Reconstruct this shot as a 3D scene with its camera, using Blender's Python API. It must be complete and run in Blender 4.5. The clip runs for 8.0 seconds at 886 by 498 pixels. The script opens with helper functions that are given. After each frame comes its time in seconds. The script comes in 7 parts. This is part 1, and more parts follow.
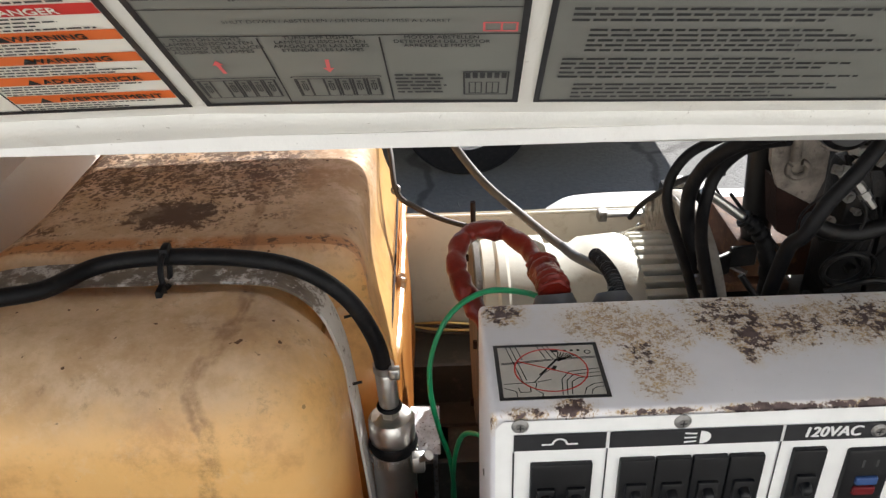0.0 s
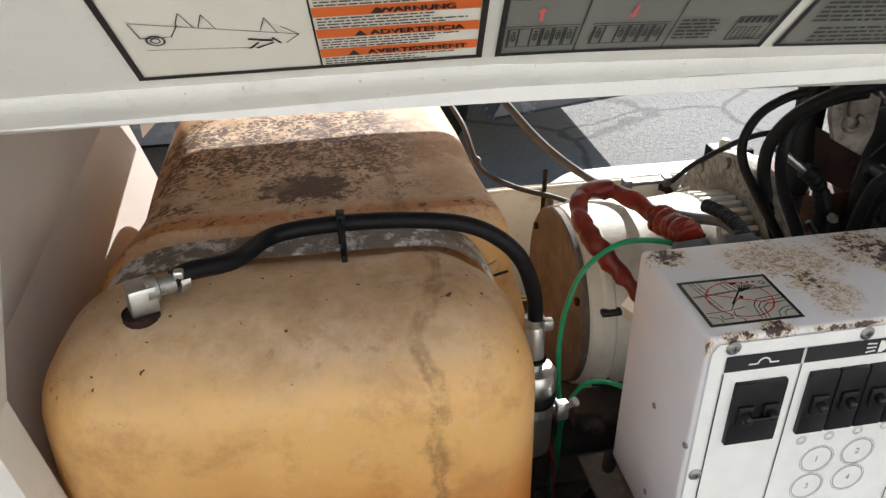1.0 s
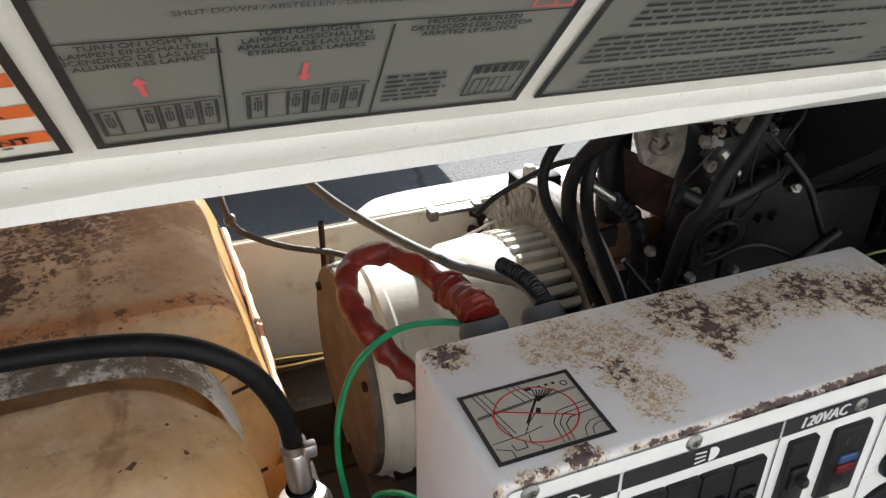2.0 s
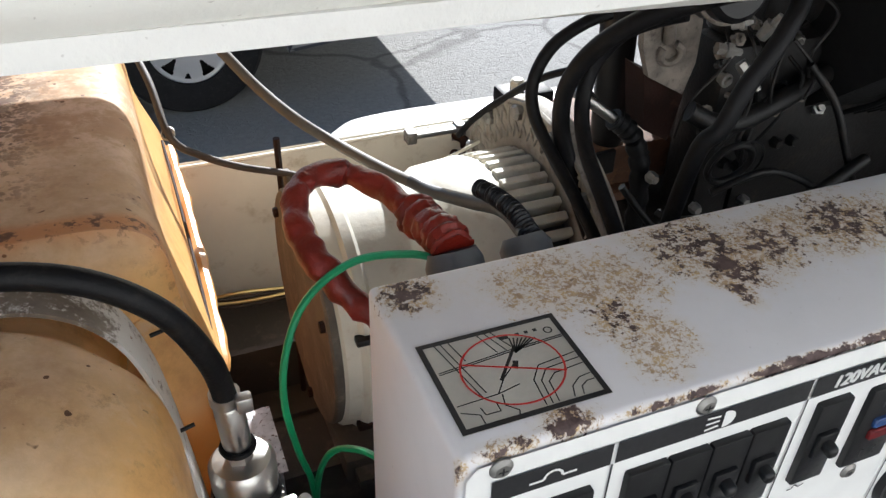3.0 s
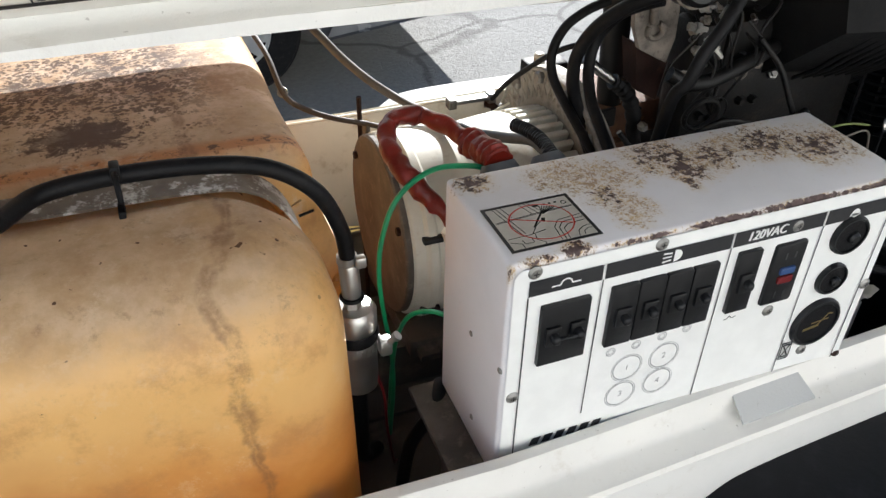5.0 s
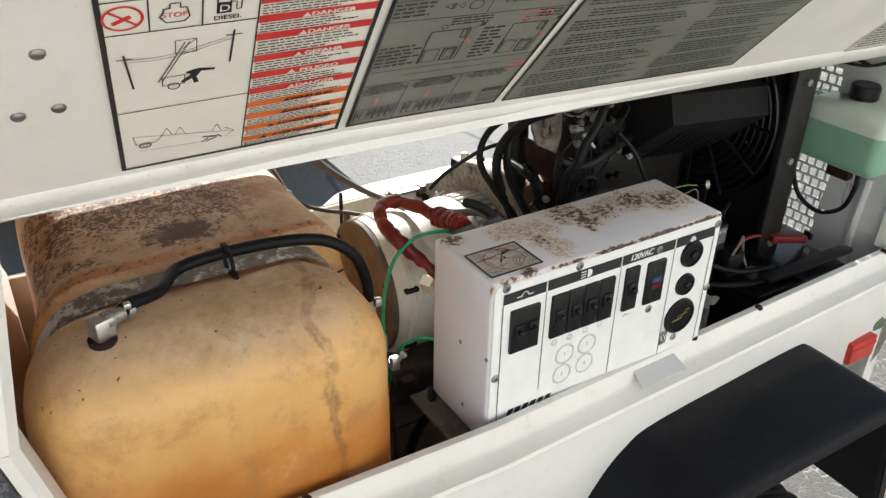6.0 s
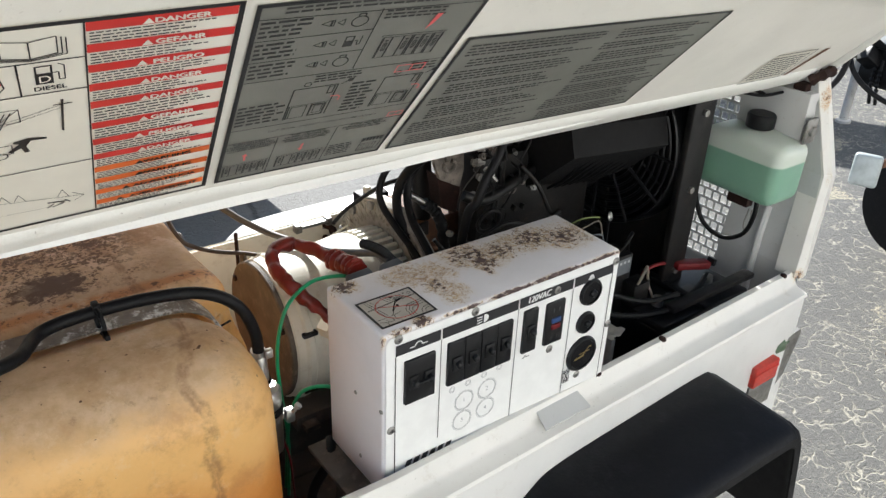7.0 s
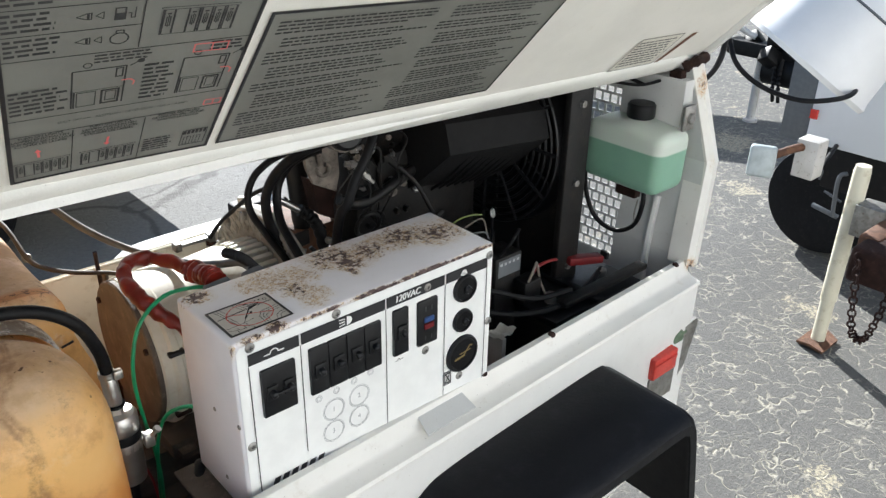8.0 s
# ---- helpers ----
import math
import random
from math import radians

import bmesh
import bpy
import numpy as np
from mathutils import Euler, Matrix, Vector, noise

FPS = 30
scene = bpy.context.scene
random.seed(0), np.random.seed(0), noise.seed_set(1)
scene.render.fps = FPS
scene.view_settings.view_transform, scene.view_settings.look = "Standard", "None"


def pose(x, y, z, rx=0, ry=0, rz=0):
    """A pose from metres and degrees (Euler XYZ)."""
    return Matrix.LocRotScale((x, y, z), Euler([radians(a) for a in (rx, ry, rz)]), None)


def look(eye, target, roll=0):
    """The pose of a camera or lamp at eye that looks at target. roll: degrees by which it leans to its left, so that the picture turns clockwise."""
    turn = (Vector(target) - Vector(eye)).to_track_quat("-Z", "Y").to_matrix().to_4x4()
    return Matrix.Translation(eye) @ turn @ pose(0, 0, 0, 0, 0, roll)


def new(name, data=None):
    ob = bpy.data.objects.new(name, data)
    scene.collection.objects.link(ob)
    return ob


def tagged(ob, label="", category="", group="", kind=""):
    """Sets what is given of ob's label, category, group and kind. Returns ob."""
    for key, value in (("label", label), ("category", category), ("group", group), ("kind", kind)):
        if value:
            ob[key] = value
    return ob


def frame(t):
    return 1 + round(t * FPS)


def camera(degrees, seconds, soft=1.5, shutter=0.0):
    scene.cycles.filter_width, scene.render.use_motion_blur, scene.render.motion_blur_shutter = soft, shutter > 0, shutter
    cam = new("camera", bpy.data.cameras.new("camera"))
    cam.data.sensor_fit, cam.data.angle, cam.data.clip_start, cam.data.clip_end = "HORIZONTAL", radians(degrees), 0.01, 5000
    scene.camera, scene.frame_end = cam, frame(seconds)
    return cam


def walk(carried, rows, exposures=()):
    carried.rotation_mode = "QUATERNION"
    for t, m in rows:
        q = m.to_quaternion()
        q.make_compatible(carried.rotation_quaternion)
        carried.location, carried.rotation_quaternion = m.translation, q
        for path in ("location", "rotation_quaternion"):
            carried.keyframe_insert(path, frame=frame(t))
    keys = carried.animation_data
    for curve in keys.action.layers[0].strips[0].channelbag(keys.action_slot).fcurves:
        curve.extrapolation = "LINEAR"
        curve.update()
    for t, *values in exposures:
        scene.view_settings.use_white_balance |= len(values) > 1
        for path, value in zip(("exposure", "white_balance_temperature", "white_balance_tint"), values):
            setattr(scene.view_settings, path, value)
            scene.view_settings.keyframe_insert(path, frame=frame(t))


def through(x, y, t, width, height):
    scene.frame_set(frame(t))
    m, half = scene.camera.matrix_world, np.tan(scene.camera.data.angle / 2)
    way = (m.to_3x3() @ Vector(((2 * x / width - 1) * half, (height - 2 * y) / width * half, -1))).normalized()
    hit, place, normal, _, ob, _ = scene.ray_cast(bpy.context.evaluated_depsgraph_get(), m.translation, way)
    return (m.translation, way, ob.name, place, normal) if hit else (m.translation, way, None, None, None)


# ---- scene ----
cam = camera(57.5, 8.0, soft=1.4)
PATH = [
    (0, (-0.039, -0.492, 1.620), (-0.022, 1.228, 0.599), -1.8),
    (0.5, (-0.222, -0.504, 1.618), (-0.001, 1.208, 0.609), 0.2),
    (1, (-0.335, -0.521, 1.605), (-0.025, 1.171, 0.583), -0.2),
    (1.5, (-0.300, -0.468, 1.599), (0.204, 1.196, 0.611), -0.2),
    (2, (-0.175, -0.329, 1.577), (0.475, 1.255, 0.542), 0.7),
    (2.2, (-0.149, -0.296, 1.554), (0.509, 1.255, 0.476), 1.3),
    (3.3, (-0.114, -0.240, 1.496), (0.518, 1.231, 0.298), 2.2),
    (3.5, (-0.109, -0.234, 1.490), (0.525, 1.216, 0.267), 2.5),
    (4, (-0.105, -0.225, 1.477), (0.509, 1.215, 0.233), 2.3),
    (4.5, (-0.117, -0.254, 1.489), (0.498, 1.200, 0.262), 3.0),
    (4.7, (-0.150, -0.342, 1.532), (0.402, 1.143, 0.311), 1.2),
    (5.8, (-0.560, -0.756, 1.725), (0.326, 0.719, 0.706), 1.2),
    (6, (-0.563, -0.773, 1.762), (0.359, 0.708, 0.784), 1.1),
    (6.5, (-0.497, -0.748, 1.819), (0.515, 0.714, 0.903), 1.4),
    (7, (-0.480, -0.756, 1.794), (0.584, 0.643, 0.839), 2.4),
    (7.5, (-0.429, -0.775, 1.788), (0.704, 0.564, 0.826), 2.4),
    (8, (-0.369, -0.805, 1.740), (0.824, 0.523, 0.838), 1.1),
]
walk(cam, [(t, look(eye, target, roll)) for t, eye, target, roll in PATH], exposures=[(0, 1.38, 5980, 11), (1.0, 1.29, 5920, 10), (1.5, 1.34, 5900, 10), (4, 1.54, 5600, 9), (6, 1.47, 6000, 9), (8, 1.48, 5750, 8)])

# ---- light: low sun from behind the machine, clear sky
SUN_EL, SUN_AZ = 26.5, 27.0          # degrees above the horizon; degrees from +y towards +x
world = bpy.data.worlds.new("world")
scene.world = world
world.use_nodes = True
_n = world.node_tree.nodes
_sky = _n.new("ShaderNodeTexSky")
_sky.sky_type, _sky.sun_disc = "NISHITA", False
_sky.sun_elevation, _sky.sun_rotation = radians(SUN_EL), radians(SUN_AZ)
world.node_tree.links.new(_sky.outputs["Color"], _n["Background"].inputs["Color"])
_n["Background"].inputs["Strength"].default_value = 0.055
_to_sun = Vector((math.sin(radians(SUN_AZ)) * math.cos(radians(SUN_EL)), math.cos(radians(SUN_AZ)) * math.cos(radians(SUN_EL)), math.sin(radians(SUN_EL))))
sun = new("sun", bpy.data.lights.new("sun", "SUN"))
sun.data.energy, sun.data.angle, sun.data.color = 4.6, radians(0.5), (1.0, 0.93, 0.83)
sun.matrix_world = Matrix.Translation((0, 0, 6)) @ _to_sun.to_track_quat("Z", "Y").to_matrix().to_4x4()


# ---- materials
class Nodes:
    """A small builder of node materials. Textures use the place in the world (all meshes are built in place)."""

    def __init__(self, name, rough=0.5, metal=0.0):
        self.mat = bpy.data.materials.new(name)
        self.mat.use_nodes = True
        self.tree = self.mat.node_tree
        self.shader = self.tree.nodes["Principled BSDF"]
        self.shader.inputs["Roughness"].default_value = rough
        self.shader.inputs["Metallic"].default_value = metal
        self.coords = self.tree.nodes.new("ShaderNodeTexCoord").outputs["Object"]

    def put(self, socket, value):
        if isinstance(value, bpy.types.NodeSocket):
            self.tree.links.new(value, socket)
        else:
            socket.default_value = value

    def math(self, op, a, b=0.0, clamp=False):
        n = self.tree.nodes.new("ShaderNodeMath")
        n.operation, n.use_clamp = op, clamp
        self.put(n.inputs[0], a)
        self.put(n.inputs[1], b)
        return n.outputs[0]

    def noise(self, scale, detail=4.0, rough=0.6, stretch=(1, 1, 1)):
        m = self.tree.nodes.new("ShaderNodeMapping")
        m.inputs["Scale"].default_value = stretch
        self.tree.links.new(self.coords, m.inputs["Vector"])
        n = self.tree.nodes.new("ShaderNodeTexNoise")
        n.inputs["Scale"].default_value, n.inputs["Detail"].default_value, n.inputs["Roughness"].default_value = scale, detail, rough
        self.tree.links.new(m.outputs["Vector"], n.inputs["Vector"])
        return n.outputs["Fac"]

    def cells(self, scale, feature="F1", stretch=(1, 1, 1), vector=None):
        m = self.tree.nodes.new("ShaderNodeMapping")
        m.inputs["Scale"].default_value = stretch
        self.tree.links.new(vector or self.coords, m.inputs["Vector"])
        n = self.tree.nodes.new("ShaderNodeTexVoronoi")
        n.feature = feature
        n.inputs["Scale"].default_value = scale
        self.tree.links.new(m.outputs["Vector"], n.inputs["Vector"])
        return n.outputs["Distance"]

    def warped(self, scale, amount):
        n = self.tree.nodes.new("ShaderNodeTexNoise")
        n.inputs["Scale"].default_value, n.inputs["Detail"].default_value = scale, 3.0
        self.tree.links.new(self.coords, n.inputs["Vector"])
        s = self.tree.nodes.new("ShaderNodeVectorMath")
        s.operation = "SCALE"
        self.tree.links.new(n.outputs["Color"], s.inputs[0])
        s.inputs["Scale"].default_value = amount
        a = self.tree.nodes.new("ShaderNodeVectorMath")
        a.operation = "ADD"
        self.tree.links.new(self.coords, a.inputs[0])
        self.tree.links.new(s.outputs[0], a.inputs[1])
        return a.outputs[0]

    def ramp(self, value, lo, hi):
        n = self.tree.nodes.new("ShaderNodeMapRange")
        n.interpolation_type = "SMOOTHSTEP"
        self.put(n.inputs["Value"], value)
        n.inputs["From Min"].default_value, n.inputs["From Max"].default_value = lo, hi
        return n.outputs["Result"]

    def axis(self, i):
        n = self.tree.nodes.new("ShaderNodeSeparateXYZ")
        self.tree.links.new(self.coords, n.inputs[0])
        return n.outputs[i]

    def near(self, place, radius, stretch=(1, 1, 1)):
        """1 at a place, 0 at radius from it."""
        m = self.tree.nodes.new("ShaderNodeVectorMath")
        m.operation = "SUBTRACT"
        self.tree.links.new(self.coords, m.inputs[0])
        m.inputs[1].default_value = place
        s = self.tree.nodes.new("ShaderNodeVectorMath")
        s.operation = "MULTIPLY"
        self.tree.links.new(m.outputs[0], s.inputs[0])
        s.inputs[1].default_value = stretch
        d = self.tree.nodes.new("ShaderNodeVectorMath")
        d.operation = "LENGTH"
        self.tree.links.new(s.outputs[0], d.inputs[0])
        return self.ramp(d.outputs["Value"], radius, 0.0)

    def mix(self, fac, a, b):
        n = self.tree.nodes.new("ShaderNodeMix")
        n.data_type = "RGBA"
        self.put(n.inputs["Factor"], fac)
        ins = [s for s in n.inputs if s.type == "RGBA"]
        for socket, c in zip(ins, (a, b)):
            self.put(socket, c if isinstance(c, bpy.types.NodeSocket) else (*c, 1.0))
        return [s for s in n.outputs if s.type == "RGBA"][0]

    def colour(self, c):
        self.put(self.shader.inputs["Base Color"], c if isinstance(c, bpy.types.NodeSocket) else (*c, 1.0))

    def rough(self, value):
        self.put(self.shader.inputs["Roughness"], value)

    def glow_through(self, share, c):
        """Thin plastic: part of the light passes through."""
        tr = self.tree.nodes.new("ShaderNodeBsdfTranslucent")
        self.put(tr.inputs["Color"], c if isinstance(c, bpy.types.NodeSocket) else (*c, 1.0))
        mx = self.tree.nodes.new("ShaderNodeMixShader")
        mx.inputs[0].default_value = share
        self.tree.links.new(self.shader.outputs[0], mx.inputs[1])
        self.tree.links.new(tr.outputs[0], mx.inputs[2])
        self.tree.links.new(mx.outputs[0], self.tree.nodes["Material Output"].inputs["Surface"])

    def bump(self, height, strength=0.3, distance=0.002):
        n = self.tree.nodes.new("ShaderNodeBump")
        n.inputs["Strength"].default_value, n.inputs["Distance"].default_value = strength, distance
        self.tree.links.new(height, n.inputs["Height"])
        self.tree.links.new(n.outputs["Normal"], self.shader.inputs["Normal"])


def plain(name, c, rough=0.5, metal=0.0, worn=0.25, scale=18.0, dirt=None, bump=0.15, gloss=0.5):
    """A surface with mottling at two scales, optional dirt and fine relief."""
    m = Nodes(name, rough, metal)
    m.shader.inputs["Specular IOR Level"].default_value = gloss
    dark = tuple(v * (1 - worn) for v in c)
    k = m.mix(m.ramp(m.noise(scale, 5), 0.3, 0.7), dark, c)
    if dirt:
        k = m.mix(m.math("MULTIPLY", m.ramp(m.noise(scale * 2.3, 8, 0.7), 0.52, 0.72), 0.75), k, dirt)
    m.colour(k)
    m.rough(m.math("ADD", m.math("MULTIPLY", m.noise(scale * 4, 3), 0.25), rough - 0.12, clamp=True))
    if bump:
        m.bump(m.noise(scale * 14, 4), bump, 0.0015)
    return m.mat


def painted(name, c, rust_places=(), speckle=0.35, through=0.0, ochre=((0.26, 0.135, 0.035), (0.50, 0.33, 0.11))):
    """White machine paint with grime, chips and rust."""
    m = Nodes(name, 0.38)
    base = m.mix(m.ramp(m.noise(5, 6), 0.35, 0.75), c, tuple(v * 0.88 for v in c))
    grime = m.math("MULTIPLY", m.ramp(m.noise(26, 8, 0.72), 0.56, 0.78), speckle)
    base = m.mix(grime, base, (0.42, 0.36, 0.27))
    specks = m.math("MULTIPLY", m.ramp(m.noise(170, 2), 0.70, 0.76), 0.8 * speckle + 0.1)
    base = m.mix(specks, base, (0.13, 0.09, 0.06))
    bump = m.noise(300, 3)
    if rust_places:
        near = flaked = None
        for place, radius, st, weight in rust_places:
            v = m.near(place, radius, st)
            w = m.math("MULTIPLY", v, weight)
            near = v if near is None else m.math("MAXIMUM", near, v)
            flaked = w if flaked is None else m.math("MAXIMUM", flaked, w)
        gate = m.ramp(near, 0.02, 0.22)
        patchy = m.math("ADD", near, m.math("SUBTRACT", m.math("MULTIPLY", m.noise(34, 7, 0.78), 2.0), 1.0))
        spread = m.ramp(patchy, 0.05, 0.85)
        stain = m.ramp(m.math("ADD", m.noise(380, 6, 0.8), m.math("ADD", m.math("MULTIPLY", m.noise(110, 5, 0.8), 0.5), m.math("MULTIPLY", spread, 0.22))), 0.93, 1.02)
        stain = m.math("MULTIPLY", m.math("MULTIPLY", stain, m.ramp(spread, 0.0, 0.5)), 0.8)
        peel = m.math("ADD", m.math("MULTIPLY", flaked, 0.25), m.math("ADD", m.math("MULTIPLY", m.noise(88, 9, 0.72), 0.80), m.math("MULTIPLY", m.noise(230, 5, 0.8), 0.36)))
        bare = m.ramp(peel, 0.832, 0.838)
        edge = m.math("MULTIPLY", m.ramp(peel, 0.800, 0.832), 0.75)
        base = m.mix(m.math("MULTIPLY", m.math("MULTIPLY", spread, gate), 0.35), base, (0.60, 0.50, 0.34))
        stain, bare, edge = m.math("MULTIPLY", stain, gate), m.math("MULTIPLY", bare, gate), m.math("MULTIPLY", edge, gate)
        base = m.mix(stain, base, m.mix(m.ramp(m.noise(120, 4), 0.35, 0.65), *ochre))
        base = m.mix(edge, base, m.mix(m.noise(200, 3), (0.13, 0.065, 0.03), (0.40, 0.25, 0.10)))
        base = m.mix(bare, base, m.mix(m.ramp(m.noise(90, 5), 0.35, 0.65), (0.045, 0.026, 0.025), (0.115, 0.078, 0.072)))
        m.rough(m.math("ADD", m.math("MULTIPLY", m.math("MAXIMUM", bare, stain), 0.4), 0.36))
        bump = m.math("SUBTRACT", m.math("MULTIPLY", bump, 0.15), m.math("MULTIPLY", bare, 1.0))
    m.colour(base)
    m.bump(bump, 0.35, 0.0012)
    if through:
        m.glow_through(through, (1.0, 0.93, 0.78))
    return m.mat


WHITE = (0.78, 0.77, 0.74)
M_cab = painted("cabinet_white_paint", WHITE, speckle=0.22)
M_rim = painted("rim_white_paint", (0.76, 0.74, 0.69), speckle=0.45, ochre=((0.30, 0.11, 0.02), (0.62, 0.34, 0.10)),
                rust_places=[((0.12, -0.051, 0.915), 0.021, (0.45, 1, 1), 0.42), ((0.17, -0.048, 0.912), 0.012, (0.5, 1, 1), 0.42), ((-0.08, -0.051, 0.925), 0.015, (0.5, 1, 1), 0.42), ((-0.27, -0.051, 0.92), 0.024, (0.4, 1, 1), 0.5),
                             ((-0.36, -0.046, 0.93), 0.015, (0.5, 1, 1), 0.42), ((0.78, -0.006, 0.90), 0.015, (0.6, 1, 1), 0.5), ((-0.585, 0.0, 1.150), 0.020, (1, 1, 0.8), 0.7), ((-0.57, 0.0, 1.06), 0.018, (1, 1, 0.4), 0.6), ((1.13, 0.03, 0.895), 0.03, (1, 1, 1), 0.9), ((1.19, 0.04, 1.12), 0.024, (1, 1, 0.6), 0.9), ((1.17, 0.09, 1.29), 0.03, (1, 1, 0.5), 0.8)])
M_hood = painted("hood_white_gelcoat", (0.80, 0.79, 0.75), speckle=0.12, through=0.10)
M_boxtop = painted("control_box_paint", (0.735, 0.722, 0.75), speckle=0.10,
                   rust_places=[((0.022, 0.139, 1.17), 0.041, (1, 1, 1), 1.25), ((0.115, 0.122, 1.17), 0.072, (0.9, 1, 1), 0.30), ((0.156, 0.110, 1.17), 0.065, (0.9, 1, 1), 0.55), ((0.140, 0.074, 1.17), 0.052, (1, 1, 1), 0.98), ((0.150, 0.048, 1.17), 0.050, (1, 0.8, 1), 0.35),
                                ((0.236, 0.124, 1.17), 0.080, (0.8, 1, 1), 1.08), ((0.246, 0.092, 1.17), 0.055, (0.9, 1, 1), 1.18), ((0.234, 0.068, 1.17), 0.024, (1.2, 0.7, 1), 1.15), ((0.290, 0.104, 1.17), 0.070, (0.8, 1, 1), 1.02), ((0.362, 0.112, 1.17), 0.082, (0.8, 1, 1), 1.08), ((0.325, 0.121, 1.17), 0.05, (1, 1, 1), 0.5),
                                ((0.415, 0.085, 1.17), 0.085, (0.8, 1, 1), 1.06), ((0.068, 0.005, 1.17), 0.026, (0.7, 1, 1), 1.2), ((0.030, 0.000, 1.168), 0.014, (0.35, 1, 1), 1.0),
                                ((0.14, -0.001, 1.167), 0.008, (0.09, 1, 1), 1.3), ((0.23, -0.001, 1.167), 0.010, (0.09, 1, 1), 1.6), ((0.32, -0.001, 1.167), 0.011, (0.10, 1, 1), 1.7), ((0.42, -0.001, 1.167), 0.011, (0.10, 1, 1), 1.6), ((0.0, 0.0, 1.165), 0.012, (1, 1, 0.3), 1.2), ((0.464, 0.0, 1.15), 0.012, (1, 1, 0.3), 1.0)])
M_panel = plain("control_panel_white", (0.82, 0.82, 0.80), 0.35, worn=0.06, scale=30, bump=0.05)
M_black = plain("black_plastic", (0.009, 0.009, 0.010), 0.38, worn=0.3, scale=40, bump=0.1, gloss=0.35)
M_blackmatt = plain("black_rubber", (0.008, 0.008, 0.009), 0.5, worn=0.35, scale=30, dirt=(0.020, 0.018, 0.016), bump=0.25, gloss=0.16)
M_fender = plain("black_fender_plastic", (0.0055, 0.0059, 0.0078), 0.5, worn=0.3, scale=9, dirt=(0.013, 0.013, 0.016), bump=0.35, gloss=0.18)
M_ink = plain("black_print", (0.02, 0.02, 0.022), 0.45, worn=0.2, scale=60, bump=0)
M_greyink = plain("grey_print", (0.045, 0.045, 0.045), 0.5, worn=0.2, scale=60, bump=0)
M_paleink = plain("pale_grey_print", (0.42, 0.43, 0.44), 0.5, worn=0.15, scale=60, bump=0)
M_redink = plain("red_print", (0.62, 0.035, 0.03), 0.4, worn=0.12, scale=20, bump=0)
M_orangeink = plain("orange_print", (0.78, 0.16, 0.03), 0.4, worn=0.15, scale=20, bump=0)
M_faded = plain("faded_red_print", (0.72, 0.13, 0.13), 0.45, worn=0.15, scale=40, bump=0)
M_whitefilm = plain("white_decal_film", (0.80, 0.77, 0.68), 0.35, worn=0.08, scale=12, bump=0.03)
M_greyfilm = plain("grey_decal_film", (0.200, 0.200, 0.178), 0.42, worn=0.12, scale=9, bump=0.03)
M_calfilm = plain("silver_decal_film", (0.50, 0.48, 0.43), 0.4, worn=0.12, scale=30, bump=0.05)
M_steel = plain("zinc_plated_steel", (0.62, 0.61, 0.58), 0.36, 1.0, worn=0.15, scale=30, bump=0.08)
M_dullsteel = plain("dull_steel", (0.36, 0.35, 0.33), 0.48, 0.85, worn=0.35, scale=45, dirt=(0.12, 0.08, 0.05), bump=0.3)
M_foil = plain("bright_galvanised_plate", (0.72, 0.73, 0.75), 0.3, 1.0, worn=0.35, scale=55, bump=1.0)
M_cream = plain("cream_generator_paint", (0.64, 0.615, 0.525), 0.55, worn=0.16, scale=14, dirt=(0.42, 0.36, 0.27), bump=0.18)
M_farpanel = plain("cream_panel_paint", (0.76, 0.73, 0.64), 0.5, worn=0.10, scale=10, dirt=(0.46, 0.40, 0.30), bump=0.1)
M_disc = plain("rusty_brown_end_plate", (0.108, 0.091, 0.073), 0.75, worn=0.45, scale=22, dirt=(0.19, 0.155, 0.115), bump=0.7)
M_castgrey = plain("cast_aluminium", (0.38, 0.355, 0.31), 0.6, 0.2, worn=0.4, scale=30, dirt=(0.09, 0.065, 0.045), bump=0.6)
M_engine = plain("oily_black_engine", (0.0095, 0.009, 0.009), 0.5, 0.0, worn=0.4, scale=16, dirt=(0.032, 0.024, 0.018), bump=0.5, gloss=0.26)
M_enginegrey = plain("greasy_grey_engine", (0.26, 0.225, 0.19), 0.55, 0.2, worn=0.6, scale=34, dirt=(0.025, 0.016, 0.013), bump=0.6)
M_rust = plain("rusted_iron", (0.16, 0.075, 0.04), 0.75, worn=0.5, scale=30, dirt=(0.30, 0.15, 0.06), bump=0.7)
M_enginerust = plain("dark_rusted_iron", (0.030, 0.014, 0.011), 0.75, worn=0.5, scale=30, dirt=(0.060, 0.029, 0.017), bump=0.7, gloss=0.2)
M_sleeve = plain("dark_shrink_tube", (0.030, 0.030, 0.032), 0.5, worn=0.3, scale=60, bump=0.1)
M_frosted = plain("frosted_pale_lens", (0.50, 0.55, 0.55), 0.35, worn=0.25, scale=25, bump=0.2)
M_lip = painted("grimy_white_lip", (0.78, 0.77, 0.72), speckle=0.36)
M_leg = plain("yellowed_white_paint", (0.74, 0.70, 0.55), 0.45, worn=0.12, scale=9, dirt=(0.40, 0.33, 0.18), bump=0.1)
M_wiregreen = plain("pale_green_wire", (0.17, 0.21, 0.06), 0.4, worn=0.25, scale=60)
M_red = plain("red_shrink_sleeve", (0.185, 0.014, 0.007), 0.36, worn=0.45, scale=22, bump=0.6, gloss=0.38)
M_redplug = plain("red_connector_plastic", (0.13, 0.007, 0.009), 0.5, worn=0.25, gloss=0.3)
M_green = plain("green_wire_insulation", (0.02, 0.30, 0.12), 0.35, worn=0.25, scale=40)
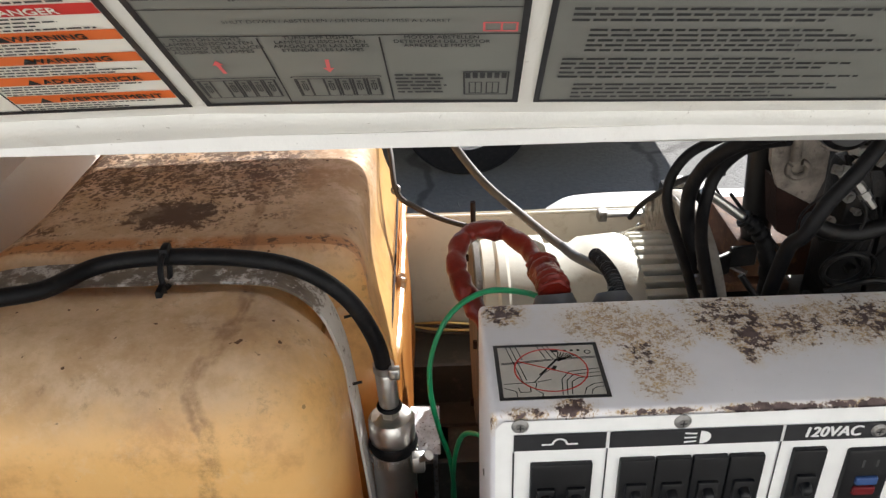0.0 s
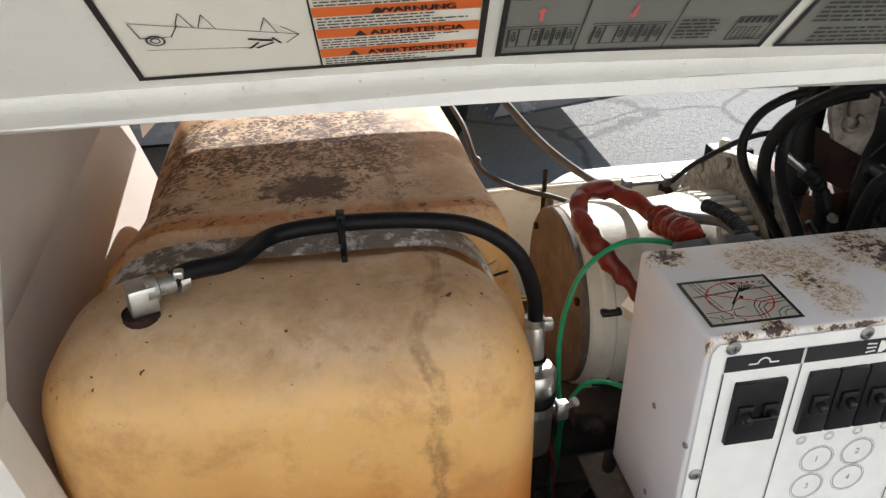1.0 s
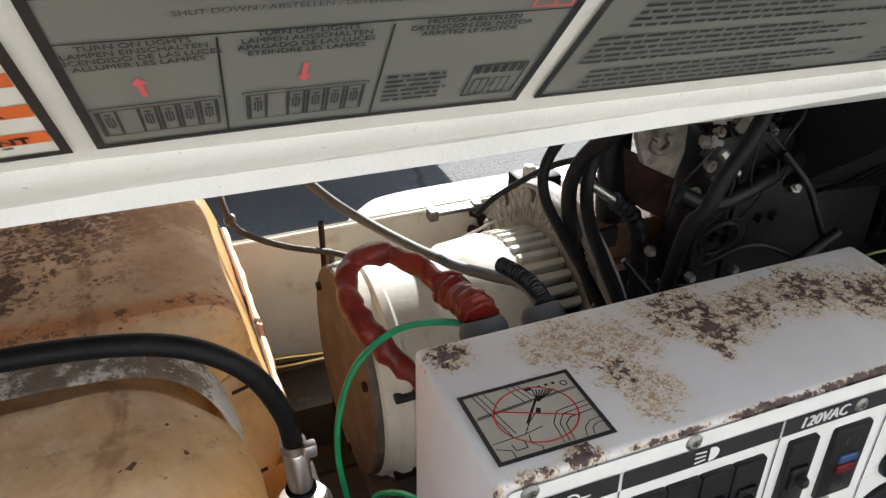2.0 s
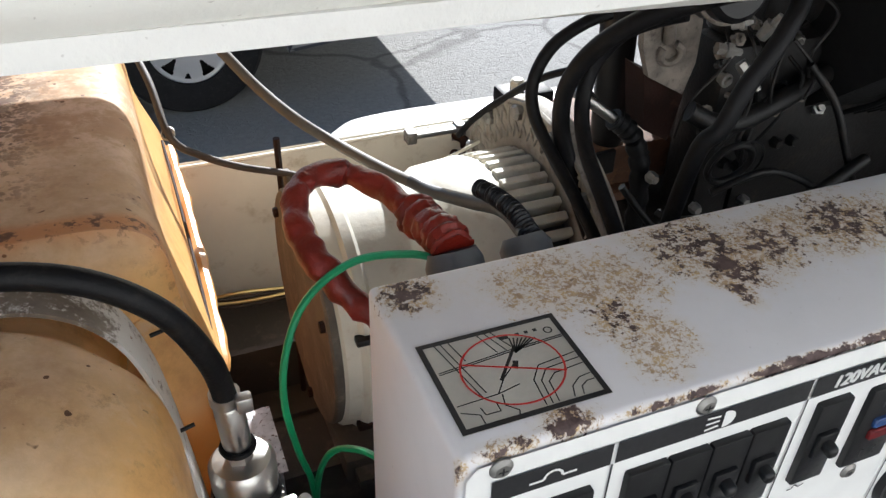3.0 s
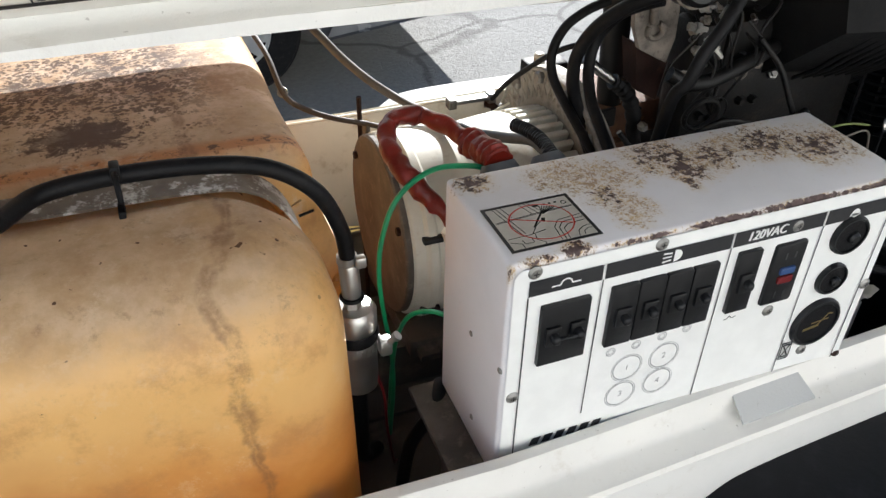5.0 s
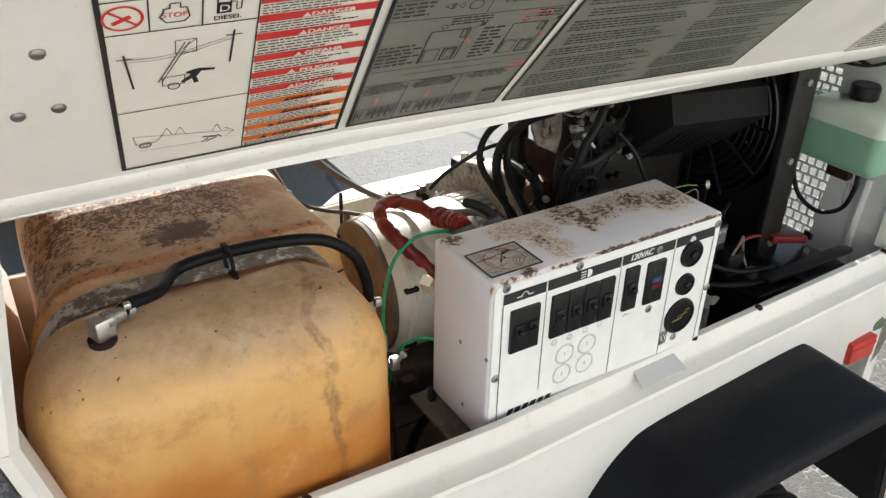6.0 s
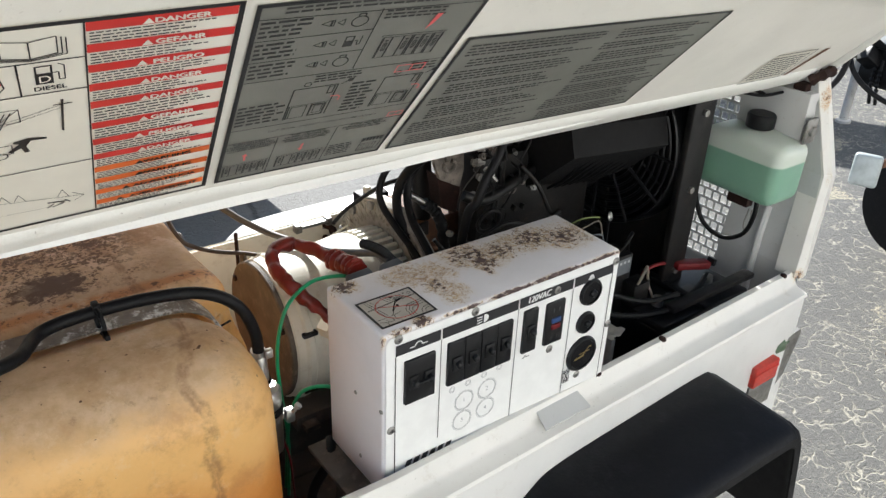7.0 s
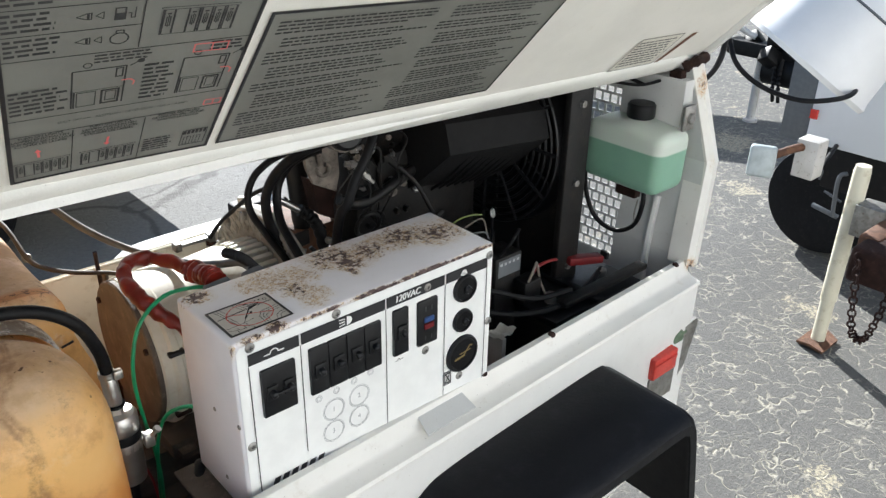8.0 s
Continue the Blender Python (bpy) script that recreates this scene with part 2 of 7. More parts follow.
M_greycable = plain("grey_cable_sheath", (0.085, 0.073, 0.060), 0.6, worn=0.25, scale=40, dirt=(0.045, 0.036, 0.028))
M_brownwire = plain("dirty_brown_cable", (0.055, 0.038, 0.027), 0.65, worn=0.3, scale=50)
M_gland = plain("grey_cable_gland", (0.125, 0.135, 0.145), 0.45, worn=0.15, scale=60)
M_pan = plain("dark_grimy_floor", (0.075, 0.067, 0.058), 0.8, worn=0.4, scale=10, dirt=(0.15, 0.12, 0.09), bump=0.6)
M_inner = painted("inner_grey_white_paint", (0.55, 0.55, 0.535), speckle=0.34)
# the inner paint again, darkened and warmed for the shade at the left end
M_shadewall = painted("shaded_grey_white_paint", (0.52, 0.475, 0.435), speckle=0.36)
M_yellow = plain("brass", (0.62, 0.47, 0.2), 0.35, 1.0, worn=0.2)
M_blue = plain("blue_plastic", (0.03, 0.07, 0.20), 0.4)
M_tail = plain("red_lens", (0.60, 0.045, 0.03), 0.22, worn=0.15, scale=120, bump=0.4)
M_tyre = plain("tyre_rubber", (0.010, 0.010, 0.011), 0.8, worn=0.3, scale=30, dirt=(0.03, 0.027, 0.025), bump=0.3, gloss=0.25)
M_alloy = plain("silver_alloy_wheel", (0.74, 0.75, 0.76), 0.35, 0.2, worn=0.08, scale=8)
M_carbody = plain("grey_car_paint", (0.22, 0.225, 0.235), 0.25, 0.3, worn=0.05, scale=3, bump=0)
M_glassdark = plain("dark_window_glass", (0.02, 0.022, 0.025), 0.08, worn=0.1, scale=3, bump=0)
M_trailer = plain("white_trailer_panel", (0.74, 0.75, 0.77), 0.4, worn=0.06, scale=4, bump=0.05)
M_lamp = plain("white_floodlight_shell", (0.80, 0.80, 0.80), 0.35, worn=0.06, scale=8, bump=0.05)
M_greenfoam = plain("green_fitting", (0.11, 0.17, 0.10), 0.6, worn=0.5, scale=60, dirt=(0.2, 0.2, 0.16))


def make_tank_plastic():
    m = Nodes("amber_polyethylene", 0.42)
    z, y = m.axis(2), m.axis(1)
    c = m.mix(m.ramp(m.noise(6, 5), 0.32, 0.68), (0.47, 0.175, 0.030), (0.66, 0.31, 0.075))
    clear = m.ramp(m.math("ADD", z, m.math("MULTIPLY", m.noise(5, 4), 0.14)), 1.05, 1.15)                                # paler towards the top
    c = m.mix(m.math("MULTIPLY", clear, 0.7), c, (0.86, 0.57, 0.22))
    c = m.mix(m.math("MULTIPLY", m.ramp(m.noise(13, 8, 0.72), 0.47, 0.68), 0.5), c, (0.38, 0.18, 0.06))
    top = m.ramp(m.math("ADD", z, m.math("MULTIPLY", m.noise(8, 6, 0.65), 0.09)), 1.175, 1.235)                          # weathered, dusty upper side
    c = m.mix(m.math("MULTIPLY", top, 0.74), c, m.mix(m.ramp(m.noise(17, 8, 0.7), 0.32, 0.68), (0.33, 0.240, 0.160), (0.60, 0.49, 0.36)))
    # browner, crusted rear zone; its end paints in the edge of the sunlit strip
    rear = m.math("MULTIPLY", m.ramp(m.math("ADD", y, m.math("MULTIPLY", m.noise(9, 6, 0.65), 0.30)), 0.40, 0.60), m.math("MULTIPLY", m.ramp(z, 1.08, 1.15), m.ramp(m.math("ADD", y, m.math("MULTIPLY", m.noise(12, 5), 0.06)), 0.66, 0.57)))
    c = m.mix(m.math("MULTIPLY", rear, 0.76), c, m.mix(m.ramp(m.noise(20, 8, 0.75), 0.42, 0.60), (0.40, 0.235, 0.120), (0.70, 0.51, 0.36)))
    where = m.math("MULTIPLY", m.ramp(rear, 0.02, 0.4), m.ramp(m.math("ADD", m.axis(0), m.math("MULTIPLY", m.noise(6, 3), 0.12)), -0.10, -0.20))
    crumbs = m.math("MULTIPLY", m.ramp(m.cells(170, vector=m.warped(60, 0.012)), 0.58, 0.44), m.ramp(m.math("ADD", m.noise(24, 7, 0.75), m.math("MULTIPLY", rear, 0.12)), 0.53, 0.60))
    clumps = m.ramp(m.math("ADD", m.math("MULTIPLY", m.noise(58, 8, 0.74), 1.0), m.math("MULTIPLY", rear, 0.075)), 0.585, 0.615)
    crust = m.math("MULTIPLY", m.math("MAXIMUM", crumbs, clumps), where)
    c = m.mix(m.math("MULTIPLY", crust, 0.92), c, (0.028, 0.012, 0.007))
    blot = m.ramp(m.math("ADD", m.math("MULTIPLY", m.near((-0.338, 0.332, 1.18), 0.080, (0.72, 1, 0.6)), 1.05), m.math("MULTIPLY", m.noise(58, 10, 0.85), 3.4)), 2.22, 2.30)
    c = m.mix(m.math("MULTIPLY", blot, 0.95), c, (0.018, 0.008, 0.007))
    dots = m.math("MULTIPLY", m.ramp(m.noise(95, 1), 0.735, 0.755), m.ramp(z, 1.12, 1.16))
    c = m.mix(dots, c, (0.05, 0.025, 0.015))
    lip = m.math("MULTIPLY", m.ramp(m.math("ABSOLUTE", m.math("SUBTRACT", m.math("ADD", y, m.math("MULTIPLY", m.noise(14, 4), 0.02)), 0.272)), 0.020, 0.004), m.ramp(z, 1.10, 1.15))   # stained edge behind the strap
    c = m.mix(m.math("MULTIPLY", lip, 0.75), c, (0.52, 0.20, 0.045))
    c = m.mix(m.math("MULTIPLY", m.math("MULTIPLY", m.ramp(m.noise(85, 7, 0.8), 0.54, 0.58), lip), 0.9), c, (0.04, 0.02, 0.012))
    dust = m.math("MULTIPLY", m.math("MULTIPLY", m.ramp(m.noise(23, 9, 0.78), 0.53, 0.63), m.ramp(m.noise(5, 3), 0.42, 0.60)), m.ramp(z, 1.05, 1.13))          # pale dusty patches
    c = m.mix(m.math("MULTIPLY", dust, 0.55), c, (0.72, 0.60, 0.42))
    smut = m.math("MULTIPLY", m.ramp(m.noise(31, 9, 0.78), 0.55, 0.70), m.ramp(z, 1.08, 1.16))
    c = m.mix(m.math("MULTIPLY", smut, 0.5), c, (0.16, 0.095, 0.05))
    scuff = m.math("MULTIPLY", m.ramp(m.noise(42, 10, 0.85), 0.53, 0.60), m.ramp(m.noise(6, 3), 0.44, 0.58))                # pale rubbed flecks
    c = m.mix(m.math("MULTIPLY", scuff, 0.22), c, (0.78, 0.62, 0.40))
    off = m.math("ADD", m.math("ADD", m.axis(0), 0.240), m.math("MULTIPLY", m.math("SUBTRACT", m.noise(8, 5), 0.5), 0.11))  # one long wandering smear
    seam = m.math("MULTIPLY", m.ramp(m.math("ABSOLUTE", m.math("SUBTRACT", m.math("ABSOLUTE", off), 0.0035)), 0.0085, 0.0), m.ramp(m.noise(26, 8, 0.75), 0.32, 0.60))
    c = m.mix(m.math("MULTIPLY", seam, 0.6), c, (0.15, 0.075, 0.035))
    low_tone = m.ramp(m.math("ADD", z, m.math("MULTIPLY", m.noise(4, 4), 0.16)), 1.06, 0.90)                                 # browner towards the bottom
    c = m.mix(m.math("MULTIPLY", low_tone, 0.6), c, (0.36, 0.125, 0.022))
    m.colour(c)
    m.rough(m.math("ADD", m.math("MULTIPLY", m.math("MAXIMUM", top, rear), 0.3), 0.36))
    m.bump(m.math("ADD", m.noise(60, 5), m.math("MULTIPLY", crust, 0.6)), 0.3, 0.002)
    m.glow_through(0.22, m.mix(0.4, c, (0.95, 0.48, 0.12)))
    return m.mat


def make_bottle():
    m = Nodes("milky_translucent_plastic", 0.35)
    wet = m.ramp(m.axis(2), 1.158, 1.154)
    m.colour(m.mix(wet, (0.56, 0.61, 0.54), m.mix(m.noise(12, 3), (0.19, 0.34, 0.25), (0.25, 0.43, 0.315))))
    m.shader.inputs["Subsurface Weight"].default_value = 0.5
    m.shader.inputs["Subsurface Radius"].default_value = (0.02, 0.025, 0.02)
    m.bump(m.noise(70, 3), 0.1, 0.001)
    return m.mat


def make_ground():
    m = Nodes("cracked_asphalt_and_concrete", 0.85)
    grain = m.mix(m.noise(75, 6, 0.75), (0.040, 0.040, 0.038), (0.190, 0.185, 0.170))
    grain = m.mix(m.math("MULTIPLY", m.ramp(m.noise(1.7, 5), 0.4, 0.65), 0.4), grain, (0.135, 0.13, 0.12))
    v = m.warped(9.0, 0.14)
    crack = m.ramp(m.cells(12.5, "DISTANCE_TO_EDGE", vector=v), 0.062, 0.0)
    crack2 = m.ramp(m.cells(23.0, "DISTANCE_TO_EDGE", vector=v), 0.055, 0.0)
    veil = m.ramp(m.noise(2.1, 4), 0.46, 0.60)
    lines = m.math("MAXIMUM", m.math("MULTIPLY", crack, m.math("MULTIPLY", m.ramp(m.noise(1.6, 3), 0.24, 0.46), m.ramp(m.noise(12, 5), 0.40, 0.62))), m.math("MULTIPLY", crack2, m.math("MULTIPLY", veil, m.ramp(m.noise(20, 4), 0.38, 0.60))))
    asphalt = m.mix(m.math("MULTIPLY", lines, 0.70), grain, (0.52, 0.485, 0.385))
    sand = m.math("MULTIPLY", m.ramp(m.math("ADD", m.noise(60, 7, 0.75), m.math("MULTIPLY", m.ramp(m.noise(1.9, 4), 0.54, 0.66), 0.30)), 0.72, 0.84), 0.85)
    asphalt = m.mix(sand, asphalt, (0.46, 0.41, 0.29))
    asphalt = m.mix(m.math("MULTIPLY", m.ramp(m.noise(170, 3), 0.63, 0.70), 0.6), asphalt, (0.44, 0.41, 0.34))
    pale = m.mix(m.noise(40, 6, 0.7), (0.12, 0.118, 0.11), (0.27, 0.265, 0.25))
    pale = m.mix(m.math("MULTIPLY", m.ramp(m.cells(0.8, "DISTANCE_TO_EDGE", vector=m.warped(3.0, 0.2)), 0.02, 0.004), 0.8), pale, (0.08, 0.075, 0.07))
    mask = m.ramp(m.math("ADD", m.axis(1), m.math("MULTIPLY", m.noise(3, 4), 0.1)), 1.42, 1.46)
    mask = m.math("MULTIPLY", mask, m.ramp(m.axis(0), 2.6, 2.2))
    m.colour(m.mix(mask, asphalt, pale))
    m.bump(m.math("ADD", m.noise(70, 6, 0.7), m.math("MULTIPLY", lines, -0.6)), 0.9, 0.006)
    return m.mat


def make_strap():
    m = Nodes("worn_painted_strap", 0.5)
    c = m.mix(m.ramp(m.noise(9, 5), 0.35, 0.65), (0.52, 0.50, 0.46), (0.62, 0.60, 0.57))
    # dirt, heavier above z 1.13 so that the flank reads as the lit side
    grime = m.math("MULTIPLY", m.ramp(m.axis(2), 1.13, 1.175), 0.16)
    c = m.mix(m.ramp(m.math("ADD", m.noise(38, 9, 0.8), grime), 0.56, 0.66), c, m.mix(m.noise(70, 4), (0.05, 0.035, 0.025), (0.20, 0.16, 0.12)))
    c = m.mix(m.ramp(m.noise(120, 5, 0.7), 0.64, 0.68), c, (0.20, 0.08, 0.03))
    m.colour(c)
    m.bump(m.noise(90, 5), 0.3, 0.001)
    return m.mat


M_strap = make_strap()
M_wall = plain("pale_stucco", (0.70, 0.69, 0.66), 0.85, worn=0.12, scale=4, bump=0.4)
M_mattblack = plain("matt_black_plastic", (0.006, 0.006, 0.0065), 0.75, worn=0.4, scale=30, dirt=(0.012, 0.010, 0.009), bump=0.4, gloss=0.24)
M_tank, M_bottle, M_ground = make_tank_plastic(), make_bottle(), make_ground()


# ---- mesh helpers
def put_mesh(name, bm, material, smooth=True):
    me = bpy.data.meshes.new(name)
    bmesh.ops.recalc_face_normals(bm, faces=bm.faces)
    bm.to_mesh(me)
    bm.free()
    me.materials.append(material)
    if smooth:
        me.polygons.foreach_set("use_smooth", [True] * len(me.polygons))
        me.set_sharp_from_angle(angle=radians(38))
    return me


def thing(name, place, label, category, group="", kind=""):
    ob = new(name)
    ob.empty_display_size = 0.05
    ob.matrix_world = Matrix.Translation(place)
    return tagged(ob, label, category, group, kind)


def world_of(ob):
    m = ob.matrix_basis.copy()
    return world_of(ob.parent) @ ob.matrix_parent_inverse @ m if ob.parent else m


def part(name, bm, material, parent, label="", smooth=True):
    """One mesh object under a thing or a part; its vertices are given in the world."""
    me = bm if isinstance(bm, bpy.types.Mesh) else put_mesh(name, bm, material, smooth)
    ob = new(name, me)
    if parent is not None:
        ob.parent = parent
        ob.matrix_parent_inverse = world_of(parent).inverted()
    return tagged(ob, label)


def solo(name, bm, material, label, category, group="", kind="", smooth=True):
    return tagged(part(name, bm, material, None, smooth=smooth), label, category, group, kind)


def B():
    return bmesh.new()


def box(bm, lo, hi, bevel=0.0, seg=2, m=None):
    vs = [bm.verts.new((x, y, z)) for x in (lo[0], hi[0]) for y in (lo[1], hi[1]) for z in (lo[2], hi[2])]
    fs = [bm.faces.new([vs[i] for i in q]) for q in ((0, 1, 3, 2), (4, 6, 7, 5), (0, 4, 5, 1), (2, 3, 7, 6), (0, 2, 6, 4), (1, 5, 7, 3))]
    if m is not None:
        for v in vs:
            v.co = m @ v.co
    if bevel > 0:
        es = list({e for f in fs for e in f.edges})
        bmesh.ops.bevel(bm, geom=es, offset=bevel, segments=seg, affect="EDGES", profile=0.5)
    return bm


def frame_axes(d):
    d = Vector(d).normalized()
    a = d.orthogonal().normalized()
    return a, d.cross(a), d


def cyl(bm, p0, p1, r0, r1=None, seg=24, caps=True):
    return lathe(bm, p0, Vector(p1) - Vector(p0), [(0, r0), (1, r0 if r1 is None else r1)], seg, caps)


def lathe(bm, origin, axis, profile, seg=28, caps=True):
    """profile: (part of the axis' length, radius)."""
    a, b, _ = frame_axes(axis)
    rings = []
    for h, r in profile:
        c = Vector(origin) + Vector(axis) * h
        rings.append([bm.verts.new(c + (a * math.cos(t) + b * math.sin(t)) * r) for t in [2 * math.pi * i / seg for i in range(seg)]])
    for p, q in zip(rings, rings[1:]):
        for i in range(seg):
            bm.faces.new((p[i], p[(i + 1) % seg], q[(i + 1) % seg], q[i]))
    if caps:
        bm.faces.new(rings[0][::-1])
        bm.faces.new(rings[-1])
    return bm


def spline(pts, steps=8):
    """A smooth curve through points."""
    P = [Vector(p) for p in pts]
    P = [P[0] * 2 - P[1]] + P + [P[-1] * 2 - P[-2]]
    out = []
    for i in range(1, len(P) - 2):
        for k in range(steps):
            t = k / steps
            a, b, c, d = P[i - 1:i + 3]
            out.append(0.5 * ((2 * b) + (c - a) * t + (2 * a - 5 * b + 4 * c - d) * t * t + (3 * b - a - 3 * c + d) * t ** 3))
    return out + [P[-2]]


def tube(bm, pts, r, seg=12, steps=8, radius=None, flat=None):
    """A tube along a smooth curve. radius(s): a factor along it, 0 to 1."""
    C = spline(pts, steps) if steps else [Vector(p) for p in pts]
    n = len(C)
    d = (C[1] - C[0]).normalized()
    a = d.orthogonal().normalized()
    rings = []
    for i, c in enumerate(C):
        t = (C[min(i + 1, n - 1)] - C[max(i - 1, 0)]).normalized()
        a = (a - t * a.dot(t)).normalized()
        b = t.cross(a)
        q = r * (radius(i / (n - 1)) if radius else 1.0)
        rings.append([bm.verts.new(c + (a * math.cos(u) + b * math.sin(u)) * q) for u in [2 * math.pi * k / seg for k in range(seg)]])
    for p, q in zip(rings, rings[1:]):
        for i in range(seg):
            bm.faces.new((p[i], p[(i + 1) % seg], q[(i + 1) % seg], q[i]))
    bm.faces.new(rings[0][::-1])
    bm.faces.new(rings[-1])
    return bm


def torus(bm, c, axis, R, r, seg=32, sub=8, start=0.0, sweep=360.0):
    a, b, d = frame_axes(axis)
    c = Vector(c)
    full = sweep >= 359.9
    n = seg if full else seg + 1
    rings = []
    for i in range(n):
        t = radians(start + sweep * i / seg)
        u = a * math.cos(t) + b * math.sin(t)
        rings.append([bm.verts.new(c + u * (R + r * math.cos(s)) + d * r * math.sin(s)) for s in [2 * math.pi * k / sub for k in range(sub)]])
    for i in range(n if full else n - 1):
        p, q = rings[i], rings[(i + 1) % n]
        for k in range(sub):
            bm.faces.new((p[k], p[(k + 1) % sub], q[(k + 1) % sub], q[k]))
    if not full:
        bm.faces.new(rings[0])
        bm.faces.new(rings[-1][::-1])
    return bm


def prism(bm, outline, axis, a, b):
    """outline: points in the two other axes, in the order x, y, z."""
    def at(p, h):
        q = list(p)
        q.insert("xyz".index(axis), h)
        return q
    lo = [bm.verts.new(at(p, a)) for p in outline]
    hi = [bm.verts.new(at(p, b)) for p in outline]
    n = len(outline)
    for i in range(n):
        bm.faces.new((lo[i], lo[(i + 1) % n], hi[(i + 1) % n], hi[i]))
    bm.faces.new(lo[::-1])
    bm.faces.new(hi)
    return bm


def bevel_all(bm, w, seg=2, angle=30):
    es = [e for e in bm.edges if len(e.link_faces) == 2 and e.calc_face_angle(0) > radians(angle)]
    bmesh.ops.bevel(bm, geom=es, offset=w, segments=seg, affect="EDGES", profile=0.5)
    return bm


def rounded(bm, lo, hi, r, n=6, flat=8):
    """A box with round edges, as an even skin that can be bent afterwards."""
    lo, hi = Vector(lo), Vector(hi)

    def ticks(a, b):
        edge = [r * (1 - math.cos(math.pi / 2 * i / n)) for i in range(n)]
        mid = [a + r + (b - a - 2 * r) * i / flat for i in range(flat + 1)]
        return [a + e for e in edge] + mid + [b - e for e in edge[::-1]]
    T = [ticks(lo[i], hi[i]) for i in range(3)]
    cache = {}

    def vert(p):
        p = Vector(p)
        core = Vector([min(max(p[i], lo[i] + r), hi[i] - r) for i in range(3)])
        d = p - core
        # square skin to round skin
        q = [abs(v) / r for v in d]
        out = core + (d.normalized() * r * max(q) if d.length > 1e-9 else d)
        key = tuple(round(v, 5) for v in p)
        if key not in cache:
            cache[key] = bm.verts.new(out)
        return cache[key]
    for ax in range(3):
        u, w = [i for i in range(3) if i != ax]
        for side in (lo[ax], hi[ax]):
            for i in range(len(T[u]) - 1):
                for j in range(len(T[w]) - 1):
                    quad = []
                    for a, b in ((i, j), (i + 1, j), (i + 1, j + 1), (i, j + 1)):
                        p = [0, 0, 0]
                        p[ax], p[u], p[w] = side, T[u][a], T[w][b]
                        quad.append(vert(p))
                    if len(set(quad)) == 4:
                        bm.faces.new(quad)
    return bm


def lettering(text, size):
    """The outline of a line of text as triangles: points (u, v) and faces, centred on its middle."""
    cu = bpy.data.curves.new("lettering", "FONT")
    cu.body, cu.size, cu.align_x, cu.align_y = text, size, "CENTER", "CENTER"
    ob = bpy.data.objects.new("lettering", cu)
    scene.collection.objects.link(ob)
    me = bpy.data.meshes.new_from_object(ob.evaluated_get(bpy.context.evaluated_depsgraph_get()))
    pts, faces = [tuple(v.co[:2]) for v in me.vertices], [tuple(p.vertices) for p in me.polygons]
    bpy.data.objects.remove(ob)
    bpy.data.meshes.remove(me)
    bpy.data.curves.remove(cu)
    return pts, faces


class Sheet:
    """Prints flat shapes onto a surface: at(u, v, lift) gives a place in the world."""

    def __init__(self, at):
        self.at = at

    def poly(self, bm, pts, lift):
        return bm.faces.new([bm.verts.new(self.at(u, v, lift)) for u, v in pts])

    def bar(self, bm, u0, v0, u1, v1, lift, n=1):
        for i in range(n):
            a, b = u0 + (u1 - u0) * i / n, u0 + (u1 - u0) * (i + 1) / n
            self.poly(bm, ((a, v0), (b, v0), (b, v1), (a, v1)), lift)
        return bm

    def line(self, bm, pts, w, lift, closed=False):
        pts = list(pts) + ([pts[0]] if closed else [])
        for (a, b), (c, d) in zip(pts, pts[1:]):
            l = math.hypot(c - a, d - b) or 1e-9
            x, y = -(d - b) / l * w / 2, (c - a) / l * w / 2
            self.poly(bm, ((a + x, b + y), (a - x, b - y), (c - x, d - y), (c + x, d + y)), lift)
        return bm

    def border(self, bm, u0, v0, u1, v1, w, lift):
        self.bar(bm, u0, v0, u1, v0 + w, lift, 6)
        self.bar(bm, u0, v1 - w, u1, v1, lift, 6)
        self.bar(bm, u0, v0 + w, u0 + w, v1 - w, lift)
        self.bar(bm, u1 - w, v0 + w, u1, v1 - w, lift)
        return bm

    def disc(self, bm, u, v, r, lift, n=24, ry=None):
        self.poly(bm, [(u + r * math.cos(2 * math.pi * i / n), v + (ry or r) * math.sin(2 * math.pi * i / n)) for i in range(n)], lift)
        return bm

    def ring(self, bm, u, v, r, w, lift, n=32, ry=None):
        self.line(bm, [(u + r * math.cos(2 * math.pi * i / n), v + (ry or r) * math.sin(2 * math.pi * i / n)) for i in range(n)], w, lift, closed=True)
        return bm

    def text(self, bm, s, u, v, size, lift, squeeze=1.0, slant=0.0):
        pts, faces = lettering(s, size)
        vs = [bm.verts.new(self.at(u + p[0] * squeeze + p[1] * slant, v + p[1], lift)) for p in pts]
        for f in faces:
            try:
                bm.faces.new([vs[i] for i in f])
            except ValueError:
                pass
        return bm

    def scribble(self, bm, u0, v0, u1, v1, rows, lift, rng, fill=0.55, ragged=0.25):
        """Lines of small writing that cannot be read: rows of short bars."""
        h = (v1 - v0) / rows
        for i in range(rows):
            v, u = v1 - (i + 0.5) * h, u0
            end = u1 - (u1 - u0) * ragged * rng.random()
            while u < end:
                w = h * rng.uniform(0.7, 2.4)
                self.bar(bm, u, v - h * fill / 2, min(u + w, end), v + h * fill / 2, lift)
                u += w + h * 0.35
        return bm


# ---- the ground
bm = B()
G = 14
xs = [-60, -20, -8, -3, 0, 3, 6, 10, 20, 60]
ys = [-60, -20, -8, -3, 0, 3, 6, 10, 25, 80]
vv = [[bm.verts.new((x, y, 0)) for y in ys] for x in xs]
for i in range(len(xs) - 1):
    for j in range(len(ys) - 1):
        bm.faces.new((vv[i][j], vv[i + 1][j], vv[i + 1][j + 1], vv[i][j + 1]))
solo("ground", bm, M_ground, "cracked grey asphalt yard with a pale concrete strip", "ground", kind="structure")
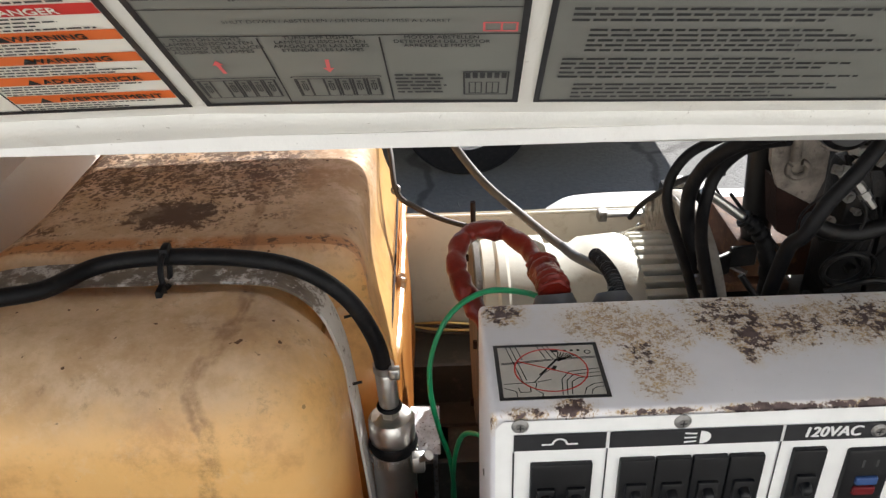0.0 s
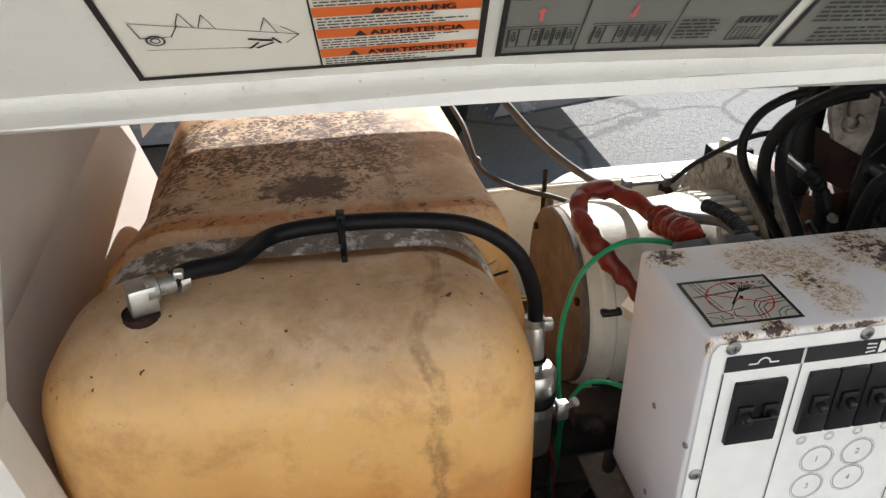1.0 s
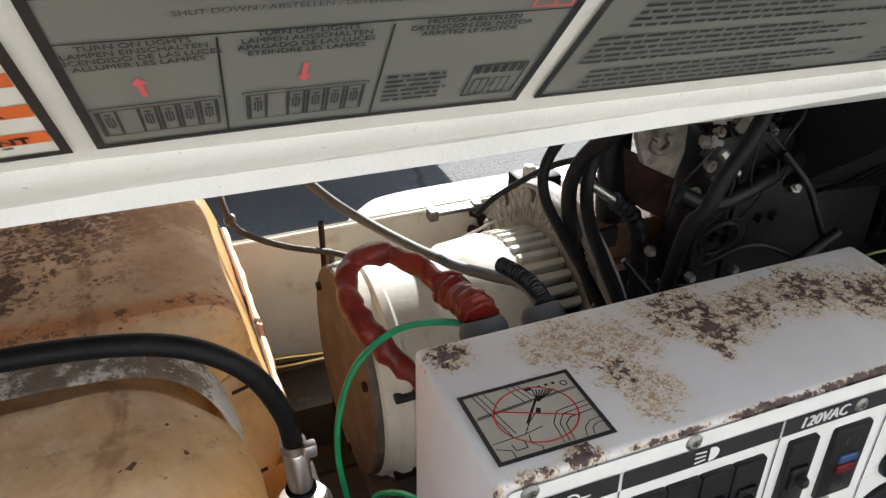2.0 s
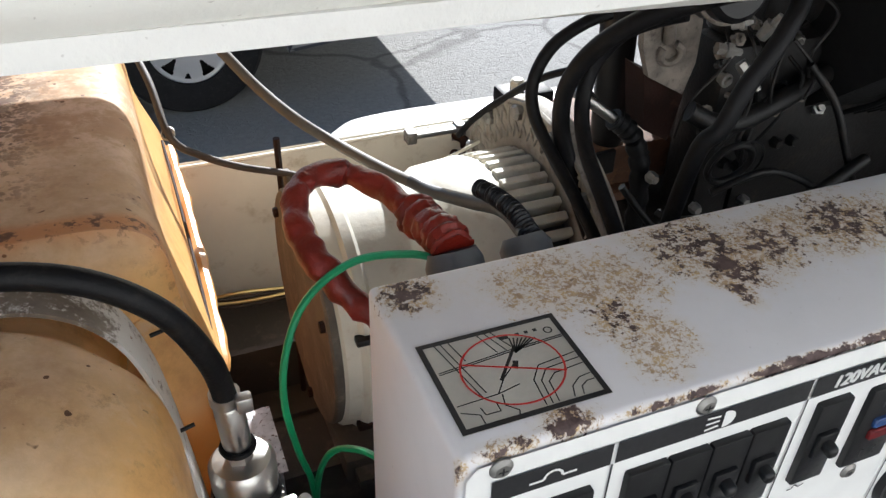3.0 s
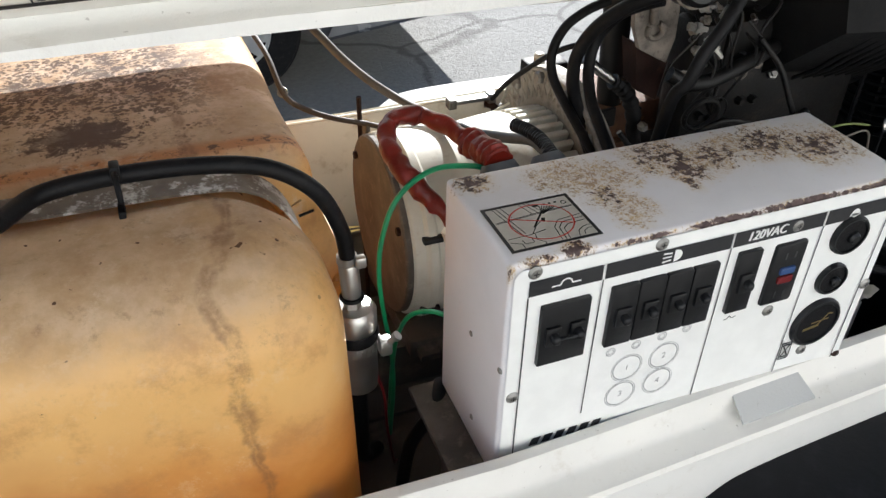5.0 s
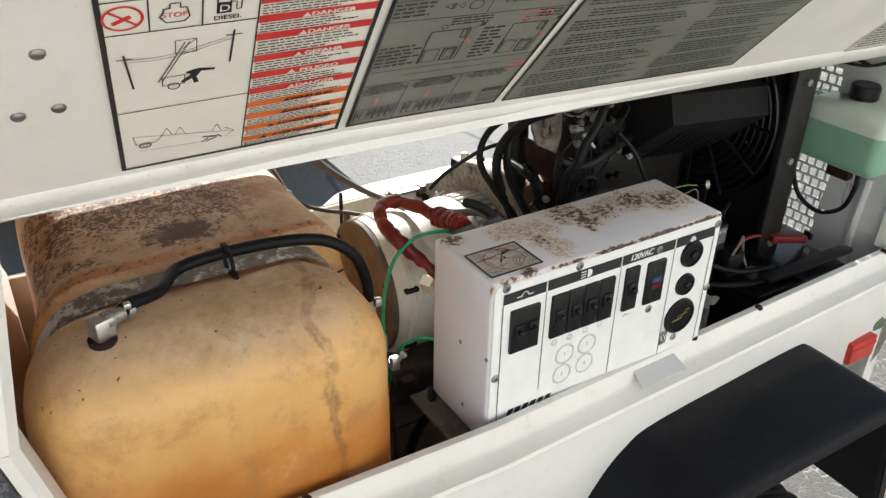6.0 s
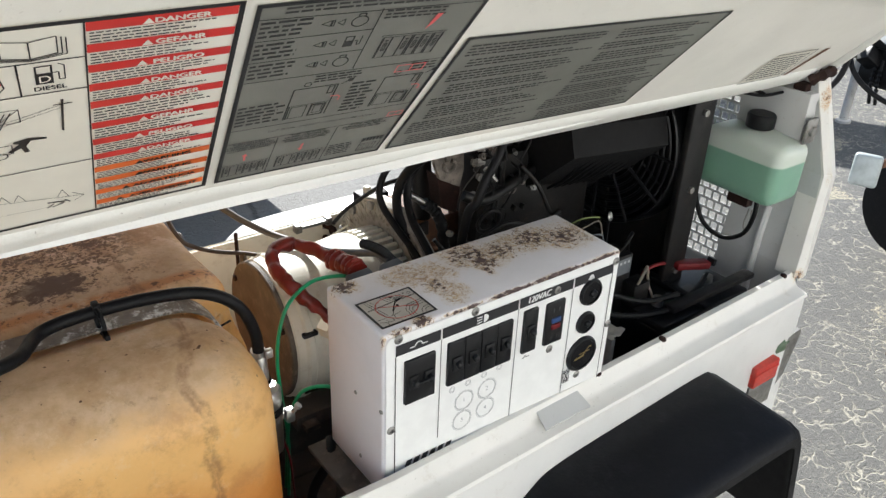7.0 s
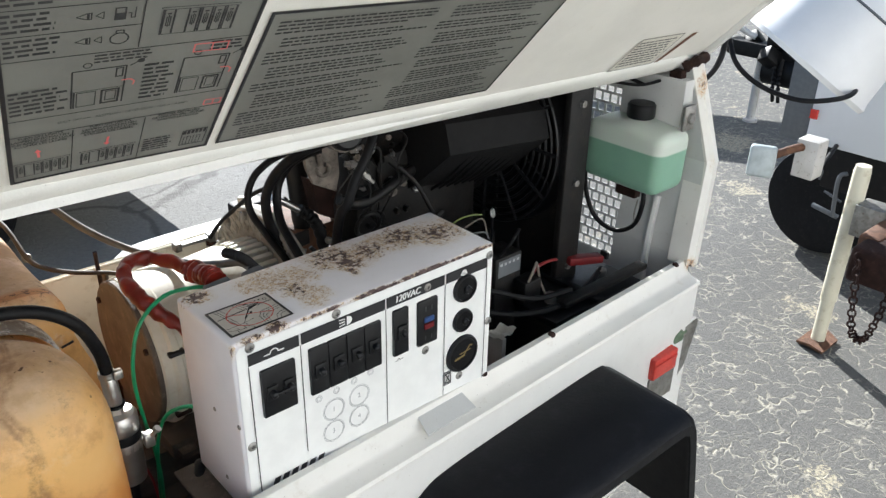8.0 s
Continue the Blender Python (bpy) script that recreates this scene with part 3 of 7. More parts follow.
# an unseen wall, added behind the camera, closes the yard and bounces sunlight back
bm = box(B(), (-14, -6.4, 0), (14, -6.1, 5.2))
solo("bounce_wall", bm, M_wall, "unseen plain pale wall across the yard, added to bounce sunlight", "wall", kind="structure", smooth=False)


# ---- the cabinet of the light tower
RIM = 0.932


def cb(x, y, z):
    """The cabinet stands slightly askew to the control box."""
    return (x, y - 0.036 + (0.058 * x if x > 0 else -0.03 * x), z - (0.028 * x if x > 0 else 0))


def run(bm, outline, x0, x1):
    """A folded sheet of that section along the cabinet, in three lengths."""
    xs = [x0, 0.0, (x1 + 0.0) / 2, x1]
    rings = [[bm.verts.new(cb(x, *p)) for p in outline] for x in xs]
    n = len(outline)
    for p, q in zip(rings, rings[1:]):
        for k in range(n):
            bm.faces.new((p[k], p[(k + 1) % n], q[(k + 1) % n], q[k]))
    bm.faces.new(rings[0][::-1])
    bm.faces.new(rings[-1])
    return bm


def skew(bm):
    for v in bm.verts:
        v.co = cb(*v.co)
    return bm


cabinet = thing("light_tower_cabinet", (0.3, 0.38, 0.0), "white painted steel cabinet of a towable light tower, one hood open", "generator cabinet")
# outer side panel under the opening and its folded rim
bm = B()
run(bm, [(-0.032, RIM - 0.046), (-0.032, 0.42), (-0.028, 0.42), (-0.028, RIM - 0.046)], -0.60, 1.13)
part("front_panel", bm, M_cab, cabinet)
bm = B()
run(bm, [(-0.035, RIM - 0.046), (-0.037, RIM - 0.042), (-0.034, RIM - 0.036), (-0.010, RIM - 0.030), (-0.002, RIM - 0.024), (0.006, RIM - 0.004), (0.009, RIM), (0.021, RIM), (0.024, RIM - 0.003), (0.024, RIM - 0.040), (0.020, RIM - 0.040), (0.020, RIM - 0.006), (0.010, RIM - 0.006), (0.000, RIM - 0.034), (-0.024, RIM - 0.046)], -0.60, 1.13)
part("front_rim", bm, M_rim, cabinet, "folded sheet metal rim with rust stains")
for x in (-0.30, 0.455, 0.645, 1.09):
    bm = B()
    lathe(bm, cb(x, 0.012, RIM - 0.001), Vector((0, -0.3, 1)).normalized() * 0.006, [(0, 0.0075), (0.5, 0.0075), (1, 0.004)], 10)
    part("rim_bolt", bm, M_enginerust, cabinet, "rusty rim bolt")
# far side panel and rim
FAR = RIM - 0.004
bm = B()
run(bm, [(0.838, FAR), (0.838, 0.42), (0.834, 0.42), (0.834, FAR - 0.002), (0.824, FAR + 0.002), (0.822, FAR - 0.001), (0.834, FAR - 0.009)], -0.60, 1.13)
part("far_panel", bm, M_farpanel, cabinet, "cream inner side of the far panel")
bm = B()
for x0, x1 in ((0.265, 0.342),):
    box(bm, cb(x0, 0.800, FAR - 0.003), cb(x1, 0.812, FAR + 0.007), 0.002)
part("hinge", bm, M_steel, cabinet, "zinc hinge on the far rim")
for x in (0.262, 0.345):
    bm = B()
    box(bm, cb(x - 0.008, 0.796, FAR - 0.009), cb(x + 0.008, 0.816, FAR + 0.011), 0.002)
    part("hinge_knuckle", bm, M_dullsteel, cabinet)
# floor pan
bm = B()
box(bm, (-0.60, 0.05, 0.660), (-0.14, 0.80, 0.672))
box(bm, (-0.14, 0.05, 0.660), (-0.03, 0.30, 0.672))
box(bm, (-0.14, 0.58, 0.660), (-0.03, 0.80, 0.672))
box(bm, (-0.03, 0.05, 0.660), (1.13, 0.80, 0.672))
part("floor_pan", bm, M_pan, cabinet, "grimy dark steel floor pan")
bm = B()
prism(bm, [(0.30, 0.672), (0.36, 0.672), (0.36, 0.76), (0.352, 0.76), (0.352, 0.68), (0.30, 0.68)], "x", -0.13, 0.9)
prism(bm, [(0.52, 0.672), (0.58, 0.672), (0.58, 0.76), (0.572, 0.76), (0.572, 0.68), (0.52, 0.68)], "x", -0.13, 0.9)
part("engine_rail", bm, M_pan, cabinet)
# end walls follow the bent outline of the body
def end_wall(x, bulge, thick, holes):
    bm = B()
    rows = ((0.42, 0.0, 0.838), (0.86, 0.0, 0.838), (RIM, 0.0, 0.838), (1.15, 0.030, 0.81), (1.27, 0.058, 0.782), (1.385, 0.085, 0.755))
    def bx(z):
        return x + bulge * (1 - abs(z - 1.15) / 0.235 if z > RIM else (0 if z <= RIM else 0))
    for s in (0.0, thick):
        pts = [[bm.verts.new(cb(bx(z) + s, y, z)) for y in (lo, 0.215, 0.40, 0.55, hi)] for z, lo, hi in rows]
        for i in range(5):
            for j in range(4):
                if (i, j) in holes:
                    continue
                bm.faces.new((pts[i][j], pts[i][j + 1], pts[i + 1][j + 1], pts[i + 1][j]))
    return bm


part("end_panel", end_wall(-0.575, -0.055, -0.004, ()), M_shadewall, cabinet, "grey-white end panel speckled with dirt", smooth=False)
part("end_panel", end_wall(1.135, 0.045, 0.004, ((1, 1), (2, 1), (3, 1))), M_inner, cabinet, "grey-white end panel with a grille opening", smooth=False)


def post(x0, out, name):
    """The folded edge of an end wall: lower leg, upper leg."""
    for (za, ya, xa), (zb, yb, xb) in (((RIM - 0.01, 0.0, 0.0), (1.152, 0.024, out)), ((1.148, 0.024, out), (1.375, 0.080, out * 0.35))):
        bm = B()
        a, b = Vector(cb(x0 + xa, ya, za)), Vector(cb(x0 + xb, yb, zb))
        w = 0.034 if out > 0 else -0.024
        e = 0.004 if out > 0 else -0.004
        sec = [(0, 0), (w * 0.45, -0.010), (w, -0.008), (w, -0.003), (w * 0.45, -0.004), (e, 0.004), (e, 0.05), (0, 0.05)]
        lo = [bm.verts.new(a + Vector((u - w * 0.5, v, 0))) for u, v in sec]
        hi = [bm.verts.new(b + Vector((u - w * 0.5, v, 0))) for u, v in sec]
        n = len(sec)
        for i in range(n):
            bm.faces.new((lo[i], lo[(i + 1) % n], hi[(i + 1) % n], hi[i]))
        bm.faces.new(lo[::-1])
        bm.faces.new(hi)
        part(name, bm, M_rim, cabinet, "white folded post with rusty joint", smooth=False)


post(1.137, 0.064, "post")
post(-0.560, -0.055, "post")
# perforated grille in the right end wall
bm = B()
nz, ny = 17, 9
y0, y1, z0, z1 = 0.205, 0.41, 0.85, 1.28
dz, dy = (z1 - z0) / nz, (y1 - y0) / ny
for i in range(nz + 1):
    z = z0 + i * dz
    box(bm, cb(1.155, y0, z - 0.0032), cb(1.158, y1, z + 0.0032))
for j in range(ny + 1):
    for i in range(nz):
        y = y0 + j * dy + (dy / 2 if i % 2 else 0)
        if y <= y1 + 0.001:
            box(bm, cb(1.1555, y - 0.0027, z0 + i * dz), cb(1.1577, y + 0.0027, z0 + (i + 1) * dz))
part("grille", bm, M_inner, cabinet, "perforated steel air grille", smooth=False)
# roof spine between the two hoods
bm = B()
run(bm, [(0.10, 1.378), (0.775, 1.378), (0.775, 1.390), (0.10, 1.390)], -0.60, 1.14)
part("roof", bm, M_cab, cabinet)
# unseen far hood, added; its edge sets where the tank's shade ends
bm = B()
run(bm, [(0.780, 1.382), (0.875, 1.382), (1.15, 1.62), (1.15, 1.63), (0.870, 1.392), (0.780, 1.392)], -0.60, 1.14)
part("far_hood", bm, M_hood, cabinet, "unseen raised white hood of the other side, set to shade the tank")
# gusset added at the far corner to keep sun off the end panel
part("shade_gusset", prism(B(), [(-0.60, 1.08), (-0.60, 1.380), (-0.30, 1.380)], "y", 0.795, 0.799), M_cab, cabinet, "white triangular corner gusset, added to shade the end panel", smooth=False)
# stiffening bead of the end wall, bracket at the post's head
bm = B()
tube(bm, [cb(1.128, 0.115, 0.70), cb(1.128, 0.115, 0.92), cb(1.150, 0.118, 1.05)], 0.009, 8, 4)
part("bead", bm, M_inner, cabinet)
bm = B()
box(bm, (1.125, 0.118, 1.292), (1.185, 0.150, 1.318), 0.006)
tube(bm, [(1.125, 0.115, 1.325), (1.14, 0.098, 1.340), (1.175, 0.100, 1.343), (1.195, 0.12, 1.335)], 0.011, 8, 5, lambda q: 1 + 0.2 * math.sin(q * 23))
part("hood_latch", bm, M_enginerust, cabinet, "rusty hood latch on the post's head")
# flanged tab on the rim in front of the box
bm = B()
prism(bm, [(0.300, -0.022), (0.410, -0.022), (0.404, 0.016), (0.306, 0.016)], "z", RIM + 0.001, RIM + 0.004)
for v in bm.verts:
    v.co = cb(v.co.x - 0.01, v.co.y - 0.004, v.co.z - 0.008 - (0.018 if v.co.y < 0 else 0))
part("rim_tab", bm, M_inner, cabinet, "bent grey metal tab on the rim")


# ---- the raised hood, with its decals
def dip(x):
    k = x + 0.15
    if k > 0.1:
        return -0.065 * k
    return 0.02 * k if k < -0.1 else -0.002 + 0.02 * (k + 0.1) - 0.2125 * (k + 0.1) ** 2


def hp(x, L, lift=0.0):
    """A place on the hood's inside: x along it, L up its slope."""
    zz = (L + dip(x)) / 1.3657
    return Vector((x, 0.042 - 0.93 * zz, 1.427 + zz)) + Vector((0, -0.732, -0.681)) * lift


def bend(x):
    return 0.332 - 0.13 * x if x > 0 else 0.332 - 0.08 * x


def hood_at(x, s):
    """s below 0: lip; 0 to 1: slope; past 1: the upper part, bent towards the opening."""
    if s <= 1:
        return hp(x, -0.045 + s * (bend(x) + 0.045))
    p = hp(x, bend(x))
    return p + Vector((0, -0.42, 0.27)) * (s - 1)


hood = thing("raised_hood", (0.2, 0.1, 1.36), "white fibreglass hood raised above the opening, with warning decals inside", "hood")
bm = B()
cols = [-0.66 + 1.86 * i / 40 for i in range(41)]
rows = [0, 0.1, 0.25, 0.4, 0.55, 0.7, 0.85, 0.96, 1.0, 1.04, 1.2, 1.6, 2.0]
outer = Vector((0, 0.004, 0.0045))
grid = []
for x in cols:
    col = []
    for s in rows:
        xe = x + (0.06 * s if x > 1.1 else 0)
        col.append((hood_at(min(x, 1.2), s) + Vector((xe - x, 0, 0))))
    grid.append(col)
for off in (Vector(), outer):
    g = [[bm.verts.new(p + off) for p in col] for col in grid]
    for i in range(len(cols) - 1):
        for j in range(len(rows) - 1):
            bm.faces.new((g[i][j], g[i + 1][j], g[i + 1][j + 1], g[i][j + 1]))
part("hood_panel", bm, M_hood, hood, smooth=True)
# rolled lip along the hinge side: a slightly hollow band and a round bead
bm = B()
prof = [(-0.020, 0.0005), (-0.024, 0.004), (-0.034, 0.006), (-0.052, 0.005), (-0.066, 0.004), (-0.075, 0.000), (-0.080, -0.006), (-0.080, -0.014), (-0.070, -0.020), (-0.020, -0.012)]
rings = [[bm.verts.new(hp(x, L + 0.005 * min(1.0, max(0.0, (-0.12 - x) / 0.08)), lift)) for L, lift in prof] for x in cols]
for p, q in zip(rings, rings[1:]):
    for k in range(len(prof)):
        bm.faces.new((p[k], p[(k + 1) % len(prof)], q[(k + 1) % len(prof)], q[k]))
bm.faces.new(rings[0])
bm.faces.new(rings[-1][::-1])
part("hood_lip", bm, M_lip, hood, "white rolled lip with grime along it")
# end flange at the right of the hood
bm = B()
e0 = [hp(1.19, L) + Vector((0.05 * (L + 0.1), 0, 0)) for L in (-0.07, 0.05, 0.2)]
tube(bm, [e0[0], e0[1], e0[2], e0[2] + Vector((0.02, -0.2, 0.14))], 0.012, 8, 5)
part("hood_end_bead", bm, M_hood, hood)
for x, L in ((-0.520, 0.226), (-0.488, 0.230), (-0.516, 0.142), (-0.484, 0.146)):
    bm = B()
    lathe(bm, hp(x - 0.09 * L, L, 0.0), Vector((0, -0.732, -0.681)) * 0.004, [(0, 0.0062), (0.4, 0.0060), (0.8, 0.0045), (1, 0.002)], 16)
    part("rivet", bm, M_dullsteel, hood)

S = Sheet(lambda u, v, lift: hp(u - max(0.0, min(0.095, 0.095 - 0.36 * (u + 0.19))) * v, v, lift))     # the decals lean with the hood's tapering end
RNG = random.Random(4)
# danger decal: pictures on its one half, worded bands on the other
D1 = (-0.443, 0.0, -0.203, 0.330)
bm = B()
S.bar(bm, *D1, 0.0014, 10)
danger = part("danger_decal", bm, M_whitefilm, hood, "white decal of warning pictures and red bands", smooth=False)
bm = B()
S.border(bm, *D1, 0.0045, 0.0022)
part("border", bm, M_ink, danger, smooth=False)
XM = -0.3178
for a, b in [((XM, 0.003), (XM, 0.327))] + [((-0.440, v), (XM, v)) for v in (0.285, 0.243, 0.120)] + [((-0.386, 0.285), (-0.386, 0.327))] + [((u, 0.243), (u, 0.285)) for u in (-0.405, -0.364)]:
    part("rule", S.line(B(), [a, b], 0.0013, 0.0022), M_ink, danger, smooth=False)
bm = B()      # mast head pictogram, book, engine, pump
S.poly(bm, [(-0.432, 0.318), (-0.420, 0.313), (-0.408, 0.318), (-0.395, 0.316), (-0.395, 0.306), (-0.406, 0.305), (-0.408, 0.300), (-0.395, 0.294), (-0.397, 0.289), (-0.408, 0.292), (-0.409, 0.289), (-0.421, 0.289), (-0.422, 0.293), (-0.431, 0.289), (-0.434, 0.294), (-0.422, 0.301), (-0.421, 0.306), (-0.433, 0.308)], 0.0022)
part("pictogram", bm, M_ink, danger, smooth=False)
bm = B()
for k in (0.0, 0.003, 0.006):
    S.line(bm, [(-0.372 - k, 0.314 - k * 0.4), (-0.372 - k, 0.294 - k * 0.4), (-0.354, 0.290 - k * 0.4), (-0.336 + k, 0.294 - k * 0.4), (-0.336 + k, 0.314 - k * 0.4)], 0.0009, 0.0022)
S.line(bm, [(-0.372, 0.314), (-0.354, 0.310), (-0.336, 0.314)], 0.0009, 0.0022)
S.line(bm, [(-0.354, 0.310), (-0.354, 0.290)], 0.0009, 0.0022)
part("pictogram", bm, M_ink, danger, smooth=False)
bm = B()
S.line(bm, [(-0.394, 0.266), (-0.397, 0.260), (-0.392, 0.252), (-0.378, 0.252), (-0.374, 0.258), (-0.376, 0.270), (-0.381, 0.270), (-0.381, 0.276), (-0.389, 0.276), (-0.389, 0.270), (-0.394, 0.270)], 0.0012, 0.0022, closed=True)
part("pictogram", bm, M_ink, danger, smooth=False)
bm = B()
S.border(bm, -0.353, 0.256, -0.341, 0.280, 0.0014, 0.0022)
S.bar(bm, -0.3515, 0.257, -0.3425, 0.270, 0.0022)
S.line(bm, [(-0.341, 0.270), (-0.337, 0.270), (-0.337, 0.260), (-0.333, 0.260), (-0.333, 0.278), (-0.337, 0.281)], 0.001, 0.0022)
S.text(bm, "DIESEL", -0.344, 0.250, 0.0078, 0.0022)
S.text(bm, "DIESEL", -0.3437, 0.250, 0.0078, 0.0024)
S.poly(bm, [(-0.3525, 0.2565), (-0.3415, 0.2565), (-0.3415, 0.2705), (-0.3525, 0.2705)], 0.0024)
part("pump_letter", S.text(B(), "D", -0.347, 0.2635, 0.0125, 0.0032), M_whitefilm, danger, smooth=False)
part("pictogram", bm, M_ink, danger, smooth=False)
bm = B()
# power line with a mast touching it
S.line(bm, [(-0.433, 0.208), (-0.420, 0.208)], 0.0012, 0.0022)
S.line(bm, [(-0.427, 0.214), (-0.422, 0.160)], 0.0018, 0.0022)
S.line(bm, [(-0.344, 0.224), (-0.330, 0.224)], 0.0012, 0.0022)
S.line(bm, [(-0.337, 0.231), (-0.339, 0.182)], 0.0018, 0.0022)
for k in (0, 0.004):
    S.line(bm, [(-0.425, 0.207 - k), (-0.402, 0.205 - k), (-0.380, 0.208 - k), (-0.338, 0.223 - k)], 0.0005, 0.0022)
S.line(bm, [(-0.401, 0.165), (-0.378, 0.222)], 0.0010, 0.0022)
S.line(bm, [(-0.398, 0.165), (-0.374, 0.222)], 0.0010, 0.0022)
S.border(bm, -0.386, 0.206, -0.368, 0.226, 0.0007, 0.0022)
S.line(bm, [(-0.386, 0.206), (-0.368, 0.226)], 0.0006, 0.0022)
S.border(bm, -0.398, 0.157, -0.378, 0.172, 0.0009, 0.0022)
S.ring(bm, -0.388, 0.155, 0.0052, 0.0012, 0.0022, 16)
S.poly(bm, [(-0.377, 0.176), (-0.366, 0.179), (-0.352, 0.176), (-0.352, 0.173), (-0.364, 0.174), (-0.368, 0.166), (-0.366, 0.156), (-0.370, 0.155), (-0.372, 0.164), (-0.380, 0.158), (-0.382, 0.161), (-0.373, 0.171), (-0.377, 0.173)], 0.0022)
part("pictogram", bm, M_ink, danger, smooth=False)
bm = B()
# folded mast
def cell(u, v):
    return (-0.440 + 0.118 * u, 0.002 + 0.118 * v)


S.line(bm, [cell(0.10, 0.58), cell(0.95, 0.38), cell(0.87, 0.30)], 0.0006, 0.0022)
S.line(bm, [cell(0.95, 0.38), cell(0.86, 0.47)], 0.0006, 0.0022)
S.line(bm, [cell(0.10, 0.58), cell(0.12, 0.43), cell(0.28, 0.43), cell(0.34, 0.54)], 0.0007, 0.0022)
S.line(bm, [cell(0.12, 0.31), cell(0.72, 0.27)], 0.0004, 0.0022)
for u in (0.33, 0.44, 0.75):
    S.line(bm, [cell(u, 0.52 - 0.23 * u + 0.09), cell(u + 0.04, 0.66 - 0.20 * u + 0.05), cell(u + 0.085, 0.50 - 0.23 * u + 0.08)], 0.0006, 0.0022)
S.ring(bm, *cell(0.19, 0.40), 0.0055, 0.0013, 0.0022, 16)
S.ring(bm, *cell(0.19, 0.40), 0.0028, 0.0008, 0.0022, 12)
for a, b, w in (((0.67, 0.36), (0.80, 0.33), 0.0022), ((0.66, 0.26), (0.72, 0.32), 0.0014), ((0.80, 0.36), (0.84, 0.30), 0.0016), ((0.70, 0.26), (0.80, 0.31), 0.0014)):
    S.line(bm, [cell(*a), cell(*b)], w, 0.0022)
part("pictogram", bm, M_ink, danger, smooth=False)
bm = B()
S.ring(bm, -0.424, 0.264, 0.0145, 0.0022, 0.0024)
S.line(bm, [(-0.434, 0.274), (-0.414, 0.254)], 0.0022, 0.0024)
S.line(bm, [(-0.432, 0.258), (-0.418, 0.266)], 0.0042, 0.0023)
part("red_ring", bm, M_redink, danger, smooth=False)
bm = B()
S.text(bm, "STOP", -0.3855, 0.2615, 0.0085, 0.0024)
part("stop_word", bm, M_redink, danger, smooth=False)
words = ["DANGER", "GEFAHR", "PELIGRO", "DANGER", "DANGER", "GEFAHR", "PELIGRO", "DANGER", "WARNING", "WARNUNG", "ADVERTENCIA", "AVERTISSEMENT"]
pitch = [1, 1, 1, 1, 1.3, 1.1, 1.08, 1, 0.95, 0.95, 0.92, 0.92]
tops = [0.3255 - 0.3245 * sum(pitch[:i]) / sum(pitch) for i in range(12)]
lines_bm = B()
for i, (w, v) in enumerate(zip(words, tops)):
    bm = B()
    S.bar(bm, XM + 0.001, v - 0.0105, D1[2] - 0.005, v, 0.0022, 4)
    part("band", bm, M_redink if i < 8 else M_orangeink, danger, "red band" if i < 8 else "orange band", smooth=False)
    target = B()
    size = 0.0084 if i < 8 else 0.0078
    for k in range(3):
        S.text(target, w, -0.2503 + k * 0.0004, v - 0.0055, size, 0.0029 + k * 0.0002, 1.22)
    left = -0.250 - len(w) * size * 0.385 - 0.001
    S.poly(target, [(left - 0.0085, v - 0.0088), (left, v - 0.0088), (left - 0.0042, v - 0.0020)], 0.0029)
    part("band_word", target, M_whitefilm if i < 8 else M_ink, danger, smooth=False)
    depth = 0.3245 * pitch[i] / sum(pitch)
    S.scribble(lines_bm, XM + 0.003, v - depth + 0.0005, D1[2] - 0.012, v - 0.0112, 5 if pitch[i] > 1.2 else 4, 0.0022, RNG, 0.42, 0.4)
tagged(part("small_print", lines_bm, M_greyink, danger, smooth=False), kind="stuff")

# grey decal with the operating pictures
D2 = (-0.193, 0.0, 0.022, 0.322)
bm = B()
S.bar(bm, *D2, 0.0014, 10)
oper = part("operation_decal", bm, M_greyfilm, hood, "grey decal of operating steps with small red marks", smooth=False)
part("border", S.border(B(), *D2, 0.0042, 0.0022), M_ink, oper, smooth=False)
for a, b in [((-0.189, v), (0.018, v)) for v in (0.302, 0.208, 0.118, 0.090)] + [((-0.085, 0.208), (-0.085, 0.302))] + [((u, 0.004), (u, 0.086)) for u in (-0.134, -0.064)] + [((-0.189, v), (-0.085, v)) for v in (0.272, 0.240)]:
    part("rule", S.line(B(), [a, b], 0.001, 0.0022), M_ink, oper, smooth=False)


def switch_row(bm, u0, v0, u1, v1):
    S.border(bm, u0, v0, u1, v1, 0.0007, 0.0022)
    n = 4
    h = v1 - v0
    S.line(bm, [(u0 - 0.001, v1 + 0.0010), (u0 - 0.001, v1 + 0.0028), (u1 + 0.001, v1 + 0.0028), (u1 + 0.001, v1 + 0.0010)], 0.0008, 0.0022)

    def switch(a, w):
        S.bar(bm, a, v0 + 0.0008, a + w * 0.16, v1 - 0.0008, 0.0022)
        S.bar(bm, a + w * 0.84, v0 + 0.0008, a + w, v1 - 0.0008, 0.0022)
        S.border(bm, a + w * 0.30, v0 + h * 0.35, a + w * 0.70, v0 + h * 0.72, w * 0.09, 0.0022)
        S.line(bm, [(a + w * 0.5, v0 + h * 0.30), (a + w * 0.5, v0 + h * 0.78)], w * 0.08, 0.0022)
        S.bar(bm, a + w * 0.34, v0 + h * 0.80, a + w * 0.66, v0 + h * 0.86, 0.0022)
    switch(u0 + 0.0008, (u1 - u0) * 0.16)
    a = u0 + (u1 - u0) * 0.33
    w = (u1 - a) / n
    for i in range(n):
        switch(a + i * w, w * 0.97)


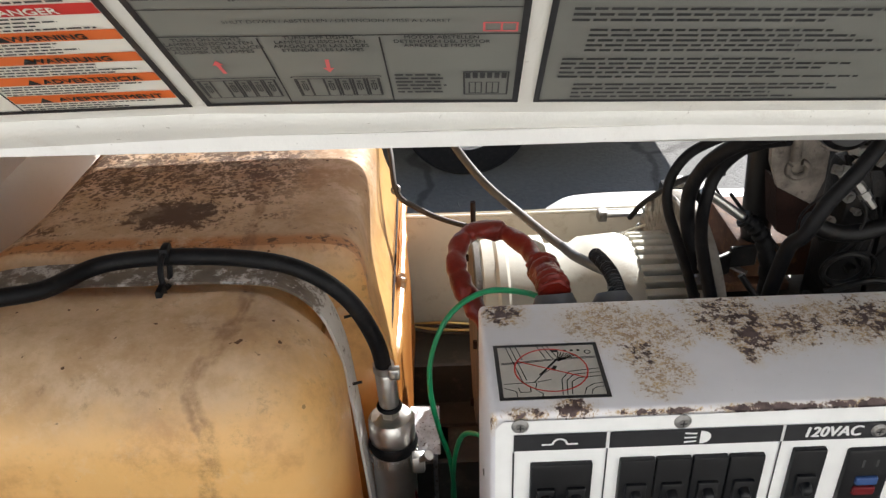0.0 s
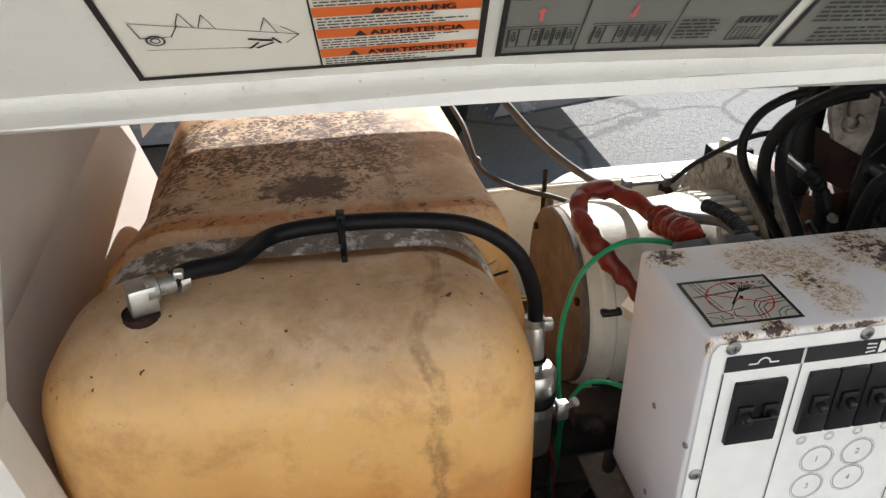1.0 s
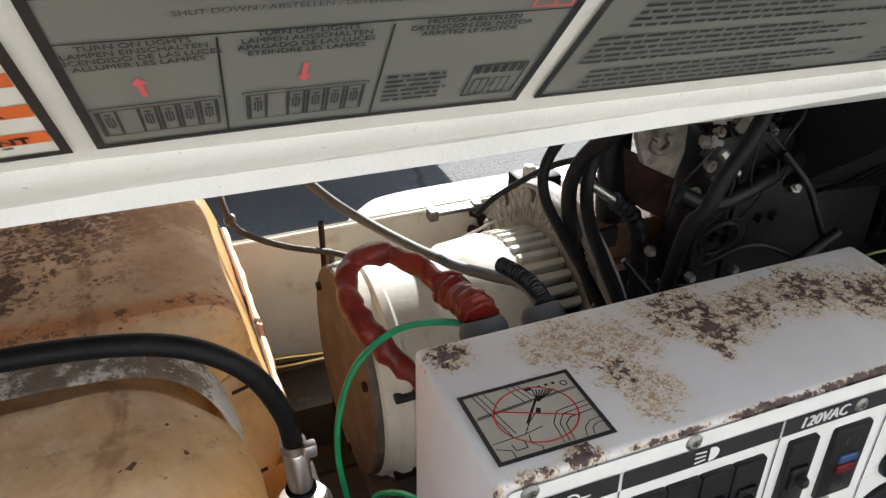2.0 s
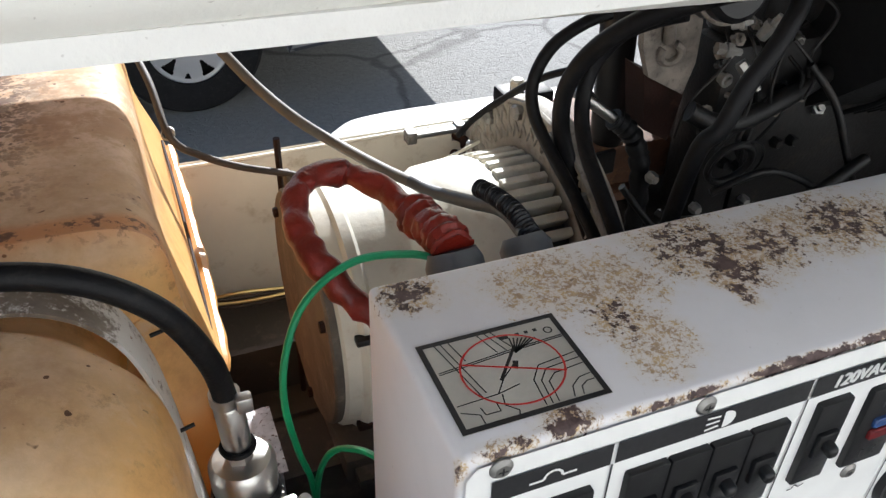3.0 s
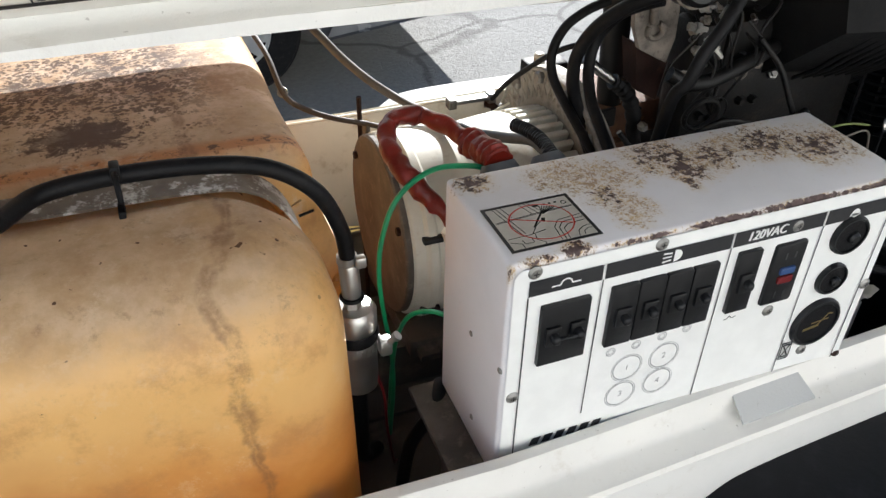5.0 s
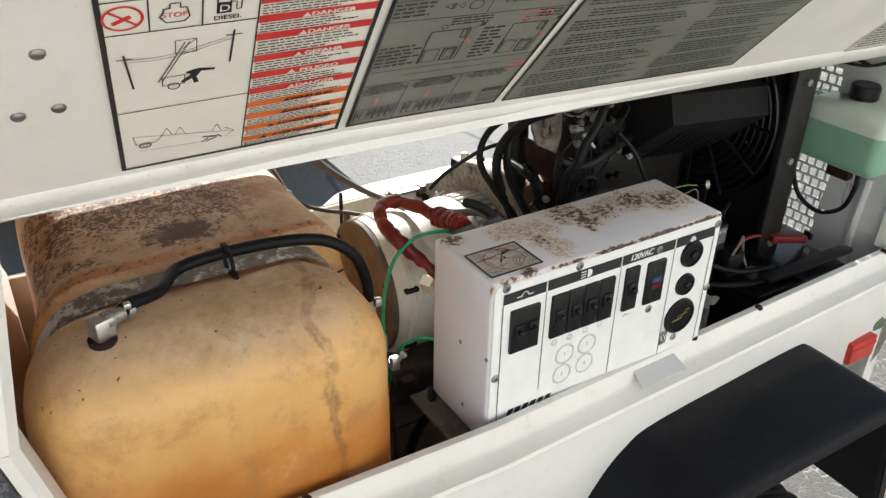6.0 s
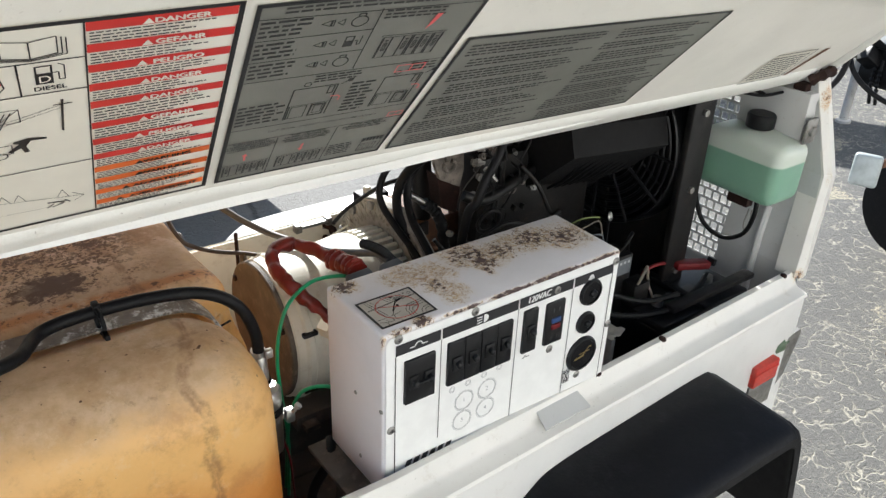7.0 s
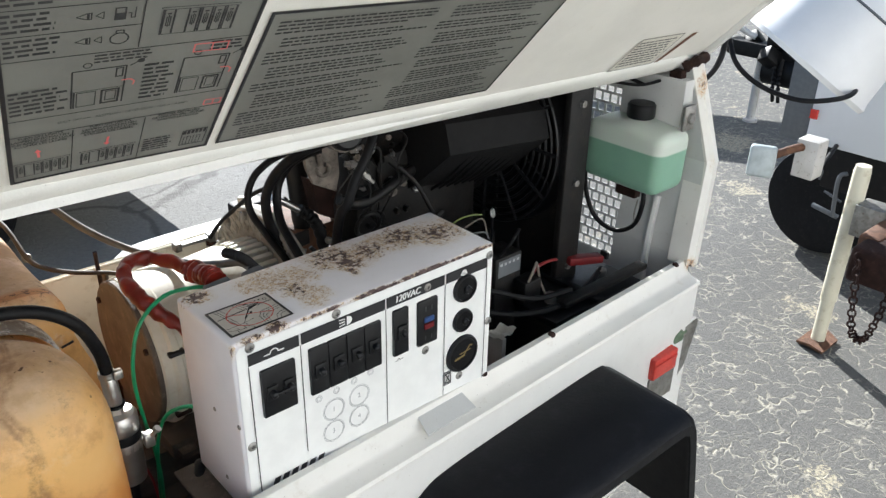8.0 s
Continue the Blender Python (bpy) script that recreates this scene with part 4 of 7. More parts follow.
bm = B()
switch_row(bm, -0.187, 0.012, -0.137, 0.036)
switch_row(bm, -0.125, 0.012, -0.070, 0.036)
switch_row(bm, -0.070, 0.222, -0.004, 0.256)
for u in (-0.137, -0.040):      # the open cabinet, with its panel
    S.line(bm, [(u, 0.124), (u, 0.182), (u + 0.045, 0.182), (u + 0.045, 0.124)], 0.0015, 0.0022)
    S.line(bm, [(u, 0.150), (u + 0.045, 0.150)], 0.0007, 0.0022)
    S.line(bm, [(u + 0.002, 0.124), (u + 0.002, 0.150)], 0.0016, 0.0022)
    S.border(bm, u + 0.004, 0.125, u + 0.021, 0.148, 0.0009, 0.0022)
    S.border(bm, u + 0.025, 0.125, u + 0.042, 0.148, 0.0020, 0.0022)
    S.border(bm, u + 0.029, 0.130, u + 0.039, 0.145, 0.0009, 0.0022)
    S.border(bm, u + 0.036, 0.166, u + 0.043, 0.180, 0.0014, 0.0022)
    S.ring(bm, u + 0.012, 0.189, 0.0035, 0.0010, 0.0022, 12)
    S.disc(bm, u + 0.057, 0.187, 0.0034, 0.0022, 10)
    S.line(bm, [(u + 0.048, 0.181), (u + 0.062, 0.192)], 0.0012, 0.0022)
for v in (0.287, 0.256, 0.224):
    if v == 0.256:
        S.border(bm, -0.108, v - 0.008, -0.099, v + 0.008, 0.0014, 0.0022)
        S.bar(bm, -0.107, v - 0.007, -0.100, v + 0.001, 0.0022)
        S.line(bm, [(-0.098, v), (-0.095, v), (-0.095, v - 0.006), (-0.092, v - 0.006), (-0.092, v + 0.007)], 0.0010, 0.0022)
    else:
        S.ring(bm, -0.102, v - 0.001, 0.0075, 0.0013, 0.0022, 12)
        S.line(bm, [(-0.105, v + 0.0062), (-0.105, v + 0.010), (-0.099, v + 0.010), (-0.099, v + 0.0062)], 0.0012, 0.0022)
    S.line(bm, [(-0.122, v), (-0.116, v + 0.0045), (-0.116, v - 0.0045), (-0.122, v)], 0.0008, 0.0022)
    S.border(bm, -0.1275, v - 0.0045, -0.1245, v + 0.0045, 0.0010, 0.0022)
    S.line(bm, [(-0.136, v), (-0.128, v + 0.004), (-0.128, v - 0.004), (-0.136, v)], 0.0009, 0.0022)
S.border(bm, -0.016, 0.012, 0.014, 0.044, 0.0012, 0.0022)
for k in range(6):
    S.bar(bm, -0.0145 + 0.0047 * k, 0.035, -0.0112 + 0.0047 * k, 0.0425, 0.0022)
for u in (-0.0125, -0.001):
    S.border(bm, u, 0.014, u + 0.009, 0.030, 0.0009, 0.0022)
    S.line(bm, [(u + 0.0045, 0.014), (u + 0.0045, 0.030)], 0.0008, 0.0022)
S.text(bm, "SHUT DOWN / ABSTELLEN / DETENCION / MISE A L'ARRET", -0.085, 0.1035, 0.0048, 0.0022)
S.scribble(bm, -0.170, 0.306, 0.0, 0.317, 2, 0.0022, RNG, 0.5)
S.scribble(bm, -0.187, 0.275, -0.142, 0.300, 4, 0.0022, RNG, 0.5)
S.scribble(bm, -0.187, 0.243, -0.146, 0.269, 4, 0.0022, RNG, 0.5)
S.scribble(bm, -0.187, 0.212, -0.146, 0.237, 4, 0.0022, RNG, 0.5)
S.scribble(bm, -0.080, 0.285, -0.010, 0.300, 3, 0.0022, RNG, 0.5)
S.scribble(bm, -0.120, 0.190, -0.070, 0.204, 3, 0.0022, RNG, 0.5)
S.scribble(bm, -0.187, 0.125, -0.140, 0.165, 6, 0.0022, RNG, 0.5)
S.scribble(bm, -0.076, 0.122, -0.046, 0.182, 9, 0.0022, RNG, 0.5)
S.scribble(bm, -0.018, 0.190, 0.016, 0.206, 3, 0.0022, RNG, 0.5)
for u, words4 in ((-0.163, ("TURN ON LIGHTS", "LAMPEN EINSCHALTEN", "ENCENDIDO DE LAS LUCES", "ALLUMER LES LAMPES")), (-0.099, ("TURN OFF LIGHTS", "LAMPEN AUSSCHALTEN", "APAGADO DE LAS LUCES", "ETEINDRE LES LAMPES")), (-0.028, ("MOTOR ABSTELLEN", "DETENCION DEL MOTOR", "ARRETEZ LE MOTOR"))):
    for k, line4 in enumerate(words4):
        for q in range(2):
            S.text(bm, line4, u + q * 0.0002, 0.0858 - k * 0.0047, 0.0049, 0.0022 + q * 0.0002)
S.scribble(bm, -0.060, 0.014, -0.024, 0.042, 6, 0.0022, RNG, 0.5)
tagged(part("black_print", bm, M_greyink, oper, smooth=False), kind="stuff")
for u, v, up in ((-0.165, 0.053, 1), (-0.099, 0.053, -1)):
    bm = B()
    S.poly(bm, [(u - 0.0012, v - 0.0075 * up), (u + 0.0012, v - 0.0075 * up), (u + 0.0004, v + 0.003 * up), (u - 0.0020, v + 0.003 * up)], 0.0024)
    S.poly(bm, [(u - 0.0042, v + 0.003 * up), (u + 0.0026, v + 0.003 * up), (u - 0.0008, v + 0.0085 * up)], 0.0024)
    part("red_arrow", bm, M_faded, oper, smooth=False)
bm = B()
S.poly(bm, [(-0.026, 0.288), (-0.020, 0.288), (-0.024, 0.274), (-0.030, 0.264), (-0.028, 0.276)], 0.0024)
part("red_flash", bm, M_faded, oper, smooth=False)
for u, v, w, h in ((-0.034, 0.190, 0.034, 0.013), (-0.004, 0.0925, 0.020, 0.010)):
    bm = S.border(B(), u, v, u + w, v + h, 0.0012, 0.0024)
    S.line(bm, [(u + w * 0.53, v), (u + w * 0.53, v + h)], 0.0012, 0.0024)
    part("red_box", bm, M_faded, oper, smooth=False)
for u in (-0.095, 0.0):
    part("red_arrow", S.line(B(), [(u, 0.160), (u + 0.008, 0.160), (u + 0.012, 0.156), (u + 0.011, 0.150)], 0.0014, 0.0024), M_faded, oper, smooth=False)

# grey decal of closely printed text
D3 = (0.033, 0.0, 0.500, 0.240)
bm = B()
S.bar(bm, *D3, 0.0014, 14)
texts = part("instruction_decal", bm, M_greyfilm, hood, "grey decal closely printed with instructions", smooth=False)
bm = B()
S.border(bm, *D3, 0.0038, 0.0022)
part("border", bm, M_ink, texts, smooth=False)
bm = B()
v = 0.226
while v > 0.012:
    n = RNG.choice((3, 4, 4, 5))
    for a, b in ((0.046, 0.262), (0.275, 0.488)):
        S.scribble(bm, a + RNG.choice((0, 0.012)), v - n * 0.0058, b, v, n, 0.0022, RNG, 0.46, 0.35)
    v -= n * 0.0058 + 0.005
tagged(part("small_print", bm, M_greyink, texts, smooth=False), kind="stuff")
# small pale decal near the hood's end
bm = B()
S.poly(bm, [(0.838, -0.018), (0.985, -0.018), (0.990, 0.075), (0.850, 0.075)], 0.0014)
small = part("notice_decal", bm, M_whitefilm, hood, "small pale notice with red-brown strip", smooth=False)
bm = B()
S.line(bm, [(0.838, -0.018), (0.985, -0.018), (0.990, 0.075), (0.850, 0.075)], 0.002, 0.002, closed=True)
S.scribble(bm, 0.852, -0.010, 0.978, 0.068, 9, 0.0022, RNG, 0.4, 0.1)
tagged(part("small_print", bm, M_greyink, small, smooth=False), kind="stuff")
bm = B()
S.poly(bm, [(0.998, -0.02), (1.012, -0.02), (1.045, 0.07), (1.026, 0.07)], 0.0014)
part("strip", bm, M_rust, small, smooth=False)


# ---- the fuel tank
TX0, TX1, TY0, TY1, TZ0, TZ1 = -0.598, -0.128, 0.012, 0.775, 0.672, 1.192
tank = thing("fuel_tank", (-0.34, 0.36, 0.672), "amber plastic fuel tank with dusty top and rust stains", "fuel tank")


def ease(k):
    k = min(1.0, max(0.0, k))
    return k * k * (3 - 2 * k)


def squarer(a, b, power):
    """From a round corner towards a square one."""
    h = math.hypot(a, b)
    if h < 1e-6:
        return 1.0
    return ((abs(a) / h) ** power + (abs(b) / h) ** power) ** (-1 / power)


bm = rounded(B(), (TX0, TY0, TZ0), (TX1, TY1, TZ1), 0.098, 10, 40)
for v in bm.verts:
    x, y, z = v.co
    f = (z - TZ0) / (TZ1 - TZ0)
    if x > TX1 - 0.098 and y < TY0 + 0.098:                 # a tighter upright edge at the front
        dx, dy = x - TX1 + 0.098, y - TY0 - 0.098
        g = squarer(dx, dy, 2.9)
        v.co.x, v.co.y = x + dx * (g - 1), y + dy * (g - 1)
        x, y = v.co.x, v.co.y
    if x > TX1 - 0.098 and z > TZ1 - 0.098 and y > 0.225:    # a squarer shoulder along the rear half
        dx, dz = x - TX1 + 0.098, z - TZ1 + 0.098
        g = squarer(dx, dz, 2 + 3.6 * ease((y - 0.225) / 0.03))
        v.co.x, v.co.z = x + dx * (g - 1), z + dz * (g - 1)
        x, z = v.co.x, v.co.z
    cx = (TX0 + TX1) / 2
    v.co.x = cx + (x - cx) * (1.05 - 0.07 * f)
    if x < cx:                       # narrower towards the rear
        k = min(1.0, max(0.0, (y - 0.10) / 0.30))
        v.co.x = cx + (v.co.x - cx) * (1 - 0.225 * k * k * (3 - 2 * k))
    if x > cx:                       # the front lobe is narrower and leaves room for the filter
        rear = ease((y - 0.226) / 0.022)
        side = (-0.133 - 0.020 * ease((y - 0.145) / 0.03)) * (1 - rear) - (0.115 - 0.022 * ease((1.13 - z) / 0.11)) * rear
        v.co.x = cx + (v.co.x - cx) * (side - cx) / (TX1 - cx)
    # channel for the strap, over the top and down both sides
    d = abs(y - 0.210)
    g = max(0.0, 1 - (d / 0.042) ** 4) if d < 0.042 else 0.0
    if z > TZ1 - 0.06:
        v.co.z -= 0.014 * g
    v.co.x -= 0.014 * g * max(-1, min(1, (x - cx) / 0.19)) * (1 if x - cx < -0.15 else 0)
    v.co.z -= 0.018 * max(0, (y - 0.25) / 0.5)
    v.co += Vector((noise.noise(Vector((x * 5, y * 5, z * 5))), noise.noise(Vector((x * 5 + 9, y * 5, z * 5))), noise.noise(Vector((x * 5, y * 5 + 7, z * 5))))) * 0.004
part("tank_body", bm, M_tank, tank)
bm = B()     # moulded parting flange along the side
tube(bm, [(-0.104, 0.238, 1.000), (-0.091, 0.30, 1.018), (-0.088, 0.50, 1.020), (-0.090, 0.68, 1.018)], 0.0060, 8, 10, lambda q: 1 + 0.30 * math.sin(q * 47) * math.sin(q * 113))
part("moulding_seam", bm, M_tank, tank)
# a dark tube stands in for the shade of the moulded groove
bm = tube(B(), [(-0.104, 0.250, 1.040), (-0.0965, 0.30, 1.044), (-0.0955, 0.50, 1.044), (-0.097, 0.66, 1.040)], 0.0017, 6, 8)
part("seam_line", bm, M_enginerust, tank, "thin dark line standing in for the shaded seam groove")
# strap in the channel
strap_path = spline([(TX0 + 0.008, 0.210, 0.75), (TX0 + 0.020, 0.210, 1.05), (TX0 + 0.048, 0.210, 1.145), (TX0 + 0.11, 0.211, 1.184), (-0.34, 0.212, 1.187), (-0.235, 0.210, 1.186), (-0.190, 0.206, 1.178), (-0.160, 0.201, 1.153), (-0.143, 0.196, 1.11), (-0.134, 0.190, 1.05), (-0.122, 0.178, 0.90), (-0.114, 0.170, 0.72)], 6)
bm = B()
prev = None
for i, c in enumerate(strap_path):
    t = (strap_path[min(i + 1, len(strap_path) - 1)] - strap_path[max(i - 1, 0)]).normalized()
    n = Vector((0, 1, 0)).cross(t).normalized()
    ring = [bm.verts.new(c + Vector((0, w, 0)) - n * h) for w, h in ((-0.021, 0), (0.021, 0), (0.021, -0.003), (-0.021, -0.003))]
    if prev:
        for k in range(4):
            bm.faces.new((prev[k], prev[(k + 1) % 4], ring[(k + 1) % 4], ring[k]))
    prev = ring
tank_strap = thing("tank_strap", (-0.36, 0.21, 1.18), "dirty grey steel strap holding the fuel tank", "strap")
part("band", bm, M_strap, tank_strap)
for y, z in ((0.222, 1.115), (0.184, 1.052)):
    part("strap_pin", cyl(B(), (-0.141, y, z), (-0.124, y + 0.003, z + 0.002), 0.0016, None, 8), M_engine, tank_strap, "small black pin")
# outlet elbow
elbow = thing("elbow_fitting", (-0.49, 0.112, 1.19), "zinc elbow fitting on the tank top", "pipe fitting")
bm = box(B(), (-0.0125, -0.0125, -0.022), (0.0125, 0.0125, 0.012), 0.003, 2, pose(-0.490, 0.108, 1.208, 0, 0, 20))
part("elbow_body", bm, M_steel, elbow)
bm = lathe(B(), (-0.492, 0.103, 1.172), (0, 0, 0.022), [(0, 0.024), (0.5, 0.024), (0.6, 0.017), (1, 0.017)], 18)
part("elbow_collar", bm, M_enginerust, elbow, "rusty collar")
bm = lathe(B(), (-0.486, 0.108, 1.212), Vector((0.024, 0.010, 0.0)), [(0, 0.012), (0.4, 0.012), (0.45, 0.009), (1, 0.009)], 14)
part("hose_barb", bm, M_dullsteel, elbow)
# the fuel hose
HOSE = [(-0.462, 0.116, 1.216), (-0.448, 0.126, 1.217), (-0.410, 0.152, 1.209), (-0.375, 0.201, 1.204), (-0.313, 0.206, 1.208), (-0.232, 0.195, 1.210), (-0.172, 0.181, 1.203), (-0.129, 0.176, 1.170), (-0.106, 0.182, 1.115), (-0.099, 0.189, 1.066)]
hose = thing("fuel_hose", (-0.31, 0.19, 1.19), "black rubber fuel hose lying on the tank", "hose")
part("tube", tube(B(), HOSE, 0.0088, 14, 8), M_blackmatt, hose)
bm = B()
lathe(bm, (-0.462, 0.119, 1.2115), (0.0075, 0.0056, -0.001), [(0, 0.0124), (1, 0.0124)], 24)
box(bm, (-0.461, 0.110, 1.218), (-0.452, 0.119, 1.226), 0.002)
part("hose_clamp", bm, M_steel, hose, "steel worm-drive hose clamp")
bm = B()
lathe(bm, (-0.100, 0.190, 1.066), (0, 0, 0.009), [(0, 0.0115), (1, 0.0115)], 20)
box(bm, (-0.094, 0.174, 1.064), (-0.082, 0.184, 1.078), 0.002)
part("hose_clamp", bm, M_steel, hose, "steel worm-drive hose clamp")
bm = B()
torus(bm, (-0.308, 0.192, 1.200), (1, 0.05, 0), 0.0165, 0.003, 16, 6)
box(bm, (-0.312, 0.196, 1.205), (-0.303, 0.212, 1.222), 0.002)
box(bm, (-0.311, 0.160, 1.180), (-0.305, 0.178, 1.196), 0.001)
part("cable_tie", bm, M_blackmatt, hose, "black cable tie")
# the filter under the hose
filt = thing("fuel_filter", (-0.10, 0.185, 0.80), "silver inline fuel filter with hose clamp", "fuel filter")
bm = lathe(B(), (-0.099, 0.190, 1.064), (0.002, 0, -0.046), [(0, 0.0100), (0.05, 0.0112), (0.90, 0.0112), (1, 0.0105)], 20)
part("crimp_sleeve", bm, M_steel, filt)
part("seal_ring", torus(B(), (-0.097, 0.190, 1.0165), (0, 0, 1), 0.0115, 0.0030, 24, 8), M_blackmatt, filt)
bm = lathe(B(), (-0.097, 0.190, 1.014), (0, 0, -0.012), [(0, 0.0105), (1, 0.0105)], 6)
part("hex_nut", bm, M_steel, filt)
bm = lathe(B(), (-0.096, 0.190, 1.003), (0, 0, -0.127), [(0, 0.013), (0.01, 0.0225), (0.05, 0.0262), (0.22, 0.0262), (0.24, 0.0250), (0.95, 0.0250), (1, 0.015)], 32)
part("filter_can", bm, M_steel, filt)
bm = lathe(B(), (-0.096, 0.190, 0.972), (0, 0, -0.016), [(0, 0.0262), (0.5, 0.0285), (1, 0.0262)], 28, False)
part("rubber_band", bm, M_blackmatt, filt)
bm = B()
lathe(bm, (-0.096, 0.190, 0.957), (0, 0, -0.014), [(0, 0.0275), (1, 0.0275)], 28, False)
for i in range(28):
    t = 2 * math.pi * i / 28
    box(bm, (-0.001, 0.0271, -0.005), (0.001, 0.0287, 0.005), 0, 1, Matrix.Translation((-0.096, 0.190, 0.950)) @ Matrix.Rotation(t, 4, "Z"))
part("filter_clamp", bm, M_steel, filt)
bm = B()
box(bm, (-0.075, 0.158, 0.942), (-0.060, 0.172, 0.966), 0.003)
lathe(bm, (-0.064, 0.160, 0.962), (0.009, -0.005, 0.012), [(0, 0.004), (0.7, 0.004), (0.71, 0.006), (1, 0.006)], 10)
part("clamp_screw", bm, M_steel, filt)
bm = tube(B(), [(-0.096, 0.190, 0.876), (-0.096, 0.192, 0.80), (-0.09, 0.21, 0.72), (-0.06, 0.25, 0.675)], 0.011, 10, 6)
part("outlet_hose", bm, M_blackmatt, filt)
bm = tube(B(), [(-0.076, 0.182, 0.90), (-0.068, 0.175, 0.86), (-0.066, 0.172, 0.80), (-0.05, 0.20, 0.70), (-0.04, 0.22, 0.675)], 0.0018, 6, 6)
solo("red_wire", bm, M_redplug, "thin red wire beside the filter", "wire")
bm = B()
g = [[bm.verts.new((-0.128 + 0.085 * i / 10, 0.33 + 0.10 * j / 10, 0.80 + 0.004 * noise.noise(Vector((i * 0.9, j * 0.9, 3.1))))) for j in range(11)] for i in range(11)]
for i in range(10):
    for j in range(10):
        bm.faces.new((g[i][j], g[i + 1][j], g[i + 1][j + 1], g[i][j + 1]))
bmesh.ops.solidify(bm, geom=bm.faces[:], thickness=0.002)
box(bm, (-0.124, 0.335, 0.672), (-0.118, 0.425, 0.797))
box(bm, (-0.054, 0.335, 0.672), (-0.048, 0.425, 0.797))
solo("heat_shield", bm, M_foil, "crumpled bright metal shield plate on the floor pan", "heat shield")


# ---- the control box
BW, BD, BT, BB = 0.464, 0.158, 1.17, 0.875
cbox = thing("control_box", (0.22, 0.08, 0.875), "white steel control box with rusted, peeling top", "control box")
bm = box(B(), (0.0, 0.0, BB), (BW, BD, BT), 0.0055, 3)
part("shell", bm, M_boxtop, cbox)
F = Sheet(lambda u, v, lift: Vector((u, -lift, v)))
bm = B()
F.poly(bm, [(0.004, 0.892), (0.004, 1.156), (0.010, 1.164), (BW - 0.008, 1.166), (BW - 0.005, 1.156), (BW - 0.005, 0.892)], 0.0022)
part("front_plate", bm, M_panel, cbox, "white front plate", smooth=False)
part("panel_border", F.line(B(), [(0.019, 1.131), (0.019, 0.916), (0.447, 0.916), (0.447, 1.14)], 0.0015, 0.0032), M_ink, cbox, smooth=False)
for u, v0 in ((0.097, 0.950), (0.242, 0.918), (0.3575, 0.918)):
    part("panel_line", F.line(B(), [(u, v0), (u, 1.132)], 0.0013, 0.0032), M_ink, cbox, smooth=False)
for u0, u1 in ((0.019, 0.0955), (0.0985, 0.241), (0.2435, 0.356), (0.359, 0.447)):
    bm = F.bar(B(), u0, 1.132, u1, 1.150, 0.0032)
    part("header_bar", bm, M_ink, cbox, "black header bar", smooth=False)
bm = B()
for k in range(3):
    F.text(bm, "120VAC", 0.2826 + k * 0.0004, 1.1415, 0.0155, 0.0040 + k * 0.0003, 0.9, 0.15)
part("header_lettering", bm, M_panel, cbox, "white lettering", smooth=False)
bm = B()
arc = [(0.042, 1.139), (0.050, 1.139)] + [(0.057 + 0.006 * math.cos(a), 1.139 + 0.006 * math.sin(a)) for a in [math.pi - math.pi * i / 6 for i in range(7)]] + [(0.064, 1.139), (0.072, 1.139)]
F.line(bm, arc, 0.0018, 0.0040)
part("breaker_symbol", bm, M_panel, cbox, smooth=False)
bm = B()
for k in (-0.005, 0, 0.005):
    F.line(bm, [(0.160, 1.141 + k), (0.170, 1.141 + k * 0.8)], 0.0017, 0.0040)
F.poly(bm, [(0.173, 1.134)] + [(0.174 + 0.008 * math.cos(a), 1.141 + 0.007 * math.sin(a)) for a in [-math.pi / 2 + math.pi * i / 8 for i in range(9)]] + [(0.173, 1.148)], 0.0040)
part("lamp_symbol", bm, M_panel, cbox, smooth=False)
bm = B()
F.disc(bm, 0.396, 1.140, 0.0055, 0.0040, 14)
F.bar(bm, 0.389, 1.1365, 0.403, 1.1395, 0.0040)
part("bell_symbol", bm, M_panel, cbox, smooth=False)
bm = B()
F.line(bm, [(0.259, 1.033), (0.263, 1.033), (0.265, 1.037), (0.269, 1.033), (0.274, 1.0345)], 0.0012, 0.0032)
part("printed_symbol", bm, M_ink, cbox, smooth=False)
bm = B()
F.line(bm, [(0.362, 0.962), (0.372, 0.962), (0.362, 0.944), (0.372, 0.944)], 0.002, 0.0032, closed=True)
F.border(bm, 0.3595, 0.940, 0.3745, 0.966, 0.0015, 0.0032)
part("hourglass_symbol", bm, M_ink, cbox, smooth=False)
# maker's mark as slanted strokes
for i in range(6):
    u = 0.037 + i * 0.0148
    bm = B()
    F.poly(bm, [(u, 0.921), (u + 0.0105, 0.921), (u + 0.0145, 0.932), (u + 0.004, 0.932)], 0.0032)
    part("mark_stroke", bm, M_ink, cbox, smooth=False)
bm = B()
for n, u, v in ((1, 0.145, 1.001), (2, 0.190, 1.004), (3, 0.143, 0.963), (4, 0.189, 0.967)):
    F.ring(bm, u, v, 0.0165, 0.0011, 0.0030, 28)
    F.ring(bm, u, v, 0.0185, 0.0006, 0.0030, 28)
    F.text(bm, str(n), u, v, 0.011, 0.0030)
for u, v in ((0.121, 1.031), (0.151, 1.032), (0.182, 1.034), (0.212, 1.036)):
    F.ring(bm, u, v, 0.0052, 0.0009, 0.0030, 16)
    F.ring(bm, u, v, 0.0033, 0.0007, 0.0030, 12)
part("lamp_diagram", bm, M_paleink, cbox, "pale grey numbered circles", smooth=False)


